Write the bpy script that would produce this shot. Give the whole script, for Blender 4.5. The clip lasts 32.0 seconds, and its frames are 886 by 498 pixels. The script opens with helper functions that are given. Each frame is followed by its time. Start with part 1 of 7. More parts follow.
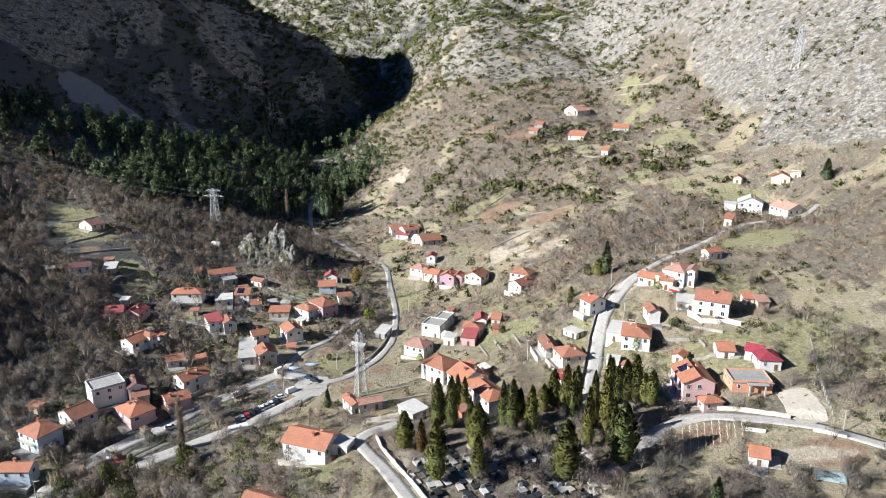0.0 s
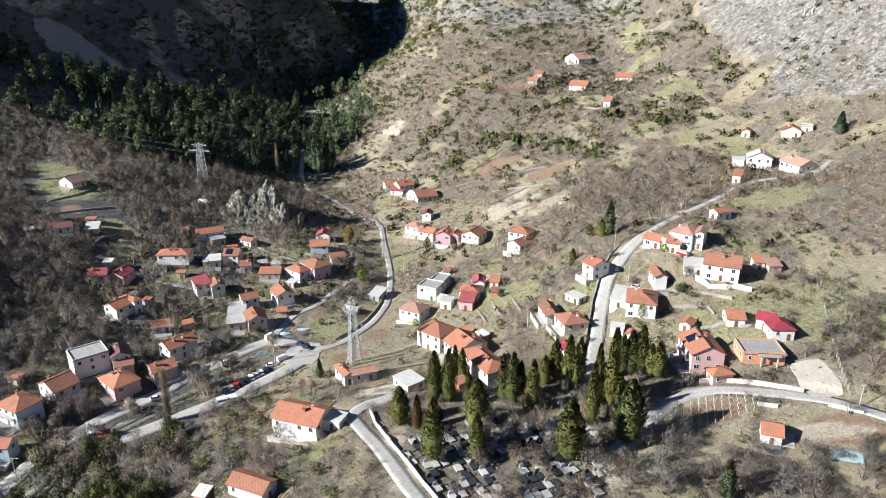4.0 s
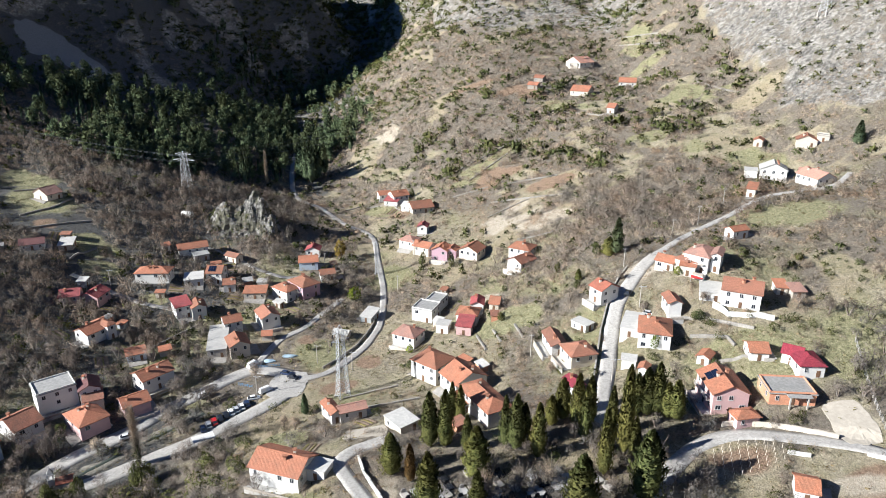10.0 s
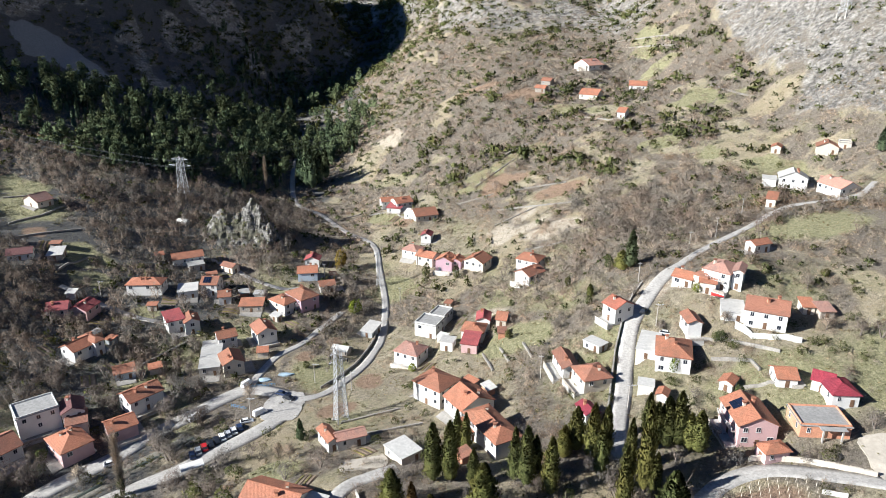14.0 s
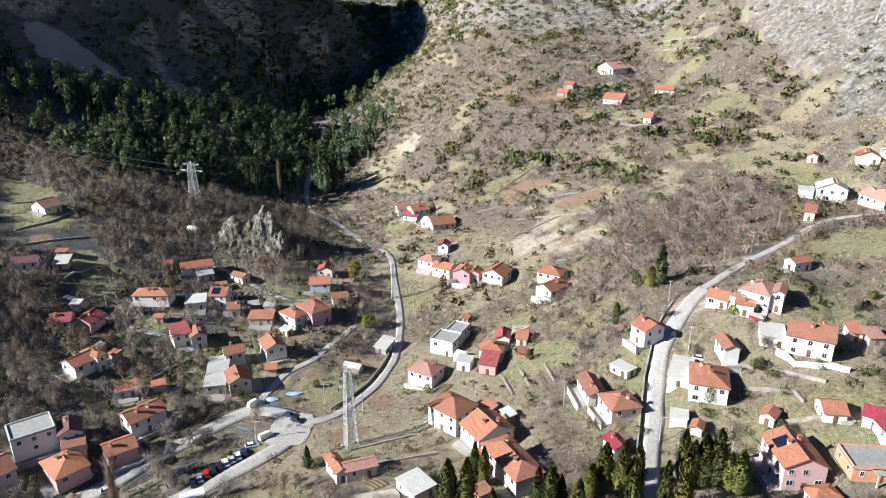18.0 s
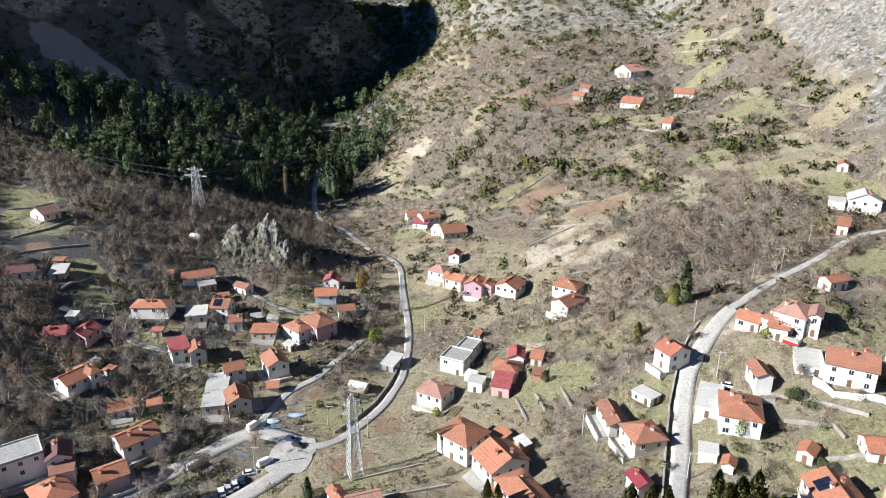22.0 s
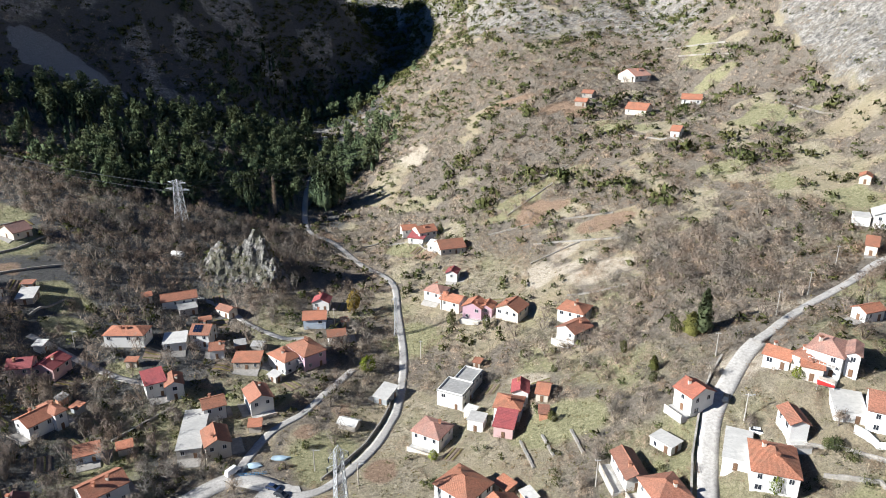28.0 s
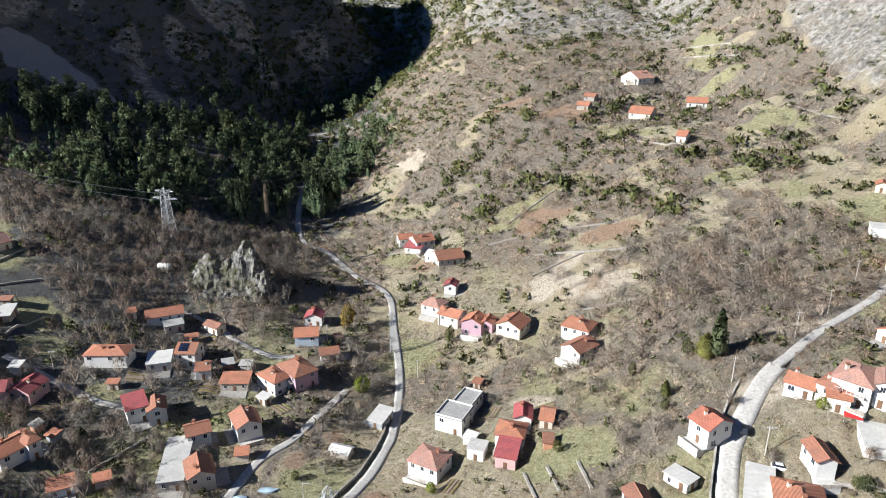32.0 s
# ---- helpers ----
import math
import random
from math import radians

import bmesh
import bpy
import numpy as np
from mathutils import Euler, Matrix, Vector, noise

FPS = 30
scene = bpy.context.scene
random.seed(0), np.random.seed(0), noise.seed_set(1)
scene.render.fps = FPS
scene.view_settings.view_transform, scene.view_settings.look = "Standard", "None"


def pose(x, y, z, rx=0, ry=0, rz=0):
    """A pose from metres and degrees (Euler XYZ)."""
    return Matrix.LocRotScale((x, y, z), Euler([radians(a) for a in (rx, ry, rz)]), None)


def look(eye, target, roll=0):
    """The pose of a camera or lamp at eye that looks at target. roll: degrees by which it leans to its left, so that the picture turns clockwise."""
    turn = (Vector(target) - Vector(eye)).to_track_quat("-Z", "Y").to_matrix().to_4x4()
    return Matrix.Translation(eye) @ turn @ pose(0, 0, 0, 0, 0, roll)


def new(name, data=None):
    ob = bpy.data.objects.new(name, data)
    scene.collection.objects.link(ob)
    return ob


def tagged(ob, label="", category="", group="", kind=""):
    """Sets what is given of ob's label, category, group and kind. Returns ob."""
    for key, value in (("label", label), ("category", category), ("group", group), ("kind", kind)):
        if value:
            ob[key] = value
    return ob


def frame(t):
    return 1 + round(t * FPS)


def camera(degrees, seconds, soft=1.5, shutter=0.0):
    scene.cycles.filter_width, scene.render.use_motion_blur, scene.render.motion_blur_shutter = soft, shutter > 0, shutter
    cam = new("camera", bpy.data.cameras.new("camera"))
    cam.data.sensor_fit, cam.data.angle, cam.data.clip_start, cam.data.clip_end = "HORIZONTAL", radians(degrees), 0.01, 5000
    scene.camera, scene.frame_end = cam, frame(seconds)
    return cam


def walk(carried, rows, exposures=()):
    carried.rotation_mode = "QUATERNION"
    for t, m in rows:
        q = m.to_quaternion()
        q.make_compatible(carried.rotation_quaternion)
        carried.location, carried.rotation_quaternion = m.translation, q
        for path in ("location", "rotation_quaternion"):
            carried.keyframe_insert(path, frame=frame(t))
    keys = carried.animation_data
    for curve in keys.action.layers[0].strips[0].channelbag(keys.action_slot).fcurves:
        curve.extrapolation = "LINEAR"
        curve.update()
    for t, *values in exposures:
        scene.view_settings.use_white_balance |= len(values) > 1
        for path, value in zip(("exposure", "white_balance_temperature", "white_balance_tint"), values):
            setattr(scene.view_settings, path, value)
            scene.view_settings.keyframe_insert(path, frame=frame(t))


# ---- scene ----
# The drone's path: it tilts down at once, then drifts up the valley.
PATH = [
    (0.0, look((0.00, 0.00, 100.00), (0.00, 288.49, 17.70), -0.02)),
    (0.5, look((-0.02, 1.83, 100.05), (0.13, 289.35, 14.41), -0.01)),
    (1.0, look((0.01, 3.66, 100.14), (0.45, 289.29, 8.41), -0.04)),
    (1.5, look((0.01, 5.51, 100.29), (0.75, 288.93, 1.95), -0.05)),
    (2.0, look((-0.04, 7.21, 100.49), (0.96, 289.29, -1.64), -0.07)),
    (2.5, look((-0.09, 8.88, 100.68), (1.11, 290.53, -2.62), -0.06)),
    (3.0, look((-0.10, 10.60, 100.84), (1.30, 292.19, -2.62), -0.03)),
    (3.5, look((-0.14, 12.36, 100.98), (1.46, 293.90, -2.61), -0.05)),
    (5.5, look((-0.01, 18.82, 101.18), (2.10, 300.48, -2.08), -0.04)),
    (6.0, look((0.06, 20.56, 101.32), (2.33, 302.23, -1.91), -0.02)),
    (7.0, look((0.11, 24.01, 101.60), (2.64, 305.70, -1.57), 0.01)),
    (8.0, look((0.21, 27.45, 101.74), (2.93, 309.10, -1.54), -0.02)),
    (9.0, look((0.26, 30.99, 101.68), (3.18, 312.63, -1.63), -0.01)),
    (10.0, look((0.26, 34.52, 101.73), (3.37, 316.09, -1.74), -0.00)),
    (11.0, look((0.20, 38.03, 101.68), (3.60, 319.64, -1.68), 0.02)),
    (12.0, look((0.11, 41.36, 101.56), (3.86, 323.00, -1.69), 0.03)),
    (13.0, look((0.16, 44.93, 101.44), (3.75, 326.66, -1.60), 0.05)),
    (13.5, look((0.18, 46.65, 101.41), (2.72, 328.39, -1.64), 0.03)),
    (14.0, look((0.20, 48.38, 101.40), (1.55, 330.11, -1.70), 0.05)),
    (14.5, look((0.18, 50.19, 101.40), (0.32, 331.92, -1.70), 0.02)),
    (16.5, look((0.04, 57.06, 101.17), (-3.94, 338.90, -1.57), 0.07)),
    (17.0, look((0.05, 58.81, 101.15), (-4.89, 340.65, -1.54), 0.08)),
    (18.0, look((0.04, 62.23, 101.15), (-6.09, 344.09, -1.42), 0.04)),
    (19.0, look((-0.10, 65.57, 101.15), (-7.57, 347.41, -1.35), 0.07)),
    (19.5, look((-0.12, 67.23, 101.20), (-8.68, 349.03, -1.35), 0.08)),
    (20.0, look((-0.11, 68.92, 101.21), (-9.77, 350.67, -1.37), 0.07)),
    (20.5, look((-0.14, 70.63, 101.21), (-10.68, 352.34, -1.39), 0.09)),
    (21.0, look((-0.20, 72.40, 101.19), (-11.07, 354.10, -1.42), 0.08)),
    (21.5, look((-0.33, 74.09, 101.19), (-11.09, 355.82, -1.33), 0.10)),
    (22.0, look((-0.43, 75.77, 101.19), (-11.17, 357.52, -1.29), 0.10)),
    (23.0, look((-0.53, 79.36, 101.17), (-11.11, 361.14, -1.26), 0.09)),
    (24.0, look((-0.60, 82.75, 101.29), (-11.02, 364.51, -1.19), 0.05)),
    (25.0, look((-0.81, 86.24, 101.55), (-10.93, 368.01, -0.93), 0.04)),
    (25.5, look((-0.93, 87.94, 101.66), (-10.86, 369.73, -0.79), 0.04)),
    (27.5, look((-1.08, 94.76, 101.87), (-10.72, 376.64, -0.37), -0.04)),
    (28.0, look((-1.09, 96.48, 101.98), (-10.63, 378.32, -0.36), -0.06)),
    (29.0, look((-1.14, 99.86, 102.13), (-10.64, 381.68, -0.30), -0.07)),
    (30.0, look((-1.25, 103.19, 102.23), (-10.48, 384.98, -0.27), -0.10)),
    (31.0, look((-1.16, 106.64, 102.43), (-10.35, 388.43, -0.09), -0.18)),
    (32.0, look((-1.31, 110.00, 102.72), (-10.18, 391.76, 0.09), -0.16)),
]
cam = camera(65.27, 32.0, soft=0.5)
walk(cam, PATH, ((0.0, 1.27, 5560, 9), (32.0, 1.27, 5560, 9)))

# ---- light: low winter sun from the left, a little behind the drone ----
TO_SUN = Vector((-0.83, -0.29, 0.45)).normalized()
sun = new("sun", bpy.data.lights.new("sun", "SUN"))
sun.data.energy, sun.data.angle, sun.data.color = 5.0, radians(0.5), (1.0, 0.91, 0.775)
sun.matrix_world = look(TO_SUN * 900, (0, 0, 0))
world = bpy.data.worlds.new("sky")
scene.world = world
world.use_nodes = True
sky = world.node_tree.nodes.new("ShaderNodeTexSky")
sky.sky_type, sky.sun_disc = "NISHITA", False
sky.ozone_density, sky.dust_density = 10.0, 0.0
sky.sun_elevation, sky.sun_rotation = math.asin(TO_SUN.z), math.atan2(TO_SUN.x, TO_SUN.y)
world.node_tree.links.new(sky.outputs[0], world.node_tree.nodes["Background"].inputs[0])
world.node_tree.nodes["Background"].inputs[1].default_value = 0.029


# ---- materials ----
def shader(name, rough=0.85, metal=0.0):
    m = bpy.data.materials.new(name)
    m.use_nodes = True
    n = m.node_tree.nodes
    b = n["Principled BSDF"]
    b.inputs["Roughness"].default_value, b.inputs["Metallic"].default_value = rough, metal
    return m, n, m.node_tree.links, b


def noise_node(n, l, scale, detail=4, where=None, rough=0.6):
    t = n.new("ShaderNodeTexNoise")
    t.inputs["Scale"].default_value, t.inputs["Detail"].default_value, t.inputs["Roughness"].default_value = scale, detail, rough
    if where is None:
        where = n.new("ShaderNodeNewGeometry").outputs["Position"]
    l.new(where, t.inputs["Vector"])
    return t.outputs["Fac"]


def ramp(n, l, fac, *stops):
    r = n.new("ShaderNodeValToRGB")
    e = r.color_ramp.elements
    while len(e) < len(stops):
        e.new(0.5)
    for k, (p, c) in zip(e, stops):
        k.position, k.color = p, (*c, 1)
    l.new(fac, r.inputs[0])
    return r.outputs[0]


def mix(n, l, fac, a, b, how="MIX"):
    m = n.new("ShaderNodeMix")
    m.data_type, m.blend_type = "RGBA", how
    for value, socket in ((fac, m.inputs[0]), (a, m.inputs[6]), (b, m.inputs[7])):
        if hasattr(value, "links"):
            l.new(value, socket)
        elif isinstance(value, tuple):
            socket.default_value = (*value, 1)
        else:
            socket.default_value = value
    return m.outputs[2]


def bump(n, l, b, height, strength=0.4, distance=0.1):
    k = n.new("ShaderNodeBump")
    k.inputs["Strength"].default_value, k.inputs["Distance"].default_value = strength, distance
    l.new(height, k.inputs["Height"])
    l.new(k.outputs[0], b.inputs["Normal"])


def plain(name, colour, rough=0.85, metal=0.0, grain=6.0, stains=0.35, spread=0.25, vary=0.12, relief=0.3):
    """A weathered surface: fine grain, broad stains and a shade of its own for each object."""
    m, n, l, b = shader(name, rough, metal)
    dark = tuple(c * (1 - spread) for c in colour)
    light = tuple(min(1, c * (1 + spread * 0.7)) for c in colour)
    fine = noise_node(n, l, grain)
    base = ramp(n, l, fine, (0.3, dark), (0.7, light))
    broad = noise_node(n, l, stains, 5)
    worn = tuple(c * (1 - spread * 1.3) for c in colour)
    base = mix(n, l, ramp(n, l, broad, (0.48, (0, 0, 0)), (0.75, (0.7, 0.7, 0.7))), base, worn)
    info = n.new("ShaderNodeObjectInfo")
    tone = ramp(n, l, info.outputs["Random"], (0, (1 - vary,) * 3), (1, (1 + vary,) * 3))
    base = mix(n, l, 1.0, base, tone, "MULTIPLY")
    l.new(base, b.inputs["Base Color"])
    if relief:
        bump(n, l, b, fine, relief, 0.05)
    return m


def tiles(name, colour, spread=0.32):
    """Curved clay tiles: courses across the slope, mottled and lichened."""
    m, n, l, b = shader(name, 0.8)
    where = n.new("ShaderNodeNewGeometry").outputs["Position"]
    fine = noise_node(n, l, 3.2, 6, where, 0.75)
    base = ramp(n, l, fine, (0.36, tuple(c * (1 - spread * 1.3) for c in colour)), (0.5, colour), (0.64, tuple(min(1, c * 1.28 + 0.03) for c in colour)))
    broad = noise_node(n, l, 0.35, 6, where)
    base = mix(n, l, ramp(n, l, broad, (0.45, (0, 0, 0)), (0.72, (0.65, 0.65, 0.65))), base, (colour[0] * 0.55, colour[1] * 0.75, colour[2] * 0.85))
    info = n.new("ShaderNodeObjectInfo")
    tone = ramp(n, l, info.outputs["Random"], (0, (0.78, 0.8, 0.82)), (1, (1.18, 1.12, 1.08)))
    l.new(mix(n, l, 1.0, base, tone, "MULTIPLY"), b.inputs["Base Color"])
    wave = n.new("ShaderNodeTexWave")
    wave.bands_direction = "Z"
    wave.inputs["Scale"].default_value, wave.inputs["Distortion"].default_value = 3.2, 1.2
    l.new(where, wave.inputs["Vector"])
    bump(n, l, b, wave.outputs["Fac"], 0.6, 0.08)
    return m


def leaves(name, dark, light, scale=0.6):
    """Foliage or twigs: each leaf or clump has its own shade."""
    m, n, l, b = shader(name, 0.75)
    g = n.new("ShaderNodeNewGeometry")
    base = ramp(n, l, g.outputs["Random Per Island"], (0, dark), (1, light))
    broad = noise_node(n, l, scale * 0.12, 3)
    base = mix(n, l, ramp(n, l, broad, (0.35, (0, 0, 0)), (0.65, (0.6, 0.6, 0.6))), base, tuple(0.5 * (p + q) * k for p, q, k in zip(dark, light, (1.25, 0.95, 0.8))))
    fleck = noise_node(n, l, 0.22, 5, None, 0.7)
    base = mix(n, l, 1.0, base, ramp(n, l, fleck, (0.36, (0.62, 0.62, 0.62)), (0.64, (1.28, 1.28, 1.28))), "MULTIPLY")
    grain = noise_node(n, l, 1.7, 3, None, 0.7)
    base = mix(n, l, 1.0, base, ramp(n, l, grain, (0.36, (0.7, 0.7, 0.7)), (0.64, (1.26, 1.26, 1.26))), "MULTIPLY")
    info = n.new("ShaderNodeObjectInfo")
    tint = mix(n, l, 1.0, base, ramp(n, l, info.outputs["Random"], (0, (0.75, 0.78, 0.8)), (1, (1.2, 1.15, 1.0))), "MULTIPLY")
    front, through_leaf, both = n.new("ShaderNodeBsdfDiffuse"), n.new("ShaderNodeBsdfTranslucent"), n.new("ShaderNodeMixShader")
    l.new(tint, front.inputs["Color"])
    l.new(tint, through_leaf.inputs["Color"])
    both.inputs[0].default_value = 0.2
    l.new(front.outputs[0], both.inputs[1])
    l.new(through_leaf.outputs[0], both.inputs[2])
    l.new(both.outputs[0], n["Material Output"].inputs["Surface"])
    n.remove(b)
    return m


WALLS = {
    "white": plain("white_render", (0.63, 0.615, 0.58), spread=0.10, stains=0.5, vary=0.06),
    "cream": plain("cream_render", (0.58, 0.52, 0.43), spread=0.14, stains=0.5),
    "pink": plain("pink_render", (0.554, 0.370, 0.353), spread=0.10, stains=0.5, vary=0.06),
    "mauve": plain("mauve_render", (0.420, 0.277, 0.319), spread=0.10, stains=0.5, vary=0.05),
    "blue": plain("pale_blue_render", (0.437, 0.504, 0.571), spread=0.10, stains=0.5, vary=0.06),
    "stone": plain("rubble_stone", (0.36, 0.32, 0.27), grain=2.2, spread=0.35, relief=0.8),
    "concrete": plain("raw_concrete", (0.40, 0.37, 0.33), grain=1.5, spread=0.22),
    "metal": plain("zinc_sheet", (0.45, 0.47, 0.48), rough=0.5, metal=0.3, spread=0.15),
    "brick": plain("red_hollow_brick", (0.52, 0.25, 0.15), grain=2.5, spread=0.25),
}
ROOFS = {
    "orange": tiles("orange_clay_tile", (0.344, 0.142, 0.079)),
    "red": tiles("red_clay_tile", (0.318, 0.107, 0.065)),
    "brown": tiles("weathered_brown_tile", (0.284, 0.125, 0.077)),
    "pink": tiles("faded_pink_tile", (0.430, 0.232, 0.172)),
    "brownpink": tiles("brown_pink_tile", (0.310, 0.172, 0.133)),
    "darkred": tiles("dark_red_sheet", (0.284, 0.065, 0.065)),
    "maroonred": tiles("crimson_sheet", (0.258, 0.026, 0.043)),
    "maroon": tiles("maroon_tile", (0.15, 0.06, 0.055)),
    "grey": plain("grey_concrete_roof", (0.302, 0.294, 0.277), grain=1.2, spread=0.25, stains=0.25),
    "pale": plain("pale_concrete_roof", (0.470, 0.454, 0.420), grain=1.2, spread=0.2, stains=0.3),
}
GLASS = plain("window_glass", (0.03, 0.035, 0.045), rough=0.12, spread=0.2, relief=0)
FRAME = plain("white_window_frame", (0.554, 0.546, 0.529), rough=0.5, spread=0.08)
WOOD = plain("brown_wood", (0.16, 0.09, 0.05), grain=9)
SOLAR = plain("solar_cell", (0.012, 0.017, 0.035), rough=0.2, spread=0.2, relief=0)
ALLOY = plain("galvanised_steel", (0.46, 0.47, 0.48), rough=0.5, metal=0.25, spread=0.12)
ASPHALT = plain("bleached_asphalt", (0.375, 0.355, 0.325), grain=1.4, stains=0.16, spread=0.28, vary=0.05)
DUST = plain("pale_gravel", (0.386, 0.344, 0.281), grain=1.0, stains=0.2, spread=0.16)
WALLSTONE = plain("pale_dry_stone", (0.310, 0.288, 0.254), grain=1.6, spread=0.3, relief=0.9)
BARK = plain("grey_bark", (0.17, 0.14, 0.115), grain=8, spread=0.3)
MARBLE = plain("pale_marble", (0.44, 0.43, 0.415), rough=0.35, spread=0.12, vary=0.25)
BLACKSTONE = plain("black_granite", (0.035, 0.037, 0.042), rough=0.2, spread=0.2)
TYRE = plain("black_rubber", (0.02, 0.02, 0.02), rough=0.7)
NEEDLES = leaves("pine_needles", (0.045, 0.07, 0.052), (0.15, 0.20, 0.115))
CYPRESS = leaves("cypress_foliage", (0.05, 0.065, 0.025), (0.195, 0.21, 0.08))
RUSTY = leaves("browned_cypress", (0.06, 0.045, 0.02), (0.16, 0.11, 0.05))
EVERGREEN = leaves("evergreen_leaves", (0.038, 0.053, 0.024), (0.13, 0.147, 0.064))
FRESH = leaves("bright_green_leaves", (0.08, 0.13, 0.015), (0.22, 0.26, 0.05))
YELLOWED = leaves("yellowed_leaves", (0.20, 0.14, 0.03), (0.36, 0.26, 0.07))
TWIGS = leaves("bare_twigs", (0.245, 0.222, 0.196), (0.39, 0.355, 0.31))
BARKTWIG = leaves("grey_bark_twigs", (0.165, 0.15, 0.138), (0.30, 0.275, 0.25))
RUSSET = leaves("russet_twigs", (0.225, 0.184, 0.142), (0.35, 0.288, 0.222))
WEEDS = leaves("olive_weeds", (0.10, 0.102, 0.045), (0.26, 0.25, 0.125))
DRYGRASS = leaves("dry_grass_tufts", (0.20, 0.165, 0.085), (0.38, 0.33, 0.19))


def ground_material():
    m, n, l, b = shader("hillside", 0.95)
    where = n.new("ShaderNodeNewGeometry").outputs["Position"]

    def layer(name):
        a = n.new("ShaderNodeAttribute")
        a.attribute_name = name
        return a.outputs["Fac"]

    fine, mid, wide = noise_node(n, l, 0.9, 8, where, 0.7), noise_node(n, l, 0.16, 6, where), noise_node(n, l, 0.03, 5, where)
    dry = ramp(n, l, fine, (0.3, (0.16, 0.135, 0.09)), (0.5, (0.345, 0.297, 0.205)), (0.72, (0.52, 0.46, 0.335)))
    dry = mix(n, l, ramp(n, l, mid, (0.42, (0, 0, 0)), (0.62, (0.6, 0.6, 0.6))), dry, (0.26, 0.237, 0.128))
    dry = mix(n, l, ramp(n, l, wide, (0.45, (0, 0, 0)), (0.6, (0.5, 0.5, 0.5))), dry, (0.34, 0.27, 0.17))
    green = ramp(n, l, fine, (0.28, (0.135, 0.135, 0.065)), (0.5, (0.265, 0.25, 0.13)), (0.72, (0.42, 0.385, 0.235)))
    soil = ramp(n, l, fine, (0.25, (0.17, 0.105, 0.065)), (0.75, (0.36, 0.255, 0.17)))
    pale = ramp(n, l, fine, (0.25, (0.36, 0.30, 0.22)), (0.75, (0.60, 0.53, 0.42)))
    # Litter and undergrowth; shade of left bank and gorge is put into this colour
    litter_shade = ramp(n, l, fine, (0.3, (0.046, 0.046, 0.045)), (0.7, (0.125, 0.121, 0.112)))
    crag = noise_node(n, l, 0.55, 12, where, 0.85)
    blocks = noise_node(n, l, 0.2, 6, where, 0.7)
    stone = ramp(n, l, crag, (0.41, (0.09, 0.081, 0.069)), (0.49, (0.245, 0.228, 0.20)), (0.58, (0.44, 0.415, 0.372)))
    stone = mix(n, l, 1.0, stone, ramp(n, l, blocks, (0.42, (0.55, 0.55, 0.56)), (0.50, (1.0, 1.0, 1.0)), (0.62, (1.22, 1.21, 1.19))), "MULTIPLY")
    rubble = ramp(n, l, fine, (0.3, (0.145, 0.15, 0.155)), (0.7, (0.31, 0.315, 0.32)))
    scrubby = noise_node(n, l, 0.13, 9, where, 0.8)
    stone = mix(n, l, ramp(n, l, scrubby, (0.49, (0, 0, 0)), (0.58, (0.75, 0.75, 0.75))), stone, (0.19, 0.162, 0.122))
    half = n.new("ShaderNodeMath")
    half.operation = "MULTIPLY_ADD"
    l.new(crag, half.inputs[0])
    half.inputs[1].default_value, half.inputs[2].default_value = 0.8, -0.4
    grit = noise_node(n, l, 2.6, 5, where, 0.7)
    base = dry
    under = ramp(n, l, fine, (0.3, (0.10, 0.084, 0.065)), (0.7, (0.27, 0.23, 0.178)))
    for name, colour in (("brush", under), ("litter_shade", litter_shade), ("grass", green), ("soil", soil), ("pale", pale), ("rock", stone), ("scree", rubble)):
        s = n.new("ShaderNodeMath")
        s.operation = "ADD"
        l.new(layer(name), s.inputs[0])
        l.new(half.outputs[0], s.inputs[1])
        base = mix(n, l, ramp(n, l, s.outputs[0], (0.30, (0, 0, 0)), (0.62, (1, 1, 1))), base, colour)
    base = mix(n, l, 1.0, base, ramp(n, l, grit, (0.34, (0.72, 0.72, 0.72)), (0.64, (1.3, 1.3, 1.3))), "MULTIPLY")
    l.new(base, b.inputs["Base Color"])
    bump(n, l, b, crag, 1.0, 1.6)
    return m


HILLSIDE = ground_material()
# ---- the lie of the land: cross-sections of the valley, from the near slope to the far ridges ----
SECTIONS = []


def section(y, *pairs):
    SECTIONS.append((y, pairs[0::2], pairs[1::2]))


section(-300, -600, -10, -140, -45, 60, -30, 300, 30, 700, 200)
section(60, -600, 30, -300, -20, -140, -40, -80, -33, -20, -16, 40, -12, 100, -8, 170, 4, 260, 40, 700, 260)
section(150, -600, 40, -300, -10, -180, -32, -140, -34, -110, -32, -80, -27, -50, -17, -20, -10, 10, -9, 40, -8, 70, -8, 100, -6, 130, -2, 170, 6, 220, 22, 700, 300)
# Next four: unseen rise left of x=-235, added to shade the left bank
section(190, -600, 90, -300, 42, -235, 6, -180, -26, -140, -29, -110, -31, -80, -28, -50, -19, -20, -12.5, 10, -10, 40, -8, 70, -5, 100, 0, 130, 4, 170, 14, 220, 30, 700, 330)
section(230, -600, 110, -300, 54, -235, 12, -180, -20, -140, -24, -110, -27, -80, -28, -50, -25, -20, -21, 10, -18, 40, -9, 70, -1, 100, 8, 130, 12, 170, 22, 220, 38, 700, 350)
section(270, -600, 120, -300, 56, -235, 16, -180, -12, -140, -20, -110, -25, -80, -27, -50, -27.5, -20, -27, 10, -19, 40, -6, 70, 8, 100, 16, 130, 19, 170, 27, 220, 42, 700, 370)
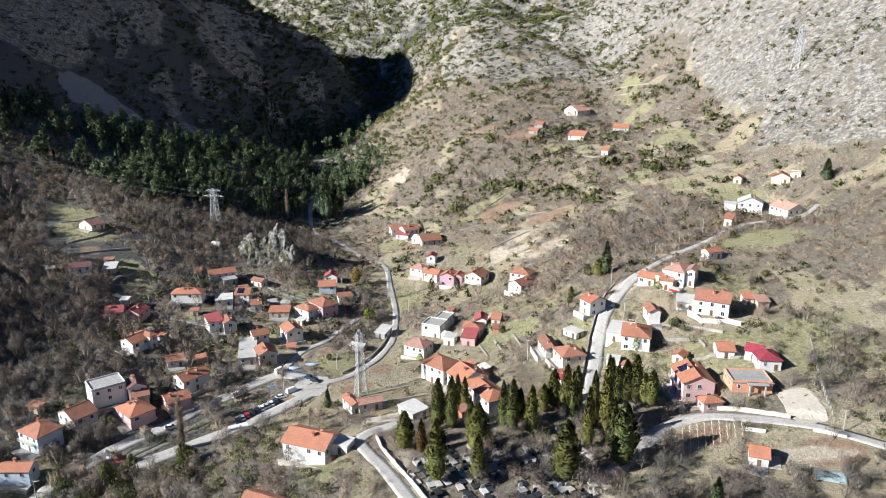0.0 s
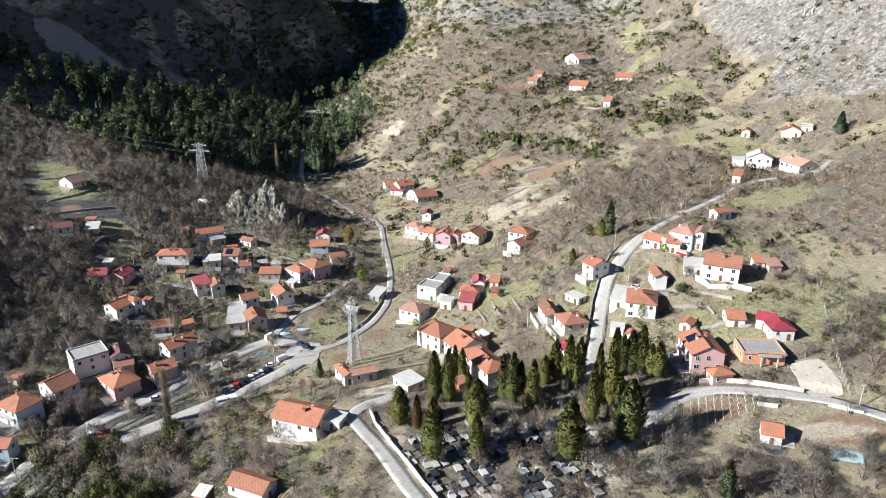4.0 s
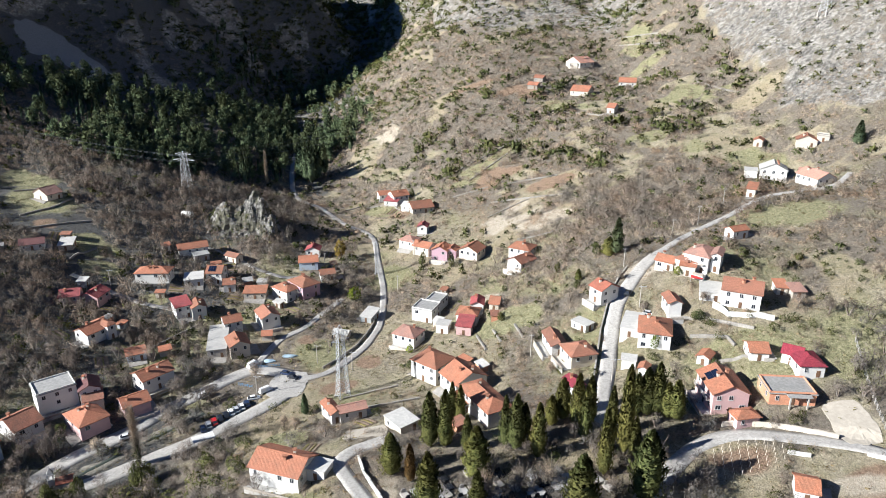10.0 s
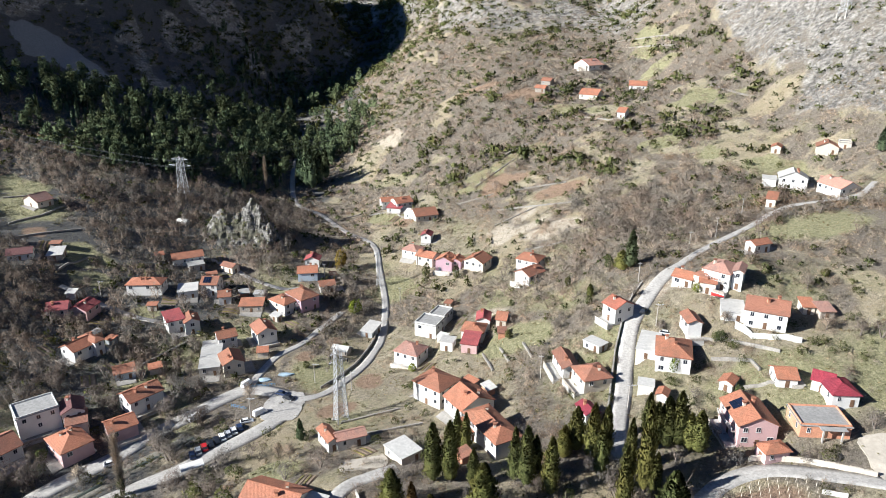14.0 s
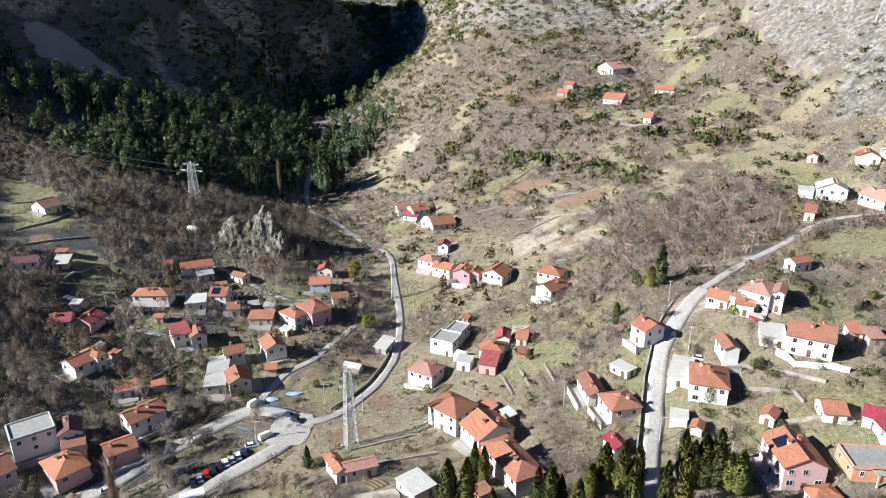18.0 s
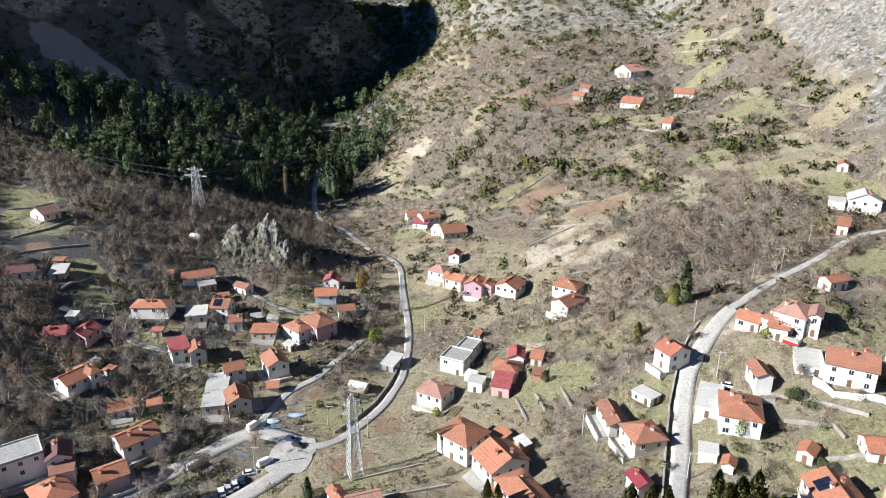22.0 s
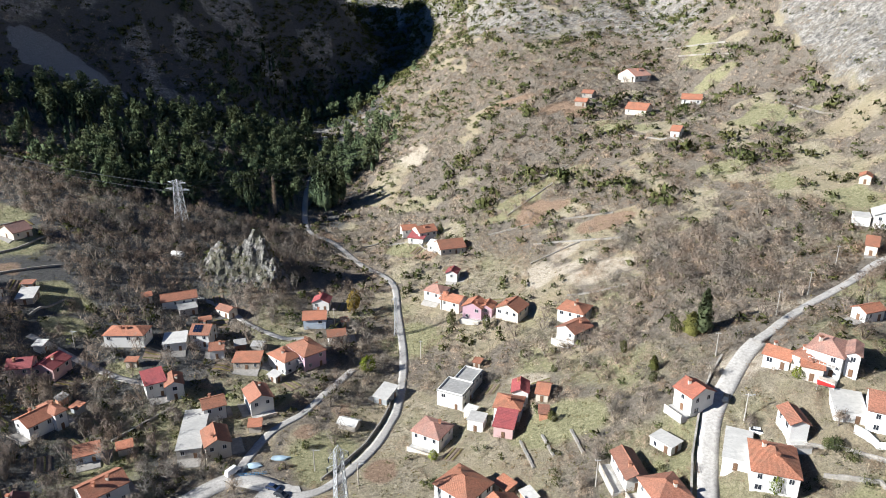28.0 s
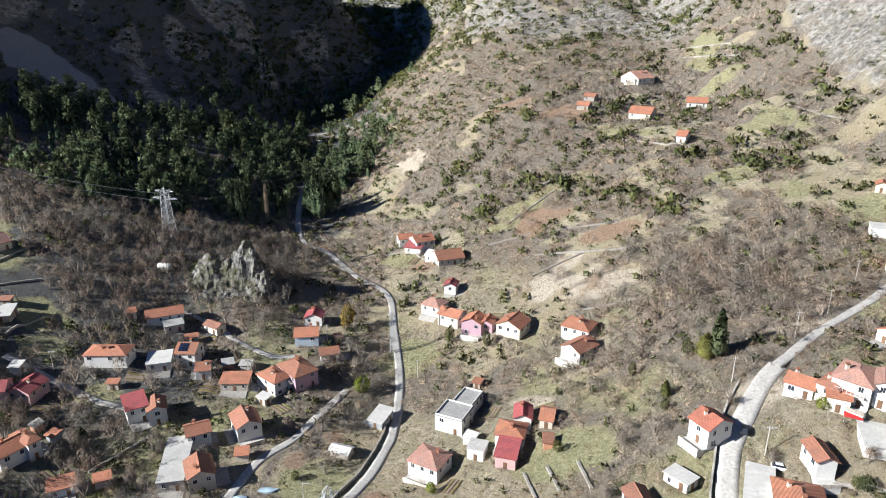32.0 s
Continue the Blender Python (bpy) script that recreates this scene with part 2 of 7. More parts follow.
section(310, -600, 130, -300, 44, -235, 10, -220, 3, -180, -8, -140, -19, -110, -22, -80, -25, -50, -27, -20, -30, 10, -24, 40, -11, 70, 6, 100, 14, 130, 20, 170, 26, 220, 42, 700, 400)
section(350, -600, 160, -300, 36, -240, 8, -180, 0, -140, -12, -110, -18, -80, -21, -50, -24, -20, -27, 10, -19, 40, -10, 70, 0, 100, 9, 130, 17, 170, 23, 220, 48, 700, 430)
section(400, -600, 200, -300, 38, -240, 15, -190, 8, -140, -5, -110, -12, -80, -18, -50, -24, -20, -19, 10, -14, 50, 1, 90, 14, 130, 26, 170, 34, 210, 66, 700, 470)
section(450, -600, 250, -300, 46, -240, 24, -190, 14, -140, 0, -110, -12, -80, -20, -50, -20, -20, -12, 10, 0, 50, 14, 90, 28, 130, 37, 180, 51, 205, 80, 260, 130, 700, 500)
section(520, -600, 270, -360, 105, -300, 60, -240, 34, -190, 20, -140, 4, -110, -6, -85, -13, -60, -8, -20, 12, 10, 28, 50, 42, 90, 46, 130, 49, 180, 75, 220, 115, 280, 170, 700, 540)
section(600, -600, 320, -340, 122, -285, 70, -230, 38, -190, 22, -150, 8, -110, -4, -80, -3, -50, 12, -10, 34, 40, 55, 90, 62, 130, 66, 180, 100, 220, 150, 280, 210, 700, 580)
section(700, -600, 390, -340, 205, -285, 145, -230, 85, -190, 45, -150, 8, -120, 2, -90, 12, -50, 38, -10, 60, 40, 78, 90, 84, 150, 86, 220, 170, 300, 240, 700, 620)
section(790, -600, 400, -340, 215, -285, 170, -230, 125, -190, 90, -150, 48, -115, 14, -90, 16, -50, 40, -15, 72, 40, 102, 100, 110, 160, 130, 240, 215, 340, 290, 700, 660)
section(870, -600, 330, -340, 195, -253, 166, -190, 137, -134, 107, -105, 62, -88, 34, -70, 36, -40, 62, -10, 90, 40, 124, 100, 135, 160, 155, 240, 245, 340, 325, 700, 685)
section(930, -600, 210, -340, 115, -253, 85, -190, 70, -134, 55, -100, 50, -60, 74, -20, 115, 40, 150, 100, 175, 200, 260, 700, 705)
section(1000, -600, 160, -340, 75, -230, 60, -150, 78, -100, 98, -50, 130, 0, 175, 100, 210, 200, 290, 700, 720)
section(1250, -600, 150, -340, 190, -230, 230, -120, 280, -40, 315, 60, 355, 160, 415, 700, 800)
section(2400, -600, 700, 0, 800, 700, 1000)

STEP = 2.0
GX = np.arange(-600, 700.1, STEP)
GY = np.arange(-300, 1250.1, STEP)


def blur(a, n, axis):
    k = np.hanning(2 * n + 3)[1:-1]
    k /= k.sum()
    pad = [(0, 0), (0, 0)]
    pad[axis] = (n, n)
    b = np.pad(a, pad, mode="edge")
    return sum(k[i] * np.take(b, range(i, i + a.shape[axis]), axis=axis) for i in range(2 * n + 1))


LATTICES = {}


def lattice(seed):
    if seed not in LATTICES:
        LATTICES[seed] = np.random.RandomState(seed).rand(256, 256)
    return LATTICES[seed]


def fuzz(x, y, scale, seed, octaves=4):
    """Smooth random heights between -1 and 1, of the given size in metres."""
    out, amp, total = np.zeros(np.broadcast(x, y).shape), 1.0, 0.0
    for o in range(octaves):
        g = lattice(seed + o)
        u, v = np.asarray(x) / scale + 37.3 * o, np.asarray(y) / scale + 11.7 * o
        i, j = np.floor(u).astype(int), np.floor(v).astype(int)
        a, b = u - i, v - j
        a, b = a * a * (3 - 2 * a), b * b * (3 - 2 * b)
        i, j = i % 255, j % 255
        out += amp * (g[i, j] * (1 - a) * (1 - b) + g[i + 1, j] * a * (1 - b) + g[i, j + 1] * (1 - a) * b + g[i + 1, j + 1] * a * b)
        total += amp
        amp, scale = amp * 0.5, scale * 0.5
    return 2 * out / total - 1


def bell(x, y, cx, cy, rx, ry, turn=0.0):
    c, s = math.cos(turn), math.sin(turn)
    u, v = (x - cx) * c + (y - cy) * s, (y - cy) * c - (x - cx) * s
    return np.exp(-(u / rx) ** 2 - (v / ry) ** 2)


SECTIONS.sort()
ys = np.array([s[0] for s in SECTIONS], float)
rows = np.array([np.interp(GX, s[1], s[2]) for s in SECTIONS])
LAND = np.array([np.interp(GY, ys, rows[:, i]) for i in range(len(GX))]).T
LAND = blur(blur(LAND, 7, 1), 9, 0)


def sample(x, y):
    u, v = np.clip((np.asarray(x, float) - GX[0]) / STEP, 0, len(GX) - 1.001), np.clip((np.asarray(y, float) - GY[0]) / STEP, 0, len(GY) - 1.001)
    i, j = u.astype(int), v.astype(int)
    a, b = u - i, v - j
    return LAND[j, i] * (1 - a) * (1 - b) + LAND[j, i + 1] * a * (1 - b) + LAND[j + 1, i] * (1 - a) * b + LAND[j + 1, i + 1] * a * b


# small rises and hollows about the houses: x, y, radius, height
for hx, hy, hr, hz in ((94, 257, 17, 4.5), (-97, 337, 14, -2.5), (-112, 361, 14, -2), (-143, 308, 16, -3), (42, 334, 16, -3), (134, 522, 22, -6), (98, 507, 22, -3),
                       (76, 208, 14, -3), (172, 345, 22, -3), (-31, 313, 12, -1.5), (-72, 319, 12, -1.5), (112, 240, 10, -1.5), (62, 255, 9, 2)):
    LAND += hz * bell(GX[None, :], GY[:, None], hx, hy, hr, hr)


def rockiness(x, y):
    """How bare the rock is: the right-hand mountain, the far crags, the gorge walls, the knoll."""
    edge = np.interp(y, (330, 362, 372, 403, 464, 508, 570, 640, 700), (228, 210, 199, 186, 179, 184, 184, 180, 172))
    right = np.clip((x - edge + 20 * fuzz(x, y, 40, 5, 5)) / 9, 0, 1) * (y > 330)
    far = np.clip((y - 650 + 0.35 * (x - 20) + 60 * fuzz(x, y, 120, 8)) / 40, 0, 1) * np.clip((x + 110 + 400 * (y > 930)) / 30, 0, 1) * np.clip((sample(x, y) - 62) / 20, 0, 1)
    far = far * np.clip(0.75 + 1.6 * fuzz(x, y, 60, 12, 4), 0, 1)
    gorge = np.clip((sample(x, y) - 90 + 300 * (fuzz(x, y, 46, 9, 5) - 0.02)) / 40, 0, 0.62) * (x < -60) * np.clip((y - 520) / 40, 0, 1)
    wx, wy = x + 14 * fuzz(x, y, 22, 15, 4), y + 14 * fuzz(x, y, 22, 19, 4)
    cliffs = np.maximum.reduce([bell(wx, wy, -223, 668, 16, 26, 0.5), bell(wx, wy, -199, 750, 20, 30, 0.4), bell(wx, wy, -177, 724, 13, 22, 0.5), bell(wx, wy, -150, 800, 14, 30), bell(wx, wy, -255, 640, 12, 20)])
    return np.clip(np.maximum.reduce([right, far, gorge, np.clip(2.4 * cliffs - 0.9, 0, 1)]), 0, 1)


def bare_ground(x, y):
    x, y = np.asarray(x, float), np.asarray(y, float)
    z = sample(x, y)
    z = z + 5 * bell(x, y, -98, 386, 17, 12)
    far = np.clip((np.hypot(x, y - 250) - 330) / 250, 0, 1)
    z = z + 0.5 * fuzz(x, y, 30, 1) + 7 * far * fuzz(x, y, 90, 2, 5)
    r = rockiness(x, y)
    spurs = np.clip((y - 640) / 120, 0, 1) * np.clip((x + 60 + 300 * (y > 930)) / 60, 0, 1)
    return z + r * (2.4 * fuzz(x, y, 14, 3, 3) + far * 9 * np.abs(fuzz(x, y, 45, 4, 4))) + 34 * spurs * fuzz(x + 0.5 * y, y, 150, 14, 4)



# ---- roads: centre lines in plan, and half widths ----
ROADS = {}


def road_line(name, half, *flat):
    """A smooth centre line with its level: the lie of the land, evened out along the way."""
    p = np.array(flat, float).reshape(-1, 2)
    out = []
    q = np.vstack([2 * p[0] - p[1], p, 2 * p[-1] - p[-2]])
    for i in range(1, len(q) - 2):
        steps = max(2, int(np.hypot(*(q[i + 1] - q[i])) / 2.0))
        for k in range(steps):
            t = k / steps
            out.append(0.5 * (2 * q[i] + (q[i + 1] - q[i - 1]) * t + (2 * q[i - 1] - 5 * q[i] + 4 * q[i + 1] - q[i + 2]) * t * t + (3 * q[i] - q[i - 1] - 3 * q[i + 1] + q[i + 2]) * t ** 3))
    out = np.array(out + [p[-1]])
    z = bare_ground(out[:, 0], out[:, 1])
    k = np.ones(9) / 9
    z = np.convolve(np.pad(z, 4, mode="edge"), k, mode="valid")
    ROADS[name] = (np.column_stack([out, z]), half)


road_line("road_main", 3.1, -133, 150, -126, 168, -124, 178, -121, 190, -116, 199, -110, 207.5, -104, 214, -96.5, 221.5, -91, 230, -85, 238, -79, 245, -73, 252, -66, 257, -57, 255, -48, 250)
road_line("road_upper", 1.6, -50, 249, -43, 250.5, -38, 254.5, -33, 263, -28, 275, -25, 288, -23.5, 299, -24, 329, -29, 361, -35, 393, -52, 414, -71, 440, -88, 456, -98, 500, -104, 560, -112, 640)
road_line("road_parking", 2.9, -100, 197, -92, 202, -84, 207.5, -75, 213.5, -66, 221.5, -58.5, 228, -52, 236, -49, 244)
road_line("lane_cluster", 1.5, -67, 256, -62, 279, -54, 291, -49, 304, -42, 321)
road_line("lane_rock", 1.2, -118, 364, -101, 356, -87, 345, -72, 337, -64, 338)
road_line("lane_hill", 2.4, 45, 192, 48.5, 207, 54, 224, 58, 238, 62.5, 250, 69, 259, 76, 268, 82, 274)
road_line("lane_summit", 1.35, 81, 273, 86, 277, 101, 289, 119, 301, 132, 311, 144, 318, 157, 319, 171, 320, 184, 331)
road_line("road_bend", 2.1, -11, 197, -17, 194, -22.5, 190.5, -25, 185, -22, 178, -16.5, 168, -12, 159, -8, 151, -3, 142, 4, 130, 14, 110)
road_line("lane_lower", 2.3, 44, 160, 56, 172, 61, 177, 68, 182, 78, 184, 90, 180.5, 103, 175.5, 110, 171, 125, 158)
road_line("lane_left", 1.4, -160, 318, -148, 315, -135, 310, -121, 303, -109, 300)
YARDS = ((106, 183, 6.5, 8.5), (-53, 245, 9, 11), (-20, 200.5, 7, 4))  # level open ground: x, y, radii
ALL_ROADS = [(a[:-1], a[1:], h) for a, h in ROADS.values()]


# distance beyond the nearest road's edge, and that road's level, on a plan of 1 m squares
RX, RY = np.arange(-180, 211.0), np.arange(90, 671.0)
ROAD_GAP, ROAD_LEVEL = np.full((len(RY), len(RX)), 99.0), np.zeros((len(RY), len(RX)))
for a, b, half in ALL_ROADS:
    for (ax, ay, az), (bx, by, bz) in zip(a, b):
        i0, i1 = np.searchsorted(RX, (min(ax, bx) - 12, max(ax, bx) + 12))
        j0, j1 = np.searchsorted(RY, (min(ay, by) - 12, max(ay, by) + 12))
        px, py = RX[None, i0:i1], RY[j0:j1, None]
        dx, dy = bx - ax, by - ay
        t = np.clip(((px - ax) * dx + (py - ay) * dy) / (dx * dx + dy * dy), 0, 1)
        gap = np.hypot(px - ax - t * dx, py - ay - t * dy) - half
        k = gap < ROAD_GAP[j0:j1, i0:i1]
        ROAD_GAP[j0:j1, i0:i1][k] = gap[k]
        ROAD_LEVEL[j0:j1, i0:i1][k] = (az + t * (bz - az))[k]


def bilinear(table, x, y, x0, y0):
    u, v = np.clip(np.asarray(x, float) - x0, 0, table.shape[1] - 1.001), np.clip(np.asarray(y, float) - y0, 0, table.shape[0] - 1.001)
    i, j = u.astype(int), v.astype(int)
    a, b = u - i, v - j
    return table[j, i] * (1 - a) * (1 - b) + table[j, i + 1] * a * (1 - b) + table[j + 1, i] * (1 - a) * b + table[j + 1, i + 1] * a * b


def near_road(x, y):
    return bilinear(ROAD_GAP, x, y, RX[0], RY[0]), bilinear(ROAD_LEVEL, x, y, RX[0], RY[0])


def sloped_ground(x, y):
    x, y = np.asarray(x, float), np.asarray(y, float)
    z = bare_ground(x, y)
    gap, level = near_road(x, y)
    k = np.clip(1 - (gap - 0.9) / 3.5, 0, 1)
    k = k * k * (3 - 2 * k)
    return z * (1 - k) + (level - 0.12) * k


# ---- the plan of the village: label, walls, and blocks of x, y, turn, width, depth, eaves height, roof, roof colour ----
HOUSES = []


def plan(label, wall, *blocks, **extra):
    HOUSES.append((label, wall, blocks, extra))


plan("white two-storey house with arched terrace and orange roofs", "white",
     (-130.5, 271.3, -30.0, 7.8, 8.1, 4.7, "gd", "orange"),
     (-127.1, 274.9, -29.9, 9.1, 3.5, 5.8, "hip", "orange"))
plan("small blue-grey shed with an orange lean-to roof", "blue",
     (-110.8, 262.6, 27.8, 6.6, 4.7, 2.8, "shed", "orange"))
plan("white two-storey house with long orange roof above the road", "white",
     (-98.7, 247.3, 48.3, 11.1, 8.2, 5.3, "gw", "orange"))
plan("pale pink house with orange roof beside the road", "pink",
     (-99.3, 232.2, 38.3, 8.2, 7.5, 4.3, "gw", "orange"))
plan("large white villa with roof terrace and maroon roof", "white",
     (-125.3, 233.2, 39.1, 11.6, 9.8, 7.4, "flat", "grey"),
     (-115.1, 235.7, 29.5, 6.3, 7.9, 7.2, "gd", "maroon"))
plan("pink house with broad orange hip roof at the roadside", "pink",
     (-110.6, 223.3, -41.5, 11.5, 9.0, 4.7, "hip", "orange"))
plan("cream house with small brown lean-to roof", "cream",
     (-112.1, 231.6, 25.0, 5.6, 6.0, 5.6, "shed", "brown"))
plan("white house with brown tiled gable roof", "white",
     (-129.1, 219.2, -34.3, 10.4, 8.4, 4.3, "gd", "brown"))
plan("pale blue three-storey house with orange hip roof", "blue",
     (-134.8, 205.9, -28.4, 10.4, 8.6, 6.5, "hip", "orange"))
plan("blue house with orange roof at the valley road", "blue",
     (-132.7, 189.1, 1.4, 9.2, 5.5, 5.2, "gw", "orange"))
plan("small stone shed with orange roof among bushes", "stone",
     (-146.1, 223.1, -22.8, 5.0, 2.8, 2.6, "shed", "orange"))
plan("pink house with dark red tiled roof", "pink",
     (-151.1, 298.9, 15.9, 7.4, 7.8, 4.0, "gw", "darkred"),
     (-143.3, 302.8, -8.2, 8.0, 8.9, 4.6, "gd", "darkred"))
plan("white house with long balcony and red-orange hip roof", "white",
     (-125.9, 323.3, 1.9, 14.5, 7.7, 5.0, "hip", "orange"))
plan("white house with a bright dark-red roof beside an orange roof", "white",
     (-105.4, 297.0, 34.2, 6.3, 7.9, 5.2, "shed", "darkred"),
     (-98.6, 296.9, 26.8, 5.6, 7.5, 5.2, "gd", "orange"))
plan("white house with long orange roof under the rock", "white",
     (-119.0, 354.4, 25.7, 13.5, 7.4, 3.3, "gw", "orange"))
plan("grey concrete garage with flat roof", "concrete",
     (-113.7, 349.2, 30.0, 6.9, 7.1, 2.8, "flat", "grey"))
plan("unfinished white house with flat concrete roof", "white",
     (-109.2, 325.1, 16.7, 8.0, 9.5, 3.4, "flat", "pale"))
plan("white house with solar panels on an orange roof", "white",
     (-101.1, 332.0, -0.6, 7.0, 8.7, 5.3, "gw", "orange"), solar=True)
plan("small cream house with brown roof", "cream",
     (-98.4, 351.5, -30.0, 7.2, 4.6, 2.9, "gw", "brown"))
plan("small white house with red roof", "white",
     (-92.8, 323.0, 13.6, 4.9, 6.5, 3.7, "gw", "orange"))
plan("long grey outbuilding with orange lean-to roof", "stone",
     (-80.0, 318.2, 2.9, 9.5, 6.0, 3.2, "shed", "orange"))
plan("white double house with orange hip roofs", "white",
     (-66.9, 320.0, -39.5, 10.3, 7.4, 5.2, "hip", "orange"))
plan("mauve house with large orange hip roof", "mauve",
     (-59.5, 323.4, -47.6, 12.4, 8.9, 6.0, "hip", "orange"))
plan("small blue-white house with orange roof", "blue",
     (-61.6, 348.9, 8.7, 8.8, 7.9, 4.3, "gw", "orange"))
plan("small house with dark red roof in the rock shadow", "white",
     (-61.8, 364.4, -0.6, 6.9, 6.2, 3.8, "gd", "darkred"))
plan("small white house with orange roof by the stream", "white",
     (-51.3, 339.0, 16.7, 6.7, 6.0, 3.3, "gw", "orange"))
plan("white two-storey house with brown-orange gable roof", "white",
     (-69.2, 293.6, 31.1, 7.5, 9.3, 5.2, "gd", "brown"))
plan("white house with orange roof behind the ruin", "white",
     (-82.2, 287.5, 28.4, 6.8, 6.7, 5.2, "gw", "orange"))
plan("two-storey house with orange gable roof over the square", "cream",
     (-75.2, 269.9, 26.7, 7.2, 9.0, 5.2, "gd", "orange"))
plan("long unfinished concrete block with flat roofs", "concrete",
     (-84.2, 275.2, 13.2, 7.0, 21.1, 3.5, "flat", "pale"))
plan("grey metal shed beside the road", "metal",
     (-28.2, 305.3, -24.6, 5.1, 7.5, 2.6, "shed", "pale"))
plan("long low shed with pale curved roof in a garden", "stone",
     (-37.7, 285.1, -19.1, 6.1, 3.7, 2.2, "gw", "pale"))
plan("white farmhouse with orange roofs", "white",
     (-22.0, 434.6, 28.5, 9.8, 8.8, 5.2, "gw", "orange"),
     (-30.9, 441.4, 18.1, 7.5, 6.8, 4.3, "gw", "orange"),
     (-25.2, 430.8, -16.4, 8.3, 7.4, 2.8, "shed", "darkred"))
plan("white outbuilding with pale grey roof", "white",
     (-14.3, 417.1, -30.0, 7.8, 7.2, 2.9, "gw", "pale"))
plan("small house with orange roof behind a dark tree", "cream",
     (-8.6, 414.9, 19.3, 12.5, 11.2, 3.3, "gw", "orange"))
plan("white gabled house with dark red roof", "white",
     (-6.5, 387.9, -10.9, 5.1, 6, 4.3, "gd", "darkred"))
plan("white house at the end of the row with pinkish roof", "white",
     (-13.1, 373.4, -30.0, 8.4, 7.9, 4.6, "hip", "pink"))
plan("cream row house with orange roof", "cream",
     (-5.6, 362.4, -30.0, 9.2, 7.3, 4.8, "gw", "orange"))
plan("pink row house with orange roof and mauve walls", "mauve",
     (3.3, 353.8, -22.4, 8.1, 7.3, 5.2, "gd", "orange"),
     (8.4, 353.2, -18.1, 5.0, 6, 4.8, "gd", "orange"))
plan("cream house with orange roof at the row end", "cream",
     (17.8, 347.0, -30.0, 9.6, 9.2, 4.6, "gd", "orange"))
plan("white house with bright orange gable roof on the slope", "white",
     (40.6, 335.8, -30.0, 10.1, 9.1, 5.2, "hip", "orange"))
plan("white house with rust-brown gable roof", "white",
     (38.4, 320.8, -47.3, 7.9, 9.9, 4.3, "gd", "brown"))
plan("white box-shaped house with flat concrete roof", "white",
     (-3.8, 298.4, -23.6, 9.2, 9.1, 5.5, "flat", "grey"),
     (0.5, 306.8, -24.6, 6.6, 9.4, 4.6, "flat", "grey"))
plan("white house with brownish-pink hip roof", "white",
     (-10.4, 274.8, -28.1, 9.4, 8.5, 4.8, "hip", "brownpink"))
plan("small white stone hut", "white",
     (3.2, 277.5, -17.0, 4.8, 4.8, 3.7, "flat", "pale"))
plan("house with orange hip roof on the slope", "white",
     (13.0, 280.9, -14.2, 8.0, 7.8, 4.3, "hip", "orange"))
plan("pink-walled annex with dark red metal roof", "pink",
     (11.4, 271.3, -14.1, 5.6, 7.5, 3.7, "shed", "darkred"))
plan("small white gabled house with red roof", "white",
     (17.0, 288.7, -6.3, 5.0, 7.1, 4.3, "gd", "darkred"))
plan("small hut with orange roof on the green slope", "cream",
     (23.9, 284.8, -16.0, 3.7, 7.0, 2.8, "gw", "orange"))
plan("large white house with red-orange hip roof", "white",
     (-0.9, 241.0, -39.8, 10.9, 10.0, 6.5, "hip", "orange"))
plan("long white house with orange gable roof", "white",
     (8.9, 228.0, -58.8, 9.5, 11.6, 5.2, "gw", "orange"))
plan("long house with orange hip roof above the cypresses", "white",
     (14.3, 208.6, -62.2, 16.8, 8.0, 5.2, "hip", "orange"),
     (7.8, 212.2, -61.5, 6.9, 2.8, 2.8, "shed", "orange"))
plan("low L-shaped house with orange roofs", "white",
     (-31.6, 215.3, -58.3, 7.8, 3.3, 3.7, "gw", "orange"),
     (-25.4, 215.0, 21.2, 8.1, 4.1, 3.3, "gw", "pink"))
plan("low building with flat white concrete roof", "cream",
     (-9.7, 203.3, -50.8, 7.8, 6.5, 2.8, "flat", "pale"))
plan("large white house with wide orange roof by the bend", "white",
     (-39.4, 184.2, -20.0, 14.2, 10.0, 5.0, "gw", "orange"),
     (-29.8, 182.5, -20.0, 5.0, 5.0, 3.0, "flat", "pale"))
plan("small white cottage with orange roof and terrace", "white",
     (-47.2, 156.9, -23.5, 10.5, 5.9, 3.3, "gw", "orange"))
plan("white house with brown-orange roof on the lane", "white",
     (39.4, 238.1, -81.9, 10.7, 5.2, 4.0, "gw", "brown"))
plan("cream house with orange hip roof on the lane", "cream",
     (45.1, 227.9, -75.6, 8.7, 8.6, 4.3, "hip", "brown"))
plan("narrow white hut with bright red roof beside the lane", "white",
     (40.8, 211.5, -72.0, 5.4, 4.0, 3.6, "gw", "maroonred"))
plan("small white flat-roofed shed", "white",
     (49.8, 245.0, -50.2, 6.2, 4.4, 2.4, "flat", "pale"))
plan("narrow white house with red-orange gable roof", "white",
     (58.4, 253.7, -62.1, 6.1, 7.6, 5.3, "gw", "red"))
plan("large white house with orange hip roof and balconies", "white",
     (69.1, 229.5, -17.2, 9.6, 12.0, 5.2, "hip", "orange"),
     (64.4, 237.8, -23.1, 5.7, 13.0, 2.8, "flat", "pale"))
plan("narrow white house with rust-brown roof", "white",
     (77.4, 240.1, -0.6, 4.2, 7.4, 4.6, "gd", "brown"))
plan("large white house with pinkish-orange hip roofs", "white",
     (91.6, 255.3, -42.5, 8.3, 10.4, 6.0, "hip", "pink"),
     (95.5, 252.1, -29.6, 3.0, 7.5, 5.5, "gd", "pink"))
plan("small white house with orange roof in the upper cluster", "white",
     (81.3, 259.5, -39.4, 6.4, 5.9, 3.7, "gw", "orange"))
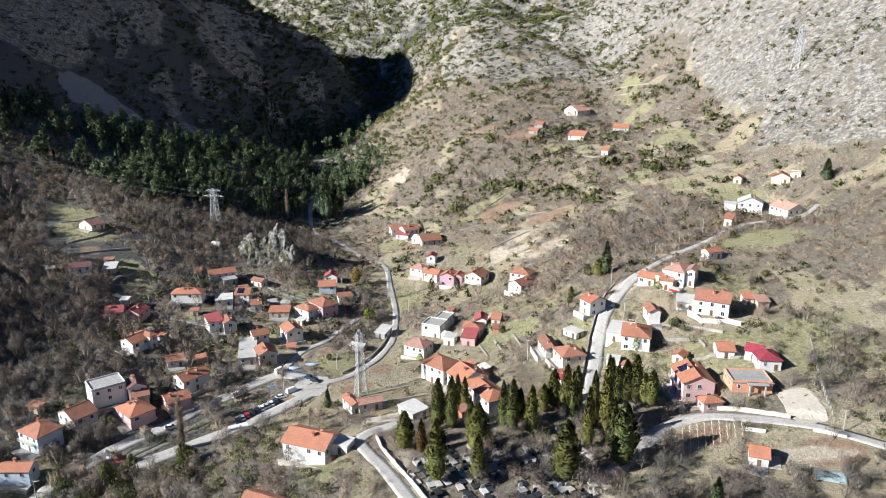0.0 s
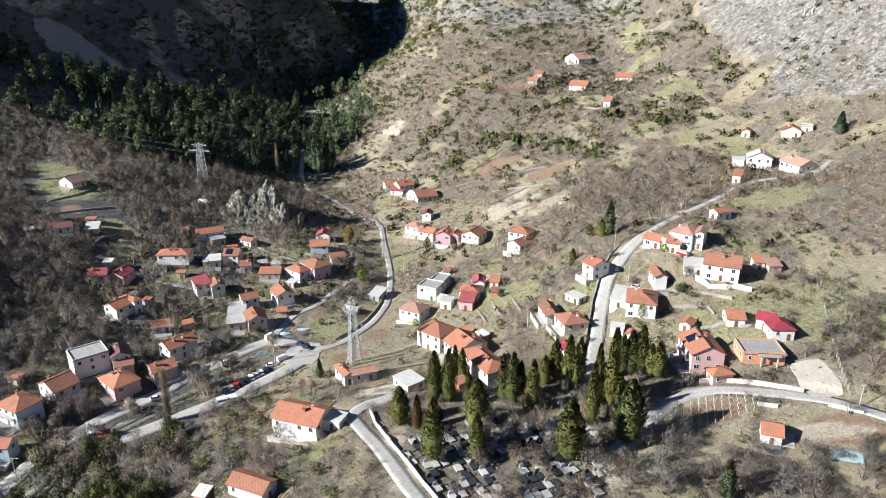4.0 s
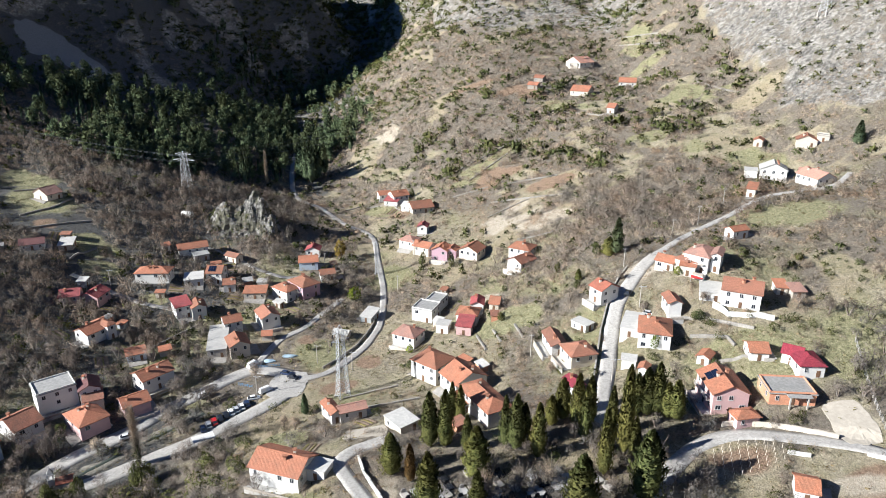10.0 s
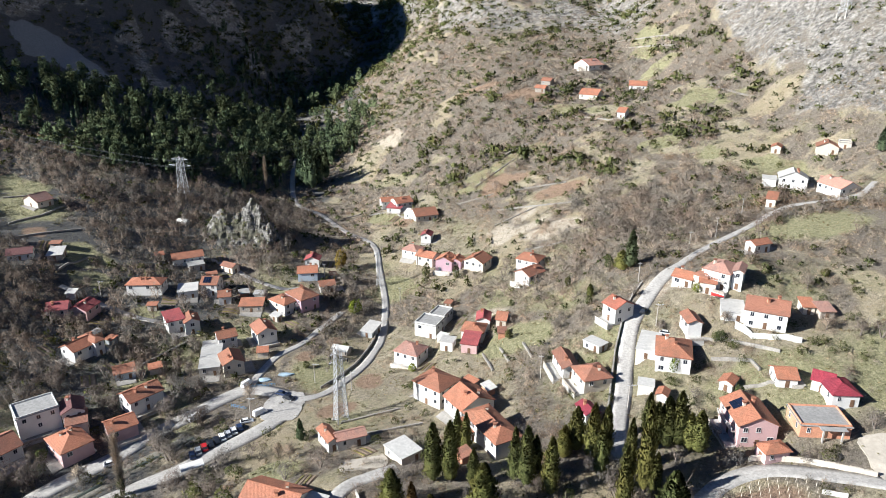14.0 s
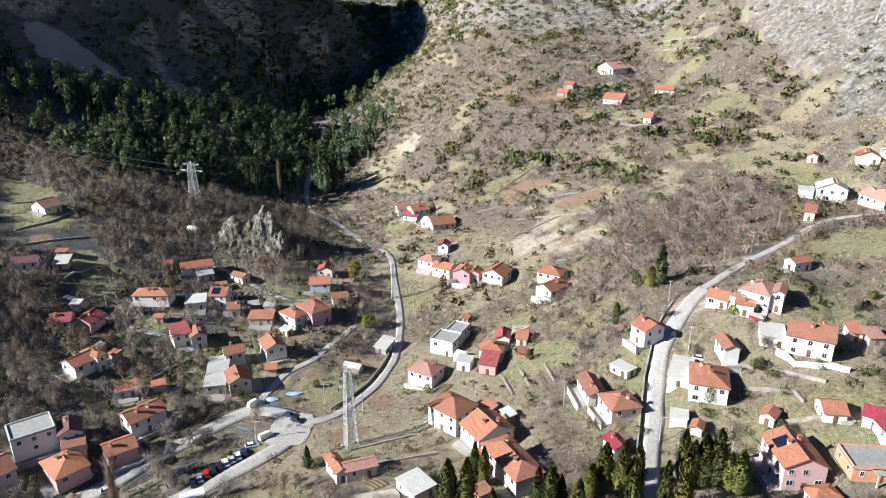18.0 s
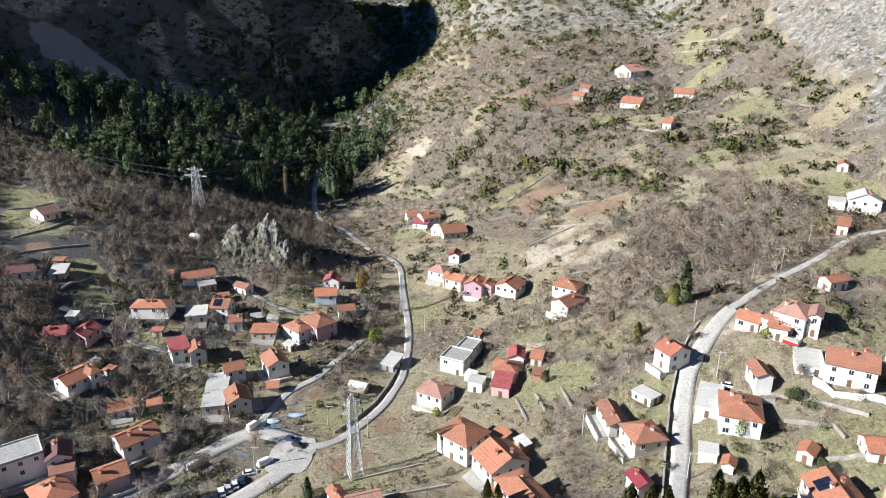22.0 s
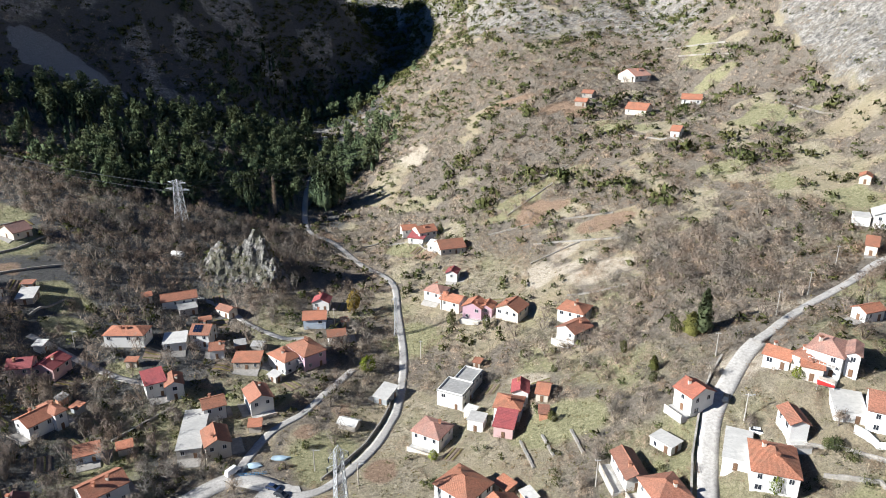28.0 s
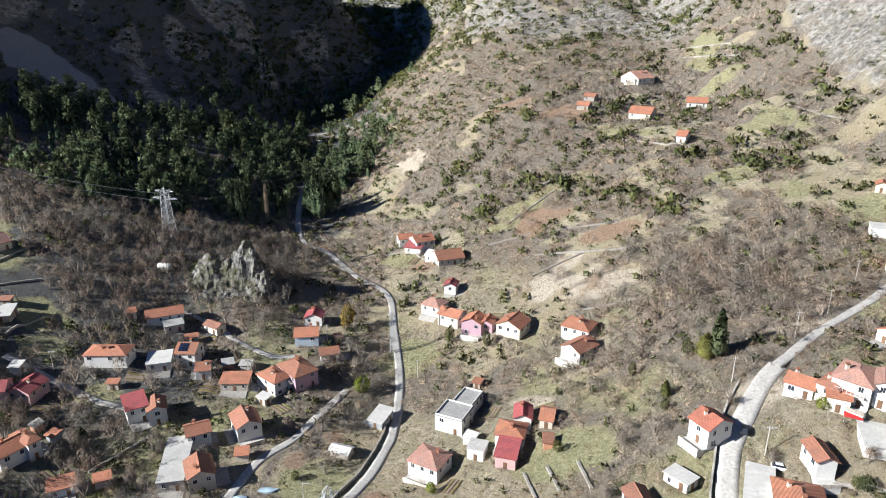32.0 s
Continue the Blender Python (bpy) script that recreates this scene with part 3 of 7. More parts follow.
plan("small house with brown hip roof in the upper cluster", "cream",
     (86.9, 255.8, -52.6, 5.0, 7.5, 3.8, "hip", "brown"))
plan("low outbuilding with orange roof", "cream",
     (86.3, 252.8, -23.4, 4.8, 7.0, 2.9, "shed", "orange"))
plan("long white house with large brown-orange tiled roof", "white",
     (98.1, 236.2, -25.8, 11.4, 10, 5.5, "gw", "brown"),
     (90.1, 241.6, -19.1, 6.5, 10, 2.8, "flat", "pale"))
plan("small white house with orange roof on the hill", "white",
     (111.7, 276.2, -68.9, 4.6, 6.8, 3.3, "gd", "orange"))
plan("small outbuilding with orange roof on the hill", "cream",
     (112.4, 240.8, -7.9, 3.3, 5.0, 2.6, "shed", "orange"))
plan("grey hut with weathered sheet roof", "stone",
     (116.3, 238.2, -0.6, 4.1, 5.0, 2.4, "shed", "pink"))
plan("pink house with solar panels on an orange gable roof", "pink",
     (78.8, 199.0, -90.2, 12.2, 9.6, 6.4, "gw", "orange"),
     (80.8, 188.7, -80.3, 4.2, 6.3, 2.8, "hip", "orange"), solar=True)
plan("small white hut with orange gable roof", "white",
     (80.6, 216.4, -39.4, 3.5, 4.4, 2.8, "gd", "orange"))
plan("small white flat-roofed outbuilding beside a lane", "white",
     (59.0, 220.2, -17.8, 4.2, 4.1, 2.8, "flat", "pale"))
plan("tiny white hut with orange roof", "white",
     (62.4, 215.7, -27.5, 2.7, 3.4, 2.4, "gd", "orange"))
plan("small white cottage with pale orange roof in the garden", "white",
     (93.8, 213.1, -7.4, 5.2, 6.6, 2.8, "gw", "orange"))
plan("white house with crimson metal roof", "white",
     (103.5, 203.9, -3.0, 6.7, 8.4, 3.3, "hip", "maroonred"),
     (102.0, 208.5, -33.5, 4.9, 5.7, 3.3, "gw", "maroonred"))
plan("unfinished brick house with flat grey concrete roof", "brick",
     (94.6, 195.4, -5.4, 11.9, 8.8, 3.3, "flat", "grey"), pillars=True)
plan("white two-storey house with pale flat roof on the hill", "white",
     (159.5, 352.0, -22.0, 11.5, 9.5, 5.0, "gd", "pale"),
     (150.5, 355.0, -22.0, 5.5, 7.0, 3.6, "flat", "pale"))
plan("white house with pinkish gable roofs on the hill", "white",
     (168.4, 330.7, 15.7, 10.0, 12.5, 4.3, "gd", "pink"),
     (169.1, 339.7, -30.0, 6.7, 8.1, 4.1, "gw", "pink"))
plan("stone house with orange roof high on the hill", "cream",
     (181.0, 367.0, -25.0, 9.0, 8.0, 3.8, "gd", "orange"),
     (188.0, 365.5, -25.0, 5.0, 6.0, 3.0, "flat", "grey"))
plan("small hut with orange roof below the cliff", "cream",
     (164.9, 382.4, -30.0, 4.2, 6, 3.3, "gd", "orange"))
plan("small unfinished hut by the upper road", "cream",
     (137.0, 322.4, -30.4, 3.5, 7.5, 3.7, "shed", "orange"))
plan("low white house with orange roof on the upper terraces", "white",
     (130.2, 510.6, -17.2, 10.8, 9.7, 3.3, "gw", "orange"))
plan("long low house with orange roof on the upper terraces", "cream",
     (97.9, 501.4, -30.0, 11.9, 12.0, 3.3, "gw", "orange"))
plan("white cottage with orange roof on the upper path", "white",
     (108.2, 458.4, -30.0, 4.5, 8.6, 3.7, "gw", "orange"))
plan("white house with pinkish roof on the upper terraces", "white",
     (104.9, 549.4, 30.0, 12.7, 15.2, 3.8, "gw", "pink"))
plan("pale stone house on the upper terraces", "cream",
     (100.9, 546.3, -30.0, 6.7, 9.5, 3.3, "flat", "pale"))
plan("small house with rust roof on the upper slope", "stone",
     (73.0, 526.0, -30.0, 6.5, 6, 2.8, "gw", "orange"))
plan("ruined house with rust roof on the upper slope", "stone",
     (67.6, 515.4, -28.4, 6.8, 6.1, 2.8, "gw", "orange"))
plan("house with faded brown-pink roof among terraced fields", "cream",
     (-195.4, 374.0, -30.0, 11.4, 7.9, 3.2, "gd", "brownpink"))
plan("white low house with dark roof among terraced fields", "white",
     (-179.7, 327.4, 20.8, 9.6, 7.0, 2.9, "gw", "maroon"))
plan("grey farm shed with flat sheet roof", "stone",
     (-167.8, 333.3, 13.5, 5.8, 7.5, 2.6, "shed", "pale"))
plan("small white house beside the gorge road", "white",
     (-88.1, 551.2, -24.6, 4.9, 6, 4.3, "flat", "pale"))
plan("roadside hut with orange roof", "white",
     (84.5, 163.1, -20.0, 4.6, 6.1, 2.9, "gw", "orange"))

# ---- the plan of the ground at 1 m: each house stands on a levelled pad ----
PX, PY = np.arange(-330, 331.0), np.arange(100, 721.0)
PLAN = sloped_ground(*np.meshgrid(PX, PY))
HELD, LEVELS = np.zeros(PLAN.shape), np.zeros(PLAN.shape)
for _, _, blocks, _ in HOUSES:
    for hx, hy, turn, w, d, *_ in blocks:
        i0, i1 = np.searchsorted(PX, (hx - 22, hx + 22))
        j0, j1 = np.searchsorted(PY, (hy - 22, hy + 22))
        c, s = math.cos(radians(turn)), math.sin(radians(turn))
        u, v = PX[None, i0:i1] - hx, PY[j0:j1, None] - hy
        u, v = np.abs(u * c + v * s) - w / 2, np.abs(v * c - u * s) - d / 2
        out = np.hypot(np.clip(u, 0, None), np.clip(v, 0, None))
        k = np.clip(1 - (out - 1.2) / 3.2, 0, 1) ** 2 + 1e-9
        level = float(bilinear(PLAN, hx, hy, -330, 100))
        HELD[j0:j1, i0:i1] += k
        LEVELS[j0:j1, i0:i1] += k * level
share = np.clip(HELD, 0, 1)
share *= np.clip((bilinear(ROAD_GAP, *np.meshgrid(PX, PY), RX[0], RY[0]) - 0.8) / 2.5, 0, 1)
FLAT = PLAN * (1 - share) + share * LEVELS / np.maximum(HELD, 1e-9)
PLAN = np.where(HELD > 1e-6, FLAT, PLAN)


def ground(x, y):
    x, y = np.asarray(x, float), np.asarray(y, float)
    inside = (x > -329) & (x < 329) & (y > 101) & (y < 719)
    return np.where(inside, bilinear(PLAN, x, y, -330, 100), sloped_ground(x, y))


def ground_at(x, y):
    return float(bilinear(PLAN, x, y, -330, 100))


# ---- building blocks ----
def mesh_from(name, verts, faces, material):
    me = bpy.data.meshes.new(name)
    me.from_pydata([tuple(v) for v in verts], [], faces)
    me.materials.append(material)
    me.update()
    return me


def mesh_arrays(name, verts, tris, material, normals=None):
    """A mesh from arrays of corners and triangles, and of soft normals where it is foliage."""
    me = bpy.data.meshes.new(name)
    me.vertices.add(len(verts))
    me.vertices.foreach_set("co", np.asarray(verts, np.float32).ravel())
    me.loops.add(tris.size)
    me.loops.foreach_set("vertex_index", np.asarray(tris, np.int32).ravel())
    me.polygons.add(len(tris))
    me.polygons.foreach_set("loop_start", np.arange(0, tris.size, tris.shape[1], dtype=np.int32))
    me.materials.append(material)
    me.update(calc_edges=True)
    if normals is not None:
        me.attributes.new("custom_normal", "FLOAT_VECTOR", "POINT").data.foreach_set("vector", np.asarray(normals, np.float32).ravel())
    return me


def outward(v, t, centre, up=0.3, wild=0.3, seed=0):
    """Foliage shaded as one soft mass: every leaf turned outwards from the crown's heart."""
    v, t = np.asarray(v, float), np.asarray(t)
    r = np.random.RandomState(seed)
    mid = v[t].mean(1) - centre
    d = mid / (np.linalg.norm(mid, axis=1)[:, None] + 1e-6) + np.array([0, 0, up]) + wild * r.randn(len(t), 3)
    d /= np.linalg.norm(d, axis=1)[:, None]
    a, b, c = v[t[:, 0]], v[t[:, 1]], v[t[:, 2]]
    back = (np.cross(b - a, c - a) * d).sum(1) < 0
    t = np.where(back[:, None], t[:, ::-1], t)
    n = np.zeros(v.shape)
    n[t.ravel()] = np.repeat(d, 3, axis=0)
    return v, t, n


def part(name, mesh, parent, label="", m=None):
    ob = new(name, mesh)
    ob.parent = parent
    if m is not None:
        ob.matrix_local = m
    if label:
        tagged(ob, label)
    return ob


def thing(name, x, y, z, label, category, group="", turn=0.0, mesh=None):
    ob = new(name, mesh)
    ob.matrix_world = pose(x, y, z, 0, 0, turn)
    return tagged(ob, label, category, group)


def box(lo, hi):
    v = [(x, y, z) for z in (lo[2], hi[2]) for x, y in ((lo[0], lo[1]), (hi[0], lo[1]), (hi[0], hi[1]), (lo[0], hi[1]))]
    return v, [(3, 2, 1, 0), (4, 5, 6, 7), (0, 1, 5, 4), (1, 2, 6, 5), (2, 3, 7, 6), (3, 0, 4, 7)]


def join(*pieces):
    verts, faces = [], []
    for v, f in pieces:
        o = len(verts)
        verts += list(v)
        faces += [tuple(i + o for i in q) for q in f]
    return verts, faces


def stick(a, b, r, sides=4, r2=None):
    """A rod from a to b."""
    a, b = Vector(a), Vector(b)
    r2 = r if r2 is None else r2
    q = (b - a).to_track_quat("Z", "Y")
    v = [tuple(p + q @ Vector((k * math.cos(2 * math.pi * i / sides), k * math.sin(2 * math.pi * i / sides), 0))) for p, k in ((a, r), (b, r2)) for i in range(sides)]
    f = [(i, (i + 1) % sides, sides + (i + 1) % sides, sides + i) for i in range(sides)]
    return v, f + [tuple(range(sides))[::-1], tuple(range(sides, 2 * sides))]


def slab(verts, faces, thick):
    """A sheet given thickness downwards, with closed edges."""
    n = len(verts)
    out = list(verts) + [(x, y, z - thick) for x, y, z in verts]
    fs = list(faces) + [tuple(i + n for i in reversed(f)) for f in faces]
    count = {}
    for f in faces:
        for a, b in zip(f, f[1:] + f[:1]):
            count[frozenset((a, b))] = count.get(frozenset((a, b)), 0) + 1
    for f in faces:
        for a, b in zip(f, f[1:] + f[:1]):
            if count[frozenset((a, b))] == 1:
                fs.append((b, a, a + n, b + n))
    return out, fs


# ---- the ground sheet ----
def spread(near0, near1, fine, lo, hi, grow=1.12):
    a = list(np.arange(near0, near1 + 0.01, fine))
    step, p = fine, near1
    while p < hi:
        step *= grow
        p += step
        a.append(p)
    step, p = fine, near0
    while p > lo:
        step *= grow
        p -= step
        a.insert(0, p)
    return np.array(a)


def patches(x, y, *spots):
    out = np.zeros(x.shape)
    wild = 5 + 9 * np.clip((y - 330) / 150, 0, 1)
    x, y = x + wild * fuzz(x, y, 14, 23, 4), y + wild * fuzz(x, y, 14, 27, 4)
    for cx, cy, rx, ry in spots:
        out = np.maximum(out, np.clip(2.2 * bell(x, y, cx, cy, rx, ry) - 0.5, 0, 1))
    return out


def scree(x, y):
    """A streak of pale broken stone down the shaded slope."""
    t = np.clip(((x + 285) * 55 + (y - 576) * -11) / (55 ** 2 + 11 ** 2), 0, 1)
    off = np.hypot(x + 285 - 55 * t, y - 576 + 11 * t) + 9 * fuzz(x, y, 16, 29, 4)
    return np.clip((22 - 15 * t - off) / 4, 0, 1)


def cover(x, y):
    """What lies on the ground: grass, tilled soil, pale bare earth, rock, each from 0 to 1."""
    grass = patches(x, y, (27, 266, 15, 12), (138, 293, 26, 15), (92, 218, 20, 9), (116, 205, 9, 14), (-104, 262, 10, 12), (-92, 250, 8, 8), (-44, 270, 12, 14), (-122, 308, 9, 6),
                    (-22, 345, 12, 14), (-160, 340, 14, 8), (150, 560, 12, 14), (147, 579, 15, 9), (142, 527, 15, 8), (151, 460, 17, 8), (168, 448, 11, 7)) * 0.95
    grass = np.maximum(grass, patches(x, y, (140, 528, 9, 7), (168, 450, 8, 7), (80, 487, 22, 9), (50, 452, 18, 9), (-195, 372, 20, 16), (-215, 392, 16, 12), (-30, 425, 16, 9),
                                      (-45, 205, 9, 7), (-36, 170, 10, 8), (30, 436, 12, 14), (160, 368, 14, 12), (-150, 326, 9, 6), (-60, 300, 5, 5), (118, 417, 11, 6), (81, 487, 12, 7), (141, 394, 10, 6), (158, 370, 13, 9), (14, 436, 9, 5), (26, 443, 9, 5), (38, 450, 9, 5), (50, 456, 9, 5)) * 0.9)
    grass = np.maximum(grass, 0.24 - 0.10 * np.clip((y - 300) / 60, 0, 1) + 0.14 * bell(x, y, -90, 270, 60, 90) + 0.16 * bell(x, y, 80, 220, 60, 50) + 0.75 * fuzz(x, y, 26, 21, 4) - 0.0012 * np.abs(y - 300))
    soil = patches(x, y, (-184, 350, 8, 6), (-25, 262, 7, 8), (-34, 240, 8, 7), (-20, 416, 12, 8), (104, 163, 10, 6), (75, 174, 9, 6), (-50, 282, 4, 5), (-40, 296, 4, 6), (-72, 446, 10, 7), (56, 516, 20, 8), (38, 426, 18, 10), (62, 400, 14, 8), (26, 549, 16, 8)) * 0.8
    pale = patches(x, y, (47, 363, 10, 6), (28, 381, 9, 6), (43, 388, 11, 6), (55, 362, 13, 8), (40, 374, 14, 6), (30, 372, 8, 8), (106, 183, 8, 9), (100, 163, 12, 4), (40, 152, 4, 7), (-9, 152, 5, 7), (-12, 174, 4, 9), (20, 300, 6, 6), (76, 265, 8, 9), (165, 322, 9, 4), (-34, 540, 9, 22), (96, 292, 12, 5)) * 0.62
    return grass, soil, pale, rockiness(x, y)


xs, ysg = spread(-300, 300, 2.0, -1500, 1600), spread(132, 560, 2.0, -700, 2400, 1.022)
gx, gy = np.meshgrid(xs, ysg)
gz = ground(gx, gy)
gz = gz + np.clip(np.hypot(np.clip(np.abs(gx) - 620, 0, None), np.clip(gy - 1240, 0, None)) * 0.25, 0, 260)
nx, ny = len(xs), len(ysg)
idx = np.arange(nx * ny).reshape(ny, nx)
quads = np.stack([idx[:-1, :-1], idx[:-1, 1:], idx[1:, 1:], idx[1:, :-1]], -1).reshape(-1, 4)
land = mesh_arrays("ground", np.stack([gx, gy, gz], -1).reshape(-1, 3), quads, HILLSIDE)
# Where litter lies, plus shade painted over the left bank and gorge wall
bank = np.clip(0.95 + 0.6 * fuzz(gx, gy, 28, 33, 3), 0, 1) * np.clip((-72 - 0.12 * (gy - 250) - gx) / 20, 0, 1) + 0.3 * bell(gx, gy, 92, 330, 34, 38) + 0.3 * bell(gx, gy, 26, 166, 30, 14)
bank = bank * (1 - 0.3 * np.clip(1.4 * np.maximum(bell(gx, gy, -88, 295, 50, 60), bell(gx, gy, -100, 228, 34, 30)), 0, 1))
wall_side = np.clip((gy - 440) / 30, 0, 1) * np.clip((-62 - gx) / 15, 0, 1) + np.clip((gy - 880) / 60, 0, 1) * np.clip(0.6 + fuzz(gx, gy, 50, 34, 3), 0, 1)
land.attributes.new("litter_shade", "FLOAT", "POINT").data.foreach_set("value", np.clip(np.maximum(bank, 1.3 * wall_side), 0, 1.3).ravel().astype(np.float32))
for name, values in zip(("grass", "soil", "pale", "rock"), cover(gx.ravel(), gy.ravel())):
    land.attributes.new(name, "FLOAT", "POINT").data.foreach_set("value", values.astype(np.float32))
land.attributes.new("scree", "FLOAT", "POINT").data.foreach_set("value", (1.2 * scree(gx, gy)).ravel().astype(np.float32))
land.polygons.foreach_set("use_smooth", np.ones(len(quads), bool))
tagged(new("ground", land), "steep winter hillside of dry grass, terraces and grey limestone", "ground", kind="structure")


def strip(name, label, line, half, material, lift=0.06, kerb=0.14):
    """A road laid along its line, with a slight camber and edges that go down into the ground."""
    p = line[:, :2]
    d = np.gradient(p, axis=0)
    d /= np.linalg.norm(d, axis=1)[:, None]
    side = np.column_stack([d[:, 1], -d[:, 0]])
    rnd = np.random.RandomState(len(name))
    cols = ((-1, -kerb * 4), (-1, lift), (-0.4, lift + 0.04), (0.4, lift + 0.04), (1, lift), (1, -kerb * 4))
    wob = [0.25 * np.convolve(rnd.rand(len(p) + 4) - 0.5, np.ones(5) / 2, "valid") for _ in range(2)]
    verts = np.stack([np.column_stack([p + side * (k * half + np.sign(k) * wob[k > 0] * (abs(k) == 1))[:, None], line[:, 2] + h]) for k, h in cols], 1)
    n, m = verts.shape[:2]
    i = np.arange(n * m).reshape(n, m)
    q = np.stack([i[:-1, :-1], i[:-1, 1:], i[1:, 1:], i[1:, :-1]], -1).reshape(-1, 4)[:, ::-1]
    tagged(new(name, mesh_arrays(name, verts.reshape(-1, 3), q, material)), label, "road", kind="structure")


LABELS = {"road_main": "bleached grey asphalt road through the village", "road_upper": "narrow pale road up the gorge", "road_parking": "pale asphalt service road with parking",
          "lane_cluster": "narrow concrete lane between houses", "lane_rock": "narrow lane below the rock", "lane_hill": "pale concrete lane climbing the hill", "lane_summit": "narrow dusty lane to the upper farmhouses",
          "road_bend": "grey asphalt road along the cemetery wall", "lane_lower": "concrete lane above the vineyard", "lane_left": "narrow footpath with a parapet"}
for name, (line, half) in ROADS.items():
    strip(name, LABELS[name], line, half, ASPHALT, 0.03)


def yard(name, label, cx, cy, rx, ry, material):
    rnd = np.random.RandomState(int(cx) % 99)
    n = 28
    pts = []
    for k in range(n):
        a = 2 * math.pi * k / n
        s = 1 / max(abs(math.cos(a)), abs(math.sin(a))) ** 0.6 * (0.95 + 0.1 * rnd.rand())
        pts.append((cx + rx * s * math.cos(a), cy + ry * s * math.sin(a)))
    rings = [[(cx + (px - cx) * f, cy + (py - cy) * f) for px, py in pts] for f in (1.0, 0.75, 0.5, 0.25)]
    v = [(x, y, ground_at(x, y) + 0.22) for r in rings for x, y in r] + [(cx, cy, ground_at(cx, cy) + 0.24)]
    f = [(r * n + k, r * n + (k + 1) % n, (r + 1) * n + (k + 1) % n, (r + 1) * n + k) for r in range(3) for k in range(n)] + [(3 * n + k, 3 * n + (k + 1) % n, 4 * n) for k in range(n)]
    v, f = slab(v, f, 0.5)
    tagged(new(name, mesh_from(name, v, f, material)), label, "yard", kind="structure")


yard("gravel_yard", "pale gravel yard below a fence", 106, 183.5, 5.2, 7.5, DUST)
yard("village_square", "bleached asphalt square where the roads meet", -51.5, 245, 6.6, 9.5, ASPHALT)
yard("paved_yard", "pale concrete yard at the end of the cemetery road", -20, 200.5, 6.5, 3.6, DUST)

# ---- shared small meshes ----
fv, ff = join(box((-0.6, -0.05, 0), (-0.5, 0.05, 1.4)), box((0.5, -0.05, 0), (0.6, 0.05, 1.4)), box((-0.5, -0.05, 1.3), (0.5, 0.05, 1.4)), box((-0.65, -0.14, -0.08), (0.65, 0.05, 0.0)), box((-0.03, -0.04, 0), (0.03, 0.04, 1.3)))
WINDOW = mesh_from("window_frame", fv, ff, FRAME)
PANE = mesh_from("pane", *box((-0.5, -0.015, 0.0), (0.5, 0.03, 1.3)), GLASS)
DOOR = mesh_from("door", *join(box((-0.5, -0.06, 0), (0.5, 0.04, 2.05)), box((-0.34, -0.09, 0.2), (0.34, -0.06, 0.9)), box((-0.34, -0.09, 1.1), (0.34, -0.06, 1.9))), WOOD)
CAP = mesh_from("chimney_cap", *join(box((-0.45, -0.45, 0.0), (0.45, 0.45, 0.12)), box((-0.3, -0.3, 0.12), (0.3, 0.3, 0.3)), box((-0.5, -0.5, 0.3), (0.5, 0.5, 0.38))), ROOFS["orange"])
PANEL = mesh_from("solar_panel", *box((-0.5, -0.85, 0), (0.5, 0.85, 0.06)), SOLAR)
FOOTPRINTS = []
house_count = 0


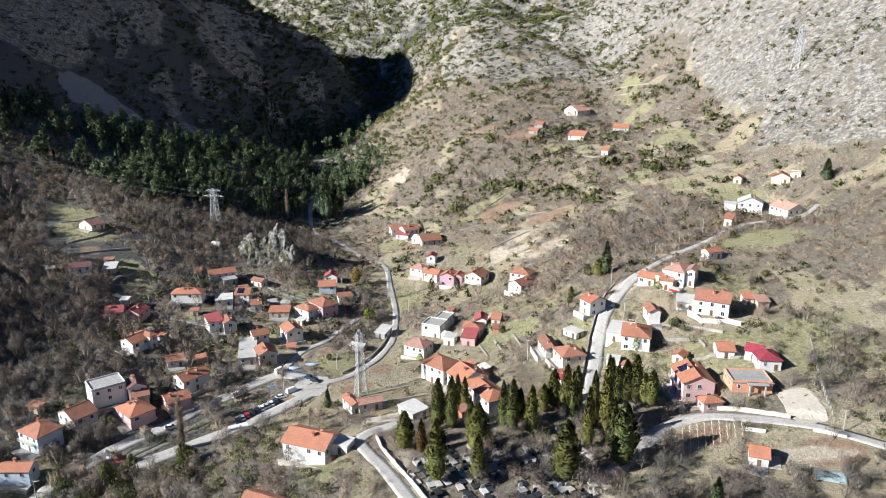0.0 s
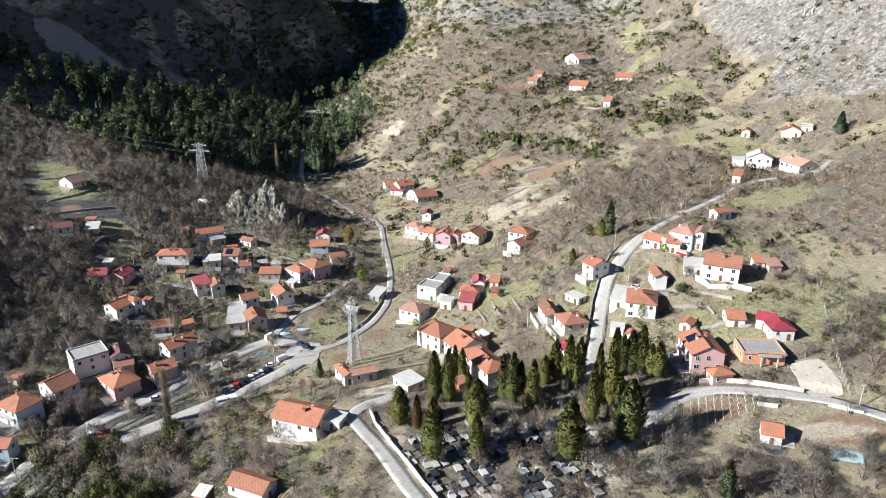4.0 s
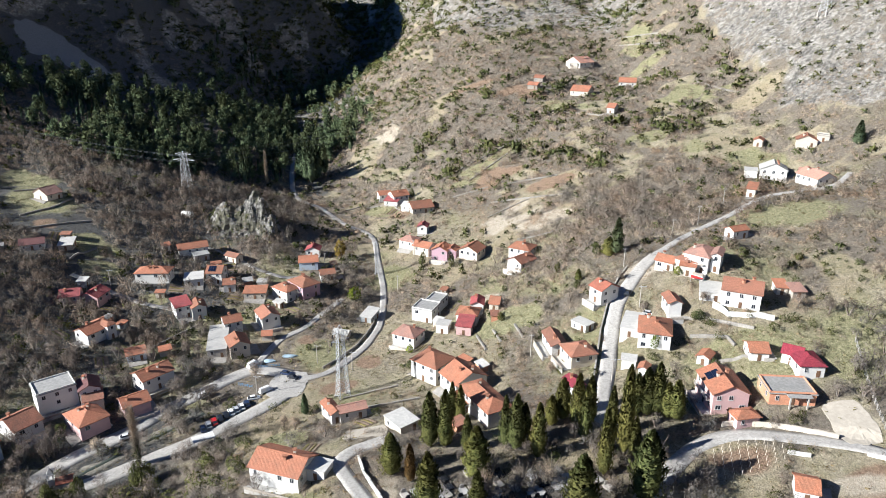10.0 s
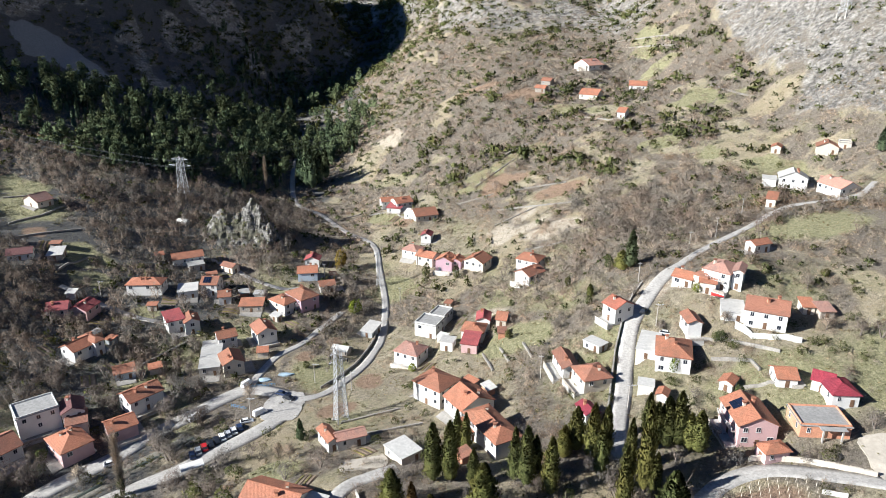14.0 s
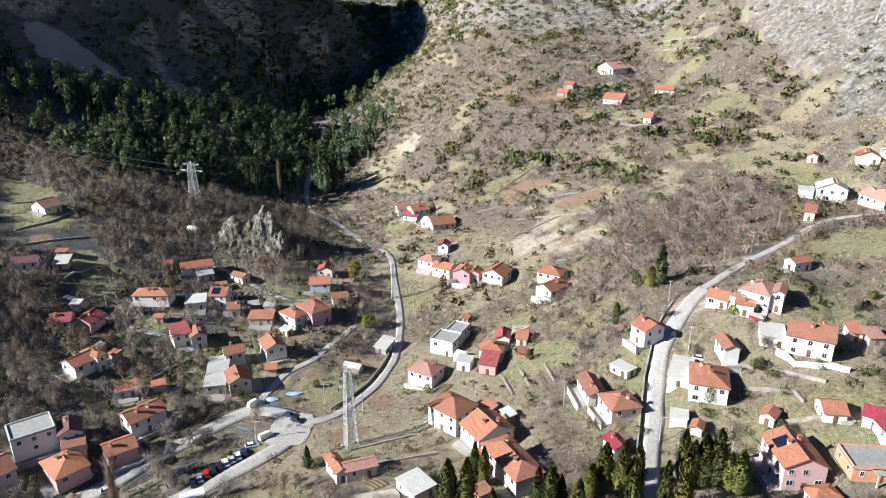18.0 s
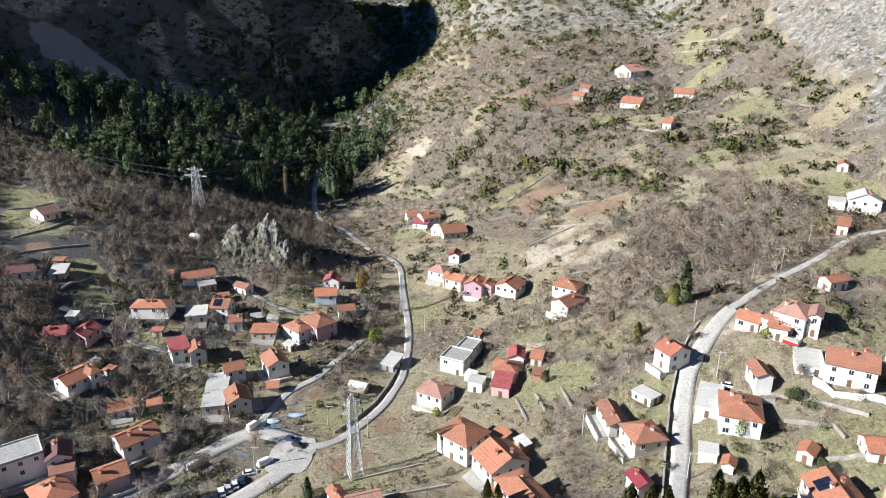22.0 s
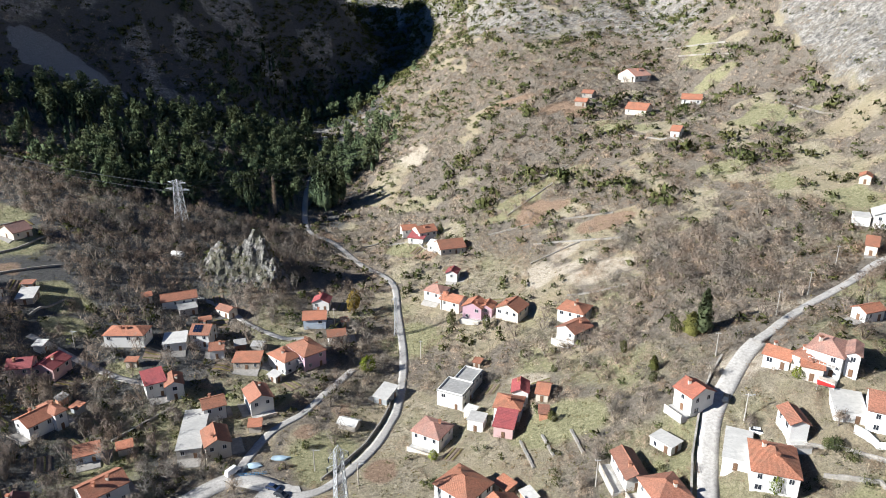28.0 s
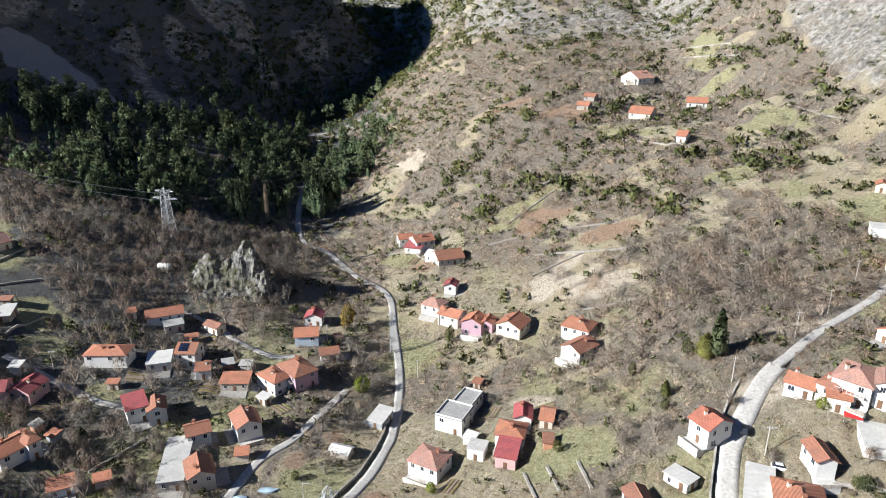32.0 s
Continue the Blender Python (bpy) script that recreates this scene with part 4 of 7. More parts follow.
def house(label, wall, *blocks, solar=False, pillars=False):
    """A house of one or more blocks, each with walls, roof, windows, and the small things that they carry."""
    global house_count
    house_count += 1
    rnd = random.Random(house_count * 7 + 3)
    x0, y0 = blocks[0][:2]
    z0 = ground_at(x0, y0)
    low = max(b[5] for b in blocks) < 3.3 and len(blocks) == 1
    root = thing("shed" if low else "house", x0, y0, z0, label, "shed" if low else "house", "village houses")
    for nb, (x, y, turn, w, d, h, roof, colour) in enumerate(blocks):
        FOOTPRINTS.append((x, y, turn, w, d))
        c, s = math.cos(radians(turn)), math.sin(radians(turn))

        def at(u, v, z):
            return (x + u * c - v * s - x0, y + u * s + v * c - y0, z - z0)

        zg = ground_at(x, y)
        ze = zg + h
        corners = [(-w / 2, -d / 2), (w / 2, -d / 2), (w / 2, d / 2), (-w / 2, d / 2)]
        grounds = [ground_at(x + u * c - v * s, y + u * s + v * c) for u, v in corners]
        zb = min(grounds) - 0.6
        rise = {"gw": 0.24 * d, "gd": 0.24 * w, "hip": 0.22 * min(w, d), "shed": 0.16 * d, "flat": 0.0}[roof]
        # walls, with the gables that the roof asks for
        up = {"gw": {}, "gd": {}, "shed": {2: rise, 3: rise}, "hip": {}, "flat": {}}[roof]
        v = [at(u, vv, zb) for u, vv in corners] + [at(u, vv, ze + up.get(i, 0)) for i, (u, vv) in enumerate(corners)]
        f = [(0, 1, 5, 4), (1, 2, 6, 5), (2, 3, 7, 6), (3, 0, 4, 7), (4, 5, 6, 7)]
        if roof == "gw":
            v += [at(-w / 2, 0, ze + rise), at(w / 2, 0, ze + rise)]
            f += [(5, 6, 9), (7, 4, 8)]
        elif roof == "gd":
            v += [at(0, -d / 2, ze + rise), at(0, d / 2, ze + rise)]
            f += [(4, 5, 8), (6, 7, 9)]
        part("wall", mesh_from("wall", v, f, WALLS[wall]), root)
        # roof
        o = 0.45 if roof != "flat" else 0.3
        a, b = w / 2 + o, d / 2 + o
        if roof == "gw":
            drop = rise * o / (d / 2)
            rv = [at(-a, -b, ze - drop), at(a, -b, ze - drop), at(a, 0, ze + rise), at(-a, 0, ze + rise), at(a, b, ze - drop), at(-a, b, ze - drop)]
            rf = [(0, 1, 2, 3), (3, 2, 4, 5)]
        elif roof == "gd":
            drop = rise * o / (w / 2)
            rv = [at(-a, -b, ze - drop), at(0, -b, ze + rise), at(0, b, ze + rise), at(-a, b, ze - drop), at(a, -b, ze - drop), at(a, b, ze - drop)]
            rf = [(0, 1, 2, 3), (1, 4, 5, 2)]
        elif roof == "hip":
            drop = rise * o / (min(w, d) / 2)
            k = abs(w - d) / 2
            e1, e2 = ((-k, 0), (k, 0)) if w > d else ((0, -k), (0, k))
            if k < 0.3:
                e1, e2 = (-0.3, 0), (0.3, 0)
            rv = [at(-a, -b, ze - drop), at(a, -b, ze - drop), at(a, b, ze - drop), at(-a, b, ze - drop), at(*e1, ze + rise), at(*e2, ze + rise)]
            rf = [(0, 1, 5, 4), (1, 2, 5), (2, 3, 4, 5), (3, 0, 4)] if w > d or k < 0.3 else [(0, 1, 4), (1, 2, 5, 4), (2, 3, 5), (3, 0, 4, 5)]
        elif roof == "shed":
            k = rise * o / d
            rv = [at(-a, -b, ze - k), at(a, -b, ze - k), at(a, b, ze + rise + k), at(-a, b, ze + rise + k)]
            rf = [(0, 1, 2, 3)]
        else:
            rv = [at(-a, -b, ze), at(a, -b, ze), at(a, b, ze), at(-a, b, ze)]
            rf = [(0, 1, 2, 3)]
        rv = [(p, q, r + 0.2) for p, q, r in rv]
        tile = part("roof", mesh_from("roof", *slab(rv, rf, 0.2), ROOFS[colour]), root, "" if nb == 0 else "separate roof over the wing")
        if roof == "flat" and h > 2.9 and colour == "grey" or roof == "flat" and h > 5:
            pieces = []
            for (u1, v1), (u2, v2) in zip(corners, corners[1:] + corners[:1]):
                n = (Vector((u2 - u1, v2 - v1))).normalized()
                q = Vector((-n.y, n.x)) * 0.22
                vs = [at(u1, v1, ze + 0.2), at(u2, v2, ze + 0.2), at(u2 + q.x, v2 + q.y, ze + 0.2), at(u1 + q.x, v1 + q.y, ze + 0.2)]
                pieces.append((vs + [(p, q2, r + 0.45) for p, q2, r in vs], box((0, 0, 0), (1, 1, 1))[1]))
            part("parapet", mesh_from("parapet", *join(*pieces), WALLS[wall]), root, "low parapet round the flat roof")
        elif roof in ("gw", "gd", "hip") and max(w, d) > 5.5 and rise > 0.8:
            # ridge tiles
            r1, r2 = (rv[3], rv[2]) if roof == "gw" else (rv[1], rv[2]) if roof == "gd" else (rv[4], rv[5])
            part("ridge_tiles", mesh_from("ridge_tiles", *stick(r1, r2, 0.13, 5), ROOFS[colour]), tile)
        # chimneys
        if h > 3.4 and roof in ("gw", "gd", "hip") and w > 4.5:
            for k in range(1 if w * d < 90 else 2):
                u, vv = (rnd.uniform(-0.3, 0.3) * w, rnd.choice((-0.16, 0.16)) * d) if roof != "gd" else (rnd.choice((-0.16, 0.16)) * w, rnd.uniform(-0.3, 0.3) * d)
                t = rise * (1 - abs(vv) / (d / 2)) if roof == "gw" else rise * (1 - abs(u) / (w / 2)) if roof == "gd" else rise * 0.6
                cx, cy, cz = at(u, vv, ze + t)
                ch = part("chimney", mesh_from("chimney", *box((cx - 0.35, cy - 0.35, cz - 0.5), (cx + 0.35, cy + 0.35, cz + 1.1)), WALLS["cream" if rnd.random() < 0.5 else "brick"]), root)
                part("cap", CAP, ch, "", pose(cx, cy, cz + 1.1))
        # windows and doors on the walls that can be seen from the valley's air
        floors = max(1, int(round(h / 2.9)))
        for i, ((u1, v1), (u2, v2)) in enumerate(zip(corners, corners[1:] + corners[:1])):
            length = math.hypot(u2 - u1, v2 - v1)
            nu, nv = (v2 - v1) / length, -(u2 - u1) / length
            wx, wy = nu * c - nv * s, nu * s + nv * c
            if wx * (0 - x) + wy * (60 - y) < 0.12 * math.hypot(x, y - 60):
                continue
            count = max(1, int(length / 3.1))
            for fl in range(floors):
                zf = ze - (floors - fl) * 2.85 + 0.95
                for k in range(count):
                    if rnd.random() < 0.14:
                        continue
                    t = (k + 0.5) / count
                    u, vv = u1 + (u2 - u1) * t, v1 + (v2 - v1) * t
                    gzz = ground_at(x + u * c - vv * s, y + u * s + vv * c)
                    if zf < gzz + 0.5:
                        continue
                    ang = turn + 90 * i
                    px, py, pz = at(u + nu * 0.03, vv + nv * 0.03, zf)
                    tall = fl == 0 and k == count // 2 and i in (0, 1) and zf - gzz < 1.9
                    if tall:
                        part("door", DOOR, root, "", pose(px, py, gzz - z0 + 0.05, 0, 0, ang))
                        continue
                    wide = rnd.choice((0.9, 1.0, 1.0, 1.35)) if h > 3.3 else 0.75
                    win = part("window", WINDOW, root, "", pose(px, py, pz, 0, 0, ang) @ Matrix.Diagonal((wide, 1, 0.95, 1)))
                    part("pane", PANE, win)
            # a paved terrace with a low wall in front of the larger houses
            if nb == 0 and i == 0 and h > 3.9 and rnd.random() < 0.6:
                vs = [at(u1, v1 - 3.0, zg), at(u2, v2 - 3.0, zg), at(u2, v2, zg), at(u1, v1, zg)]
                terrace = part("terrace", mesh_from("terrace", *slab([(p, q, r + 0.12) for p, q, r in vs], [(0, 1, 2, 3)], 1.6), ROOFS["pale"]), root, "paved terrace in front")
                wv = [at(u1, v1 - 3.0, zg), at(u2, v2 - 3.0, zg), at(u2, v2 - 2.8, zg), at(u1, v1 - 2.8, zg)]
                part("terrace_wall", mesh_from("terrace_wall", wv + [(p, q, r + 0.9) for p, q, r in wv], box((0, 0, 0), (1, 1, 1))[1], WALLS["cream" if rnd.random() < 0.4 else "stone"]), terrace, "low terrace wall")
            # a balcony along the long seen side of the taller houses
            if h >= 5.4 and length > 6.5 and i == (0 if nb == 0 else 1) and rnd.random() < 0.75 and roof != "flat":
                t0, t1, deep, zf = 0.12, 0.88, 1.25, ze - 2.95
                pts = [(u1 + (u2 - u1) * t0, v1 + (v2 - v1) * t0), (u1 + (u2 - u1) * t1, v1 + (v2 - v1) * t1)]
                quad = [pts[0], pts[1], (pts[1][0] + nu * deep, pts[1][1] + nv * deep), (pts[0][0] + nu * deep, pts[0][1] + nv * deep)]
                vs = [at(u, vv, zf) for u, vv in quad]
                balcony = part("balcony", mesh_from("balcony", vs + [(p, q, r + 0.18) for p, q, r in vs], [(0, 1, 2, 3), (7, 6, 5, 4), (1, 0, 4, 5), (2, 1, 5, 6), (3, 2, 6, 7), (0, 3, 7, 4)], WALLS["concrete"]), root)
                front = [quad[3], quad[2]]
                n = max(4, int(length * (t1 - t0) / 0.8))
                pieces = []
                for k in range(n + 1):
                    u, vv = front[0][0] + (front[1][0] - front[0][0]) * k / n, front[0][1] + (front[1][1] - front[0][1]) * k / n
                    px, py, pz = at(u - nu * 0.06, vv - nv * 0.06, zf + 0.18)
                    pieces.append(box((px - 0.04, py - 0.04, pz), (px + 0.04, py + 0.04, pz + 0.95)))
                e1, e2 = at(front[0][0] - nu * 0.06, front[0][1] - nv * 0.06, zf + 1.13), at(front[1][0] - nu * 0.06, front[1][1] - nv * 0.06, zf + 1.13)
                pieces.append(stick(e1, e2, 0.06))
                part("railing", mesh_from("railing", *join(*pieces), FRAME), balcony, "white balcony railing")
        if pillars and nb == 0:
            for u in (-0.1, 0.28):
                px, py, pz = at(u * w, -d / 2 - 1.6, zb)
                part("pillar", mesh_from("pillar", *box((px - 0.18, py - 0.18, pz), (px + 0.18, py + 0.18, ze - z0)), WALLS["concrete"]), root, "bare concrete pillar")
            vs = [at(-0.16 * w, -d / 2 - 2, ze + 0.2), at(0.36 * w, -d / 2 - 2, ze + 0.2), at(0.36 * w, -d / 2, ze + 0.2), at(-0.16 * w, -d / 2, ze + 0.2)]
            part("porch_roof", mesh_from("porch_roof", *slab(vs, [(0, 1, 2, 3)], 0.2), ROOFS["grey"]), root, "concrete porch slab on pillars")
        if solar and nb == 0:
            slope = math.atan2(rise, d / 2)
            for k in range(6):
                u = (k % 3 - 1) * 1.1 - 0.14 * w
                run = d * (0.14 if k < 3 else 0.14 + 1.78 * math.cos(slope) / d)
                px, py, pz = at(u, -d / 2 + run + 0.2, ze + rise * (run + 0.2) / (d / 2) + 0.32)
                part("solar_panel", PANEL, tile, "dark blue solar panel", Matrix.Translation((px, py, pz)) @ pose(0, 0, 0, 0, 0, turn) @ pose(0, 0, 0, math.degrees(slope), 0, 0))
    return root


for label, wall, blocks, extra in HOUSES:
    house(label, wall, *blocks, **extra)


# ---- yards and sheds about the houses ----
def drape(x, y, turn, w, d, lift, step=1.0):
    """A sheet of w by d that follows the ground."""
    nu, nv = max(2, int(w / step) + 1), max(2, int(d / step) + 1)
    c, s = math.cos(radians(turn)), math.sin(radians(turn))
    v = []
    for j in range(nv):
        for i in range(nu):
            u, q = -w / 2 + w * i / (nu - 1), -d / 2 + d * j / (nv - 1)
            px, py = x + u * c - q * s, y + u * s + q * c
            v.append((px - x, py - y, ground_at(px, py) + lift - ground_at(x, y)))
    f = [(j * nu + i, j * nu + i + 1, (j + 1) * nu + i + 1, (j + 1) * nu + i) for j in range(nv - 1) for i in range(nu - 1)]
    return slab(v, f, 0.7)


def clear_of(x, y, rad):
    """Whether a round spot is off the roads, the houses and the yards laid so far."""
    gap, _ = near_road(np.array([x]), np.array([y]))
    if gap[0] < rad * 0.6 or any(((x - a) / (p + rad)) ** 2 + ((y - b) / (q + rad)) ** 2 < 1.2 for a, b, p, q in YARDS):
        return False
    for hx, hy, turn, w, d in FOOTPRINTS:
        c, s = math.cos(radians(turn)), math.sin(radians(turn))
        u, v = (x - hx) * c + (y - hy) * s, (y - hy) * c - (x - hx) * s
        if abs(u) < w / 2 + rad and abs(v) < d / 2 + rad:
            return False
    return True


PAVING = plain("worn_concrete_paving", (0.30, 0.28, 0.25), grain=1.3, spread=0.25, stains=0.4, vary=0.2)
TILLED = plain("tilled_brown_soil", (0.20, 0.15, 0.105), grain=2.2, spread=0.4, relief=0.9, vary=0.15)
PLOTS = []
rnd = random.Random(91)
for hx, hy, turn, w, d in list(FOOTPRINTS):
    if w * d < 26 or hy > 420:
        continue
    c, s = math.cos(radians(turn)), math.sin(radians(turn))
    for side in rnd.sample((0, 1, 2, 3), 2):
        deep = rnd.uniform(2.0, 4.2)
        u, v, pw, pd = ((0, -d / 2 - deep / 2, w * 0.95, deep), (w / 2 + deep / 2, 0, deep, d * 0.9), (0, d / 2 + deep / 2, w * 0.8, deep), (-w / 2 - deep / 2, 0, deep, d * 0.9))[side]
        px, py = hx + u * c - v * s, hy + u * s + v * c
        rim = [ground_at(px + a * c - b * s, py + a * s + b * c) for a in (-pw / 2, pw / 2) for b in (-pd / 2, pd / 2)]
        if not clear_of(px, py, deep * 0.42) or max(rim) - min(rim) > 1.5:
            continue
        yard_ob = thing("courtyard", px, py, ground_at(px, py), "worn concrete courtyard beside the house", "courtyard", "house yards", mesh=mesh_from("courtyard", *drape(px, py, turn, pw, pd, 0.22), PAVING))
        yard_ob.rotation_euler = (0, 0, 0)
        FOOTPRINTS.append((px, py, turn, pw, pd))
    for k in range(3 if hx < 20 else 1):
        ang, far = rnd.uniform(0, 6.28), max(w, d) * 0.5 + rnd.uniform(4, 9)
        px, py = hx + far * math.cos(ang), hy + far * math.sin(ang)
        if not clear_of(px, py, 3.0):
            continue
        if k == 0 and hy < 360 and hx < 20:
            roofing = rnd.choice(("grey", "brown", "grey", "orange", "pale"))
            house("%s with a %s roof among the gardens" % (rnd.choice(("small rough lean-to shed", "low block-built shed", "weathered garden shed")), {"grey": "grey sheet", "brown": "brown tiled", "orange": "tiled", "pale": "pale sheet"}[roofing]),
                  rnd.choice(("stone", "concrete", "cream", "metal", "brick")), (px, py, turn + rnd.uniform(-12, 12), rnd.uniform(2.4, 4.4), rnd.uniform(2.2, 3.4), rnd.uniform(1.9, 2.5), "shed", roofing))
        elif k == 1:
            PLOTS.append((px, py, turn + rnd.choice((0, 90))))
            FOOTPRINTS.append((px, py, PLOTS[-1][2], 7, 5))
for px, py, turn in PLOTS:
    plot = thing("vegetable_garden", px, py, ground_at(px, py), "small tilled vegetable plot with raised rows", "garden", "vegetable gardens")
    c, s = math.cos(radians(turn)), math.sin(radians(turn))
    part("soil", mesh_from("soil", *drape(px, py, turn, 6.6, 4.8, 0.14), TILLED), plot)
    for k in range(4):
        q = -1.8 + 1.2 * k
        rx, ry = px - q * s, py + q * c
        v, f = drape(rx, ry, turn, 6.0, 0.5, 0.34)
        dz = ground_at(rx, ry) - ground_at(px, py)
        row = [(a + rx - px, b + ry - py, e + dz) for a, b, e in v]
        part("raised_bed", mesh_from("raised_bed", row, f, (WEEDS, TILLED, WEEDS, TILLED)[(k + int(px)) % 4]), plot)
# ---- plants ----


def twig_bush(n, seed, tall=1.0, width=0.07, stem=False, length=0.5):
    """A leafless bush or tree of unit radius: a lobed haze of fine twigs, on limbs where it is a tree."""
    r = np.random.RandomState(seed)
    lobes = r.randn(7, 3)
    lobes /= np.linalg.norm(lobes, axis=1)[:, None]
    d = r.randn(n, 3)
    d[:, 2] = np.abs(d[:, 2]) * 1.1 - 0.15
    d /= np.linalg.norm(d, axis=1)[:, None]
    reach = 0.6 + 0.4 * np.clip((d @ lobes.T).max(1), 0, 1) ** 3
    p = d * (reach * r.uniform(0.12, 1.0, n) ** 0.55)[:, None]
    axis = 0.6 * d + np.array([0, 0, 0.1]) + 0.8 * r.randn(n, 3)
    axis *= (length * r.uniform(0.5, 1.2, n) / np.linalg.norm(axis, axis=1))[:, None]
    squash = np.array([1, 1, (0.6 if stem else 1.0) * tall])
    lift = np.array([0, 0, 0.45 * tall if stem else 0.0])
    root, tip = (p - 0.5 * axis) * squash + lift, (p + 0.5 * axis) * squash + lift
    side = np.cross(tip - root, r.randn(n, 3))
    side *= (width * r.uniform(0.5, 1.5, n) / (np.linalg.norm(side, axis=1) + 1e-6))[:, None]
    v = np.stack([root - side, root + side, tip], 1).reshape(-1, 3)
    t = [tuple(range(3 * k, 3 * k + 3)) for k in range(n)]
    if stem:
        extra = []
        for k in range(6):
            a = 2 * math.pi * (k + 0.6 * r.rand()) / 6
            end = np.array([0.6 * math.cos(a), 0.6 * math.sin(a), tall * r.uniform(0.5, 0.8)])
            extra += [np.array([0.05, 0, -0.1]), np.array([-0.04, 0.03, -0.1]), end]
            t.append((3 * n + 3 * k, 3 * n + 3 * k + 1, 3 * n + 3 * k + 2))
        v = np.vstack([v, np.array(extra)])
    v[:, 2] = np.maximum(v[:, 2], -0.1)
    return outward(v, np.array(t), np.array([0, 0, 0.15 + 0.3 * tall * stem]), 0.25, 0.28, seed)


def leaf_bush(n, seed, tall=1.0, size=0.3, hollow=0.45):
    """A leafy clump of unit radius with an uneven outline."""
    r = np.random.RandomState(seed)
    lobes = r.randn(7, 3)
    lobes /= np.linalg.norm(lobes, axis=1)[:, None]
    d = r.randn(n, 3)
    d /= np.linalg.norm(d, axis=1)[:, None]
    reach = 0.62 + 0.38 * np.clip((d @ lobes.T).max(1) ** 3, 0, 1)
    p = d * (reach * r.uniform(hollow, 1.0, n) ** 0.6)[:, None]
    p[:, 2] = p[:, 2] * 0.55 * tall + 0.5 * tall
    v = (p[:, None, :] + r.randn(n, 3, 3) * size * 0.55).reshape(-1, 3)
    return outward(v, np.arange(3 * n).reshape(-1, 3), np.array([0, 0, 0.4 * tall]), 0.2, 0.3, seed)


def spindle(n, seed, size=0.16, rad=1.0, tip=0.0, full=0.35):
    """A cypress crown of unit height and radius: upright sprays over a dark core."""
    r = np.random.RandomState(seed)

    def girth(h):
        return np.clip(np.minimum((h + 0.02) / 0.16, 1) ** 0.7, 0, 1) * np.clip(1 - np.clip((h - full) / (1 - full), 0, 1) ** 1.5, 0, 1) ** 0.8

    h = r.rand(n) ** 0.85
    a = r.rand(n) * 2 * math.pi
    bumpy = 0.85 + 0.2 * np.sin(a * 3 + seed) * np.sin(h * 19 + seed) + 0.12 * r.randn(n)
    g = girth(h) * bumpy * r.uniform(0.75, 1.0, n)
    p = np.stack([np.cos(a) * g, np.sin(a) * g, h], 1)
    up = np.stack([np.cos(a) * 0.25 + 0.3 * r.randn(n), np.sin(a) * 0.25 + 0.3 * r.randn(n), np.full(n, 0.42 * size)], 1)
    side = np.stack([-np.sin(a), np.cos(a), 0.05 * r.randn(n)], 1) * 1.1
    w = size * r.uniform(0.6, 1.3, n)[:, None]
    v = np.stack([p - side * w, p + side * w, p + up * np.array([size * 2.2, size * 2.2, 1.0]) * r.uniform(0.7, 1.3, n)[:, None]], 1).reshape(-1, 3)
    t = np.arange(3 * n).reshape(-1, 3)
    rings, m = 9, 9
    core = [(0.66 * girth(np.array(k / rings)) * math.cos(2 * math.pi * j / m), 0.66 * girth(np.array(k / rings)) * math.sin(2 * math.pi * j / m), k / rings * 0.96) for k in range(rings + 1) for j in range(m)]
    ct = []
    for k in range(rings):
        for j in range(m):
            q = (k * m + j, k * m + (j + 1) % m, (k + 1) * m + (j + 1) % m, (k + 1) * m + j)
            ct += [(q[0], q[1], q[2]), (q[0], q[2], q[3])]
    v, t = np.vstack([v, np.array(core, float)]), np.vstack([t, np.array(ct) + len(v)])
    v, t, _ = outward(v, t, np.zeros(3), 0, 0, seed)
    soft = v * np.array([1, 1, 0]) / (np.hypot(v[:, 0], v[:, 1])[:, None] + 1e-3) + np.array([0, 0, 0.25]) + 0.22 * r.randn(len(v), 3)
    return v, t, soft / np.linalg.norm(soft, axis=1)[:, None]


def scatter(name, label, category, templates, at, material):
    """Many plants in one mesh: rows of x, y, z, radius, height, turn."""
    vs, ts, ns, off = [], [], [], 0
    which = np.arange(len(at)) % len(templates)
    for k, (v, t, soft) in enumerate(templates):
        a = at[which == k]
        if not len(a):
            continue
        c, s = np.cos(a[:, 5])[:, None], np.sin(a[:, 5])[:, None]
        x = (v[None, :, 0] * c - v[None, :, 1] * s) * a[:, 3:4] + a[:, 0:1]
        y = (v[None, :, 0] * s + v[None, :, 1] * c) * a[:, 3:4] + a[:, 1:2]
        z = v[None, :, 2] * a[:, 4:5] + a[:, 2:3]
        vs.append(np.stack([x, y, z], -1).reshape(-1, 3))
        tilt = [1.1 * (sample(a[:, 0] - p, a[:, 1] - q) - sample(a[:, 0] + p, a[:, 1] + q))[:, None] / 10 for p, q in ((5, 0), (0, 5))]
        soft = soft * 0.75
        lean = np.stack([soft[None, :, 0] * c - soft[None, :, 1] * s + tilt[0], soft[None, :, 0] * s + soft[None, :, 1] * c + tilt[1], np.broadcast_to(soft[None, :, 2] + 0.7, x.shape)], -1).reshape(-1, 3)
        ns.append(lean / np.linalg.norm(lean, axis=1)[:, None])
        ts.append((t[None] + (np.arange(len(a)) * len(v))[:, None, None]).reshape(-1, 3) + off)
        off += len(a) * len(v)
    ob = new(name, mesh_arrays(name, np.vstack(vs), np.vstack(ts), material, np.vstack(ns)))
    return tagged(ob, label, category, kind="stuff")


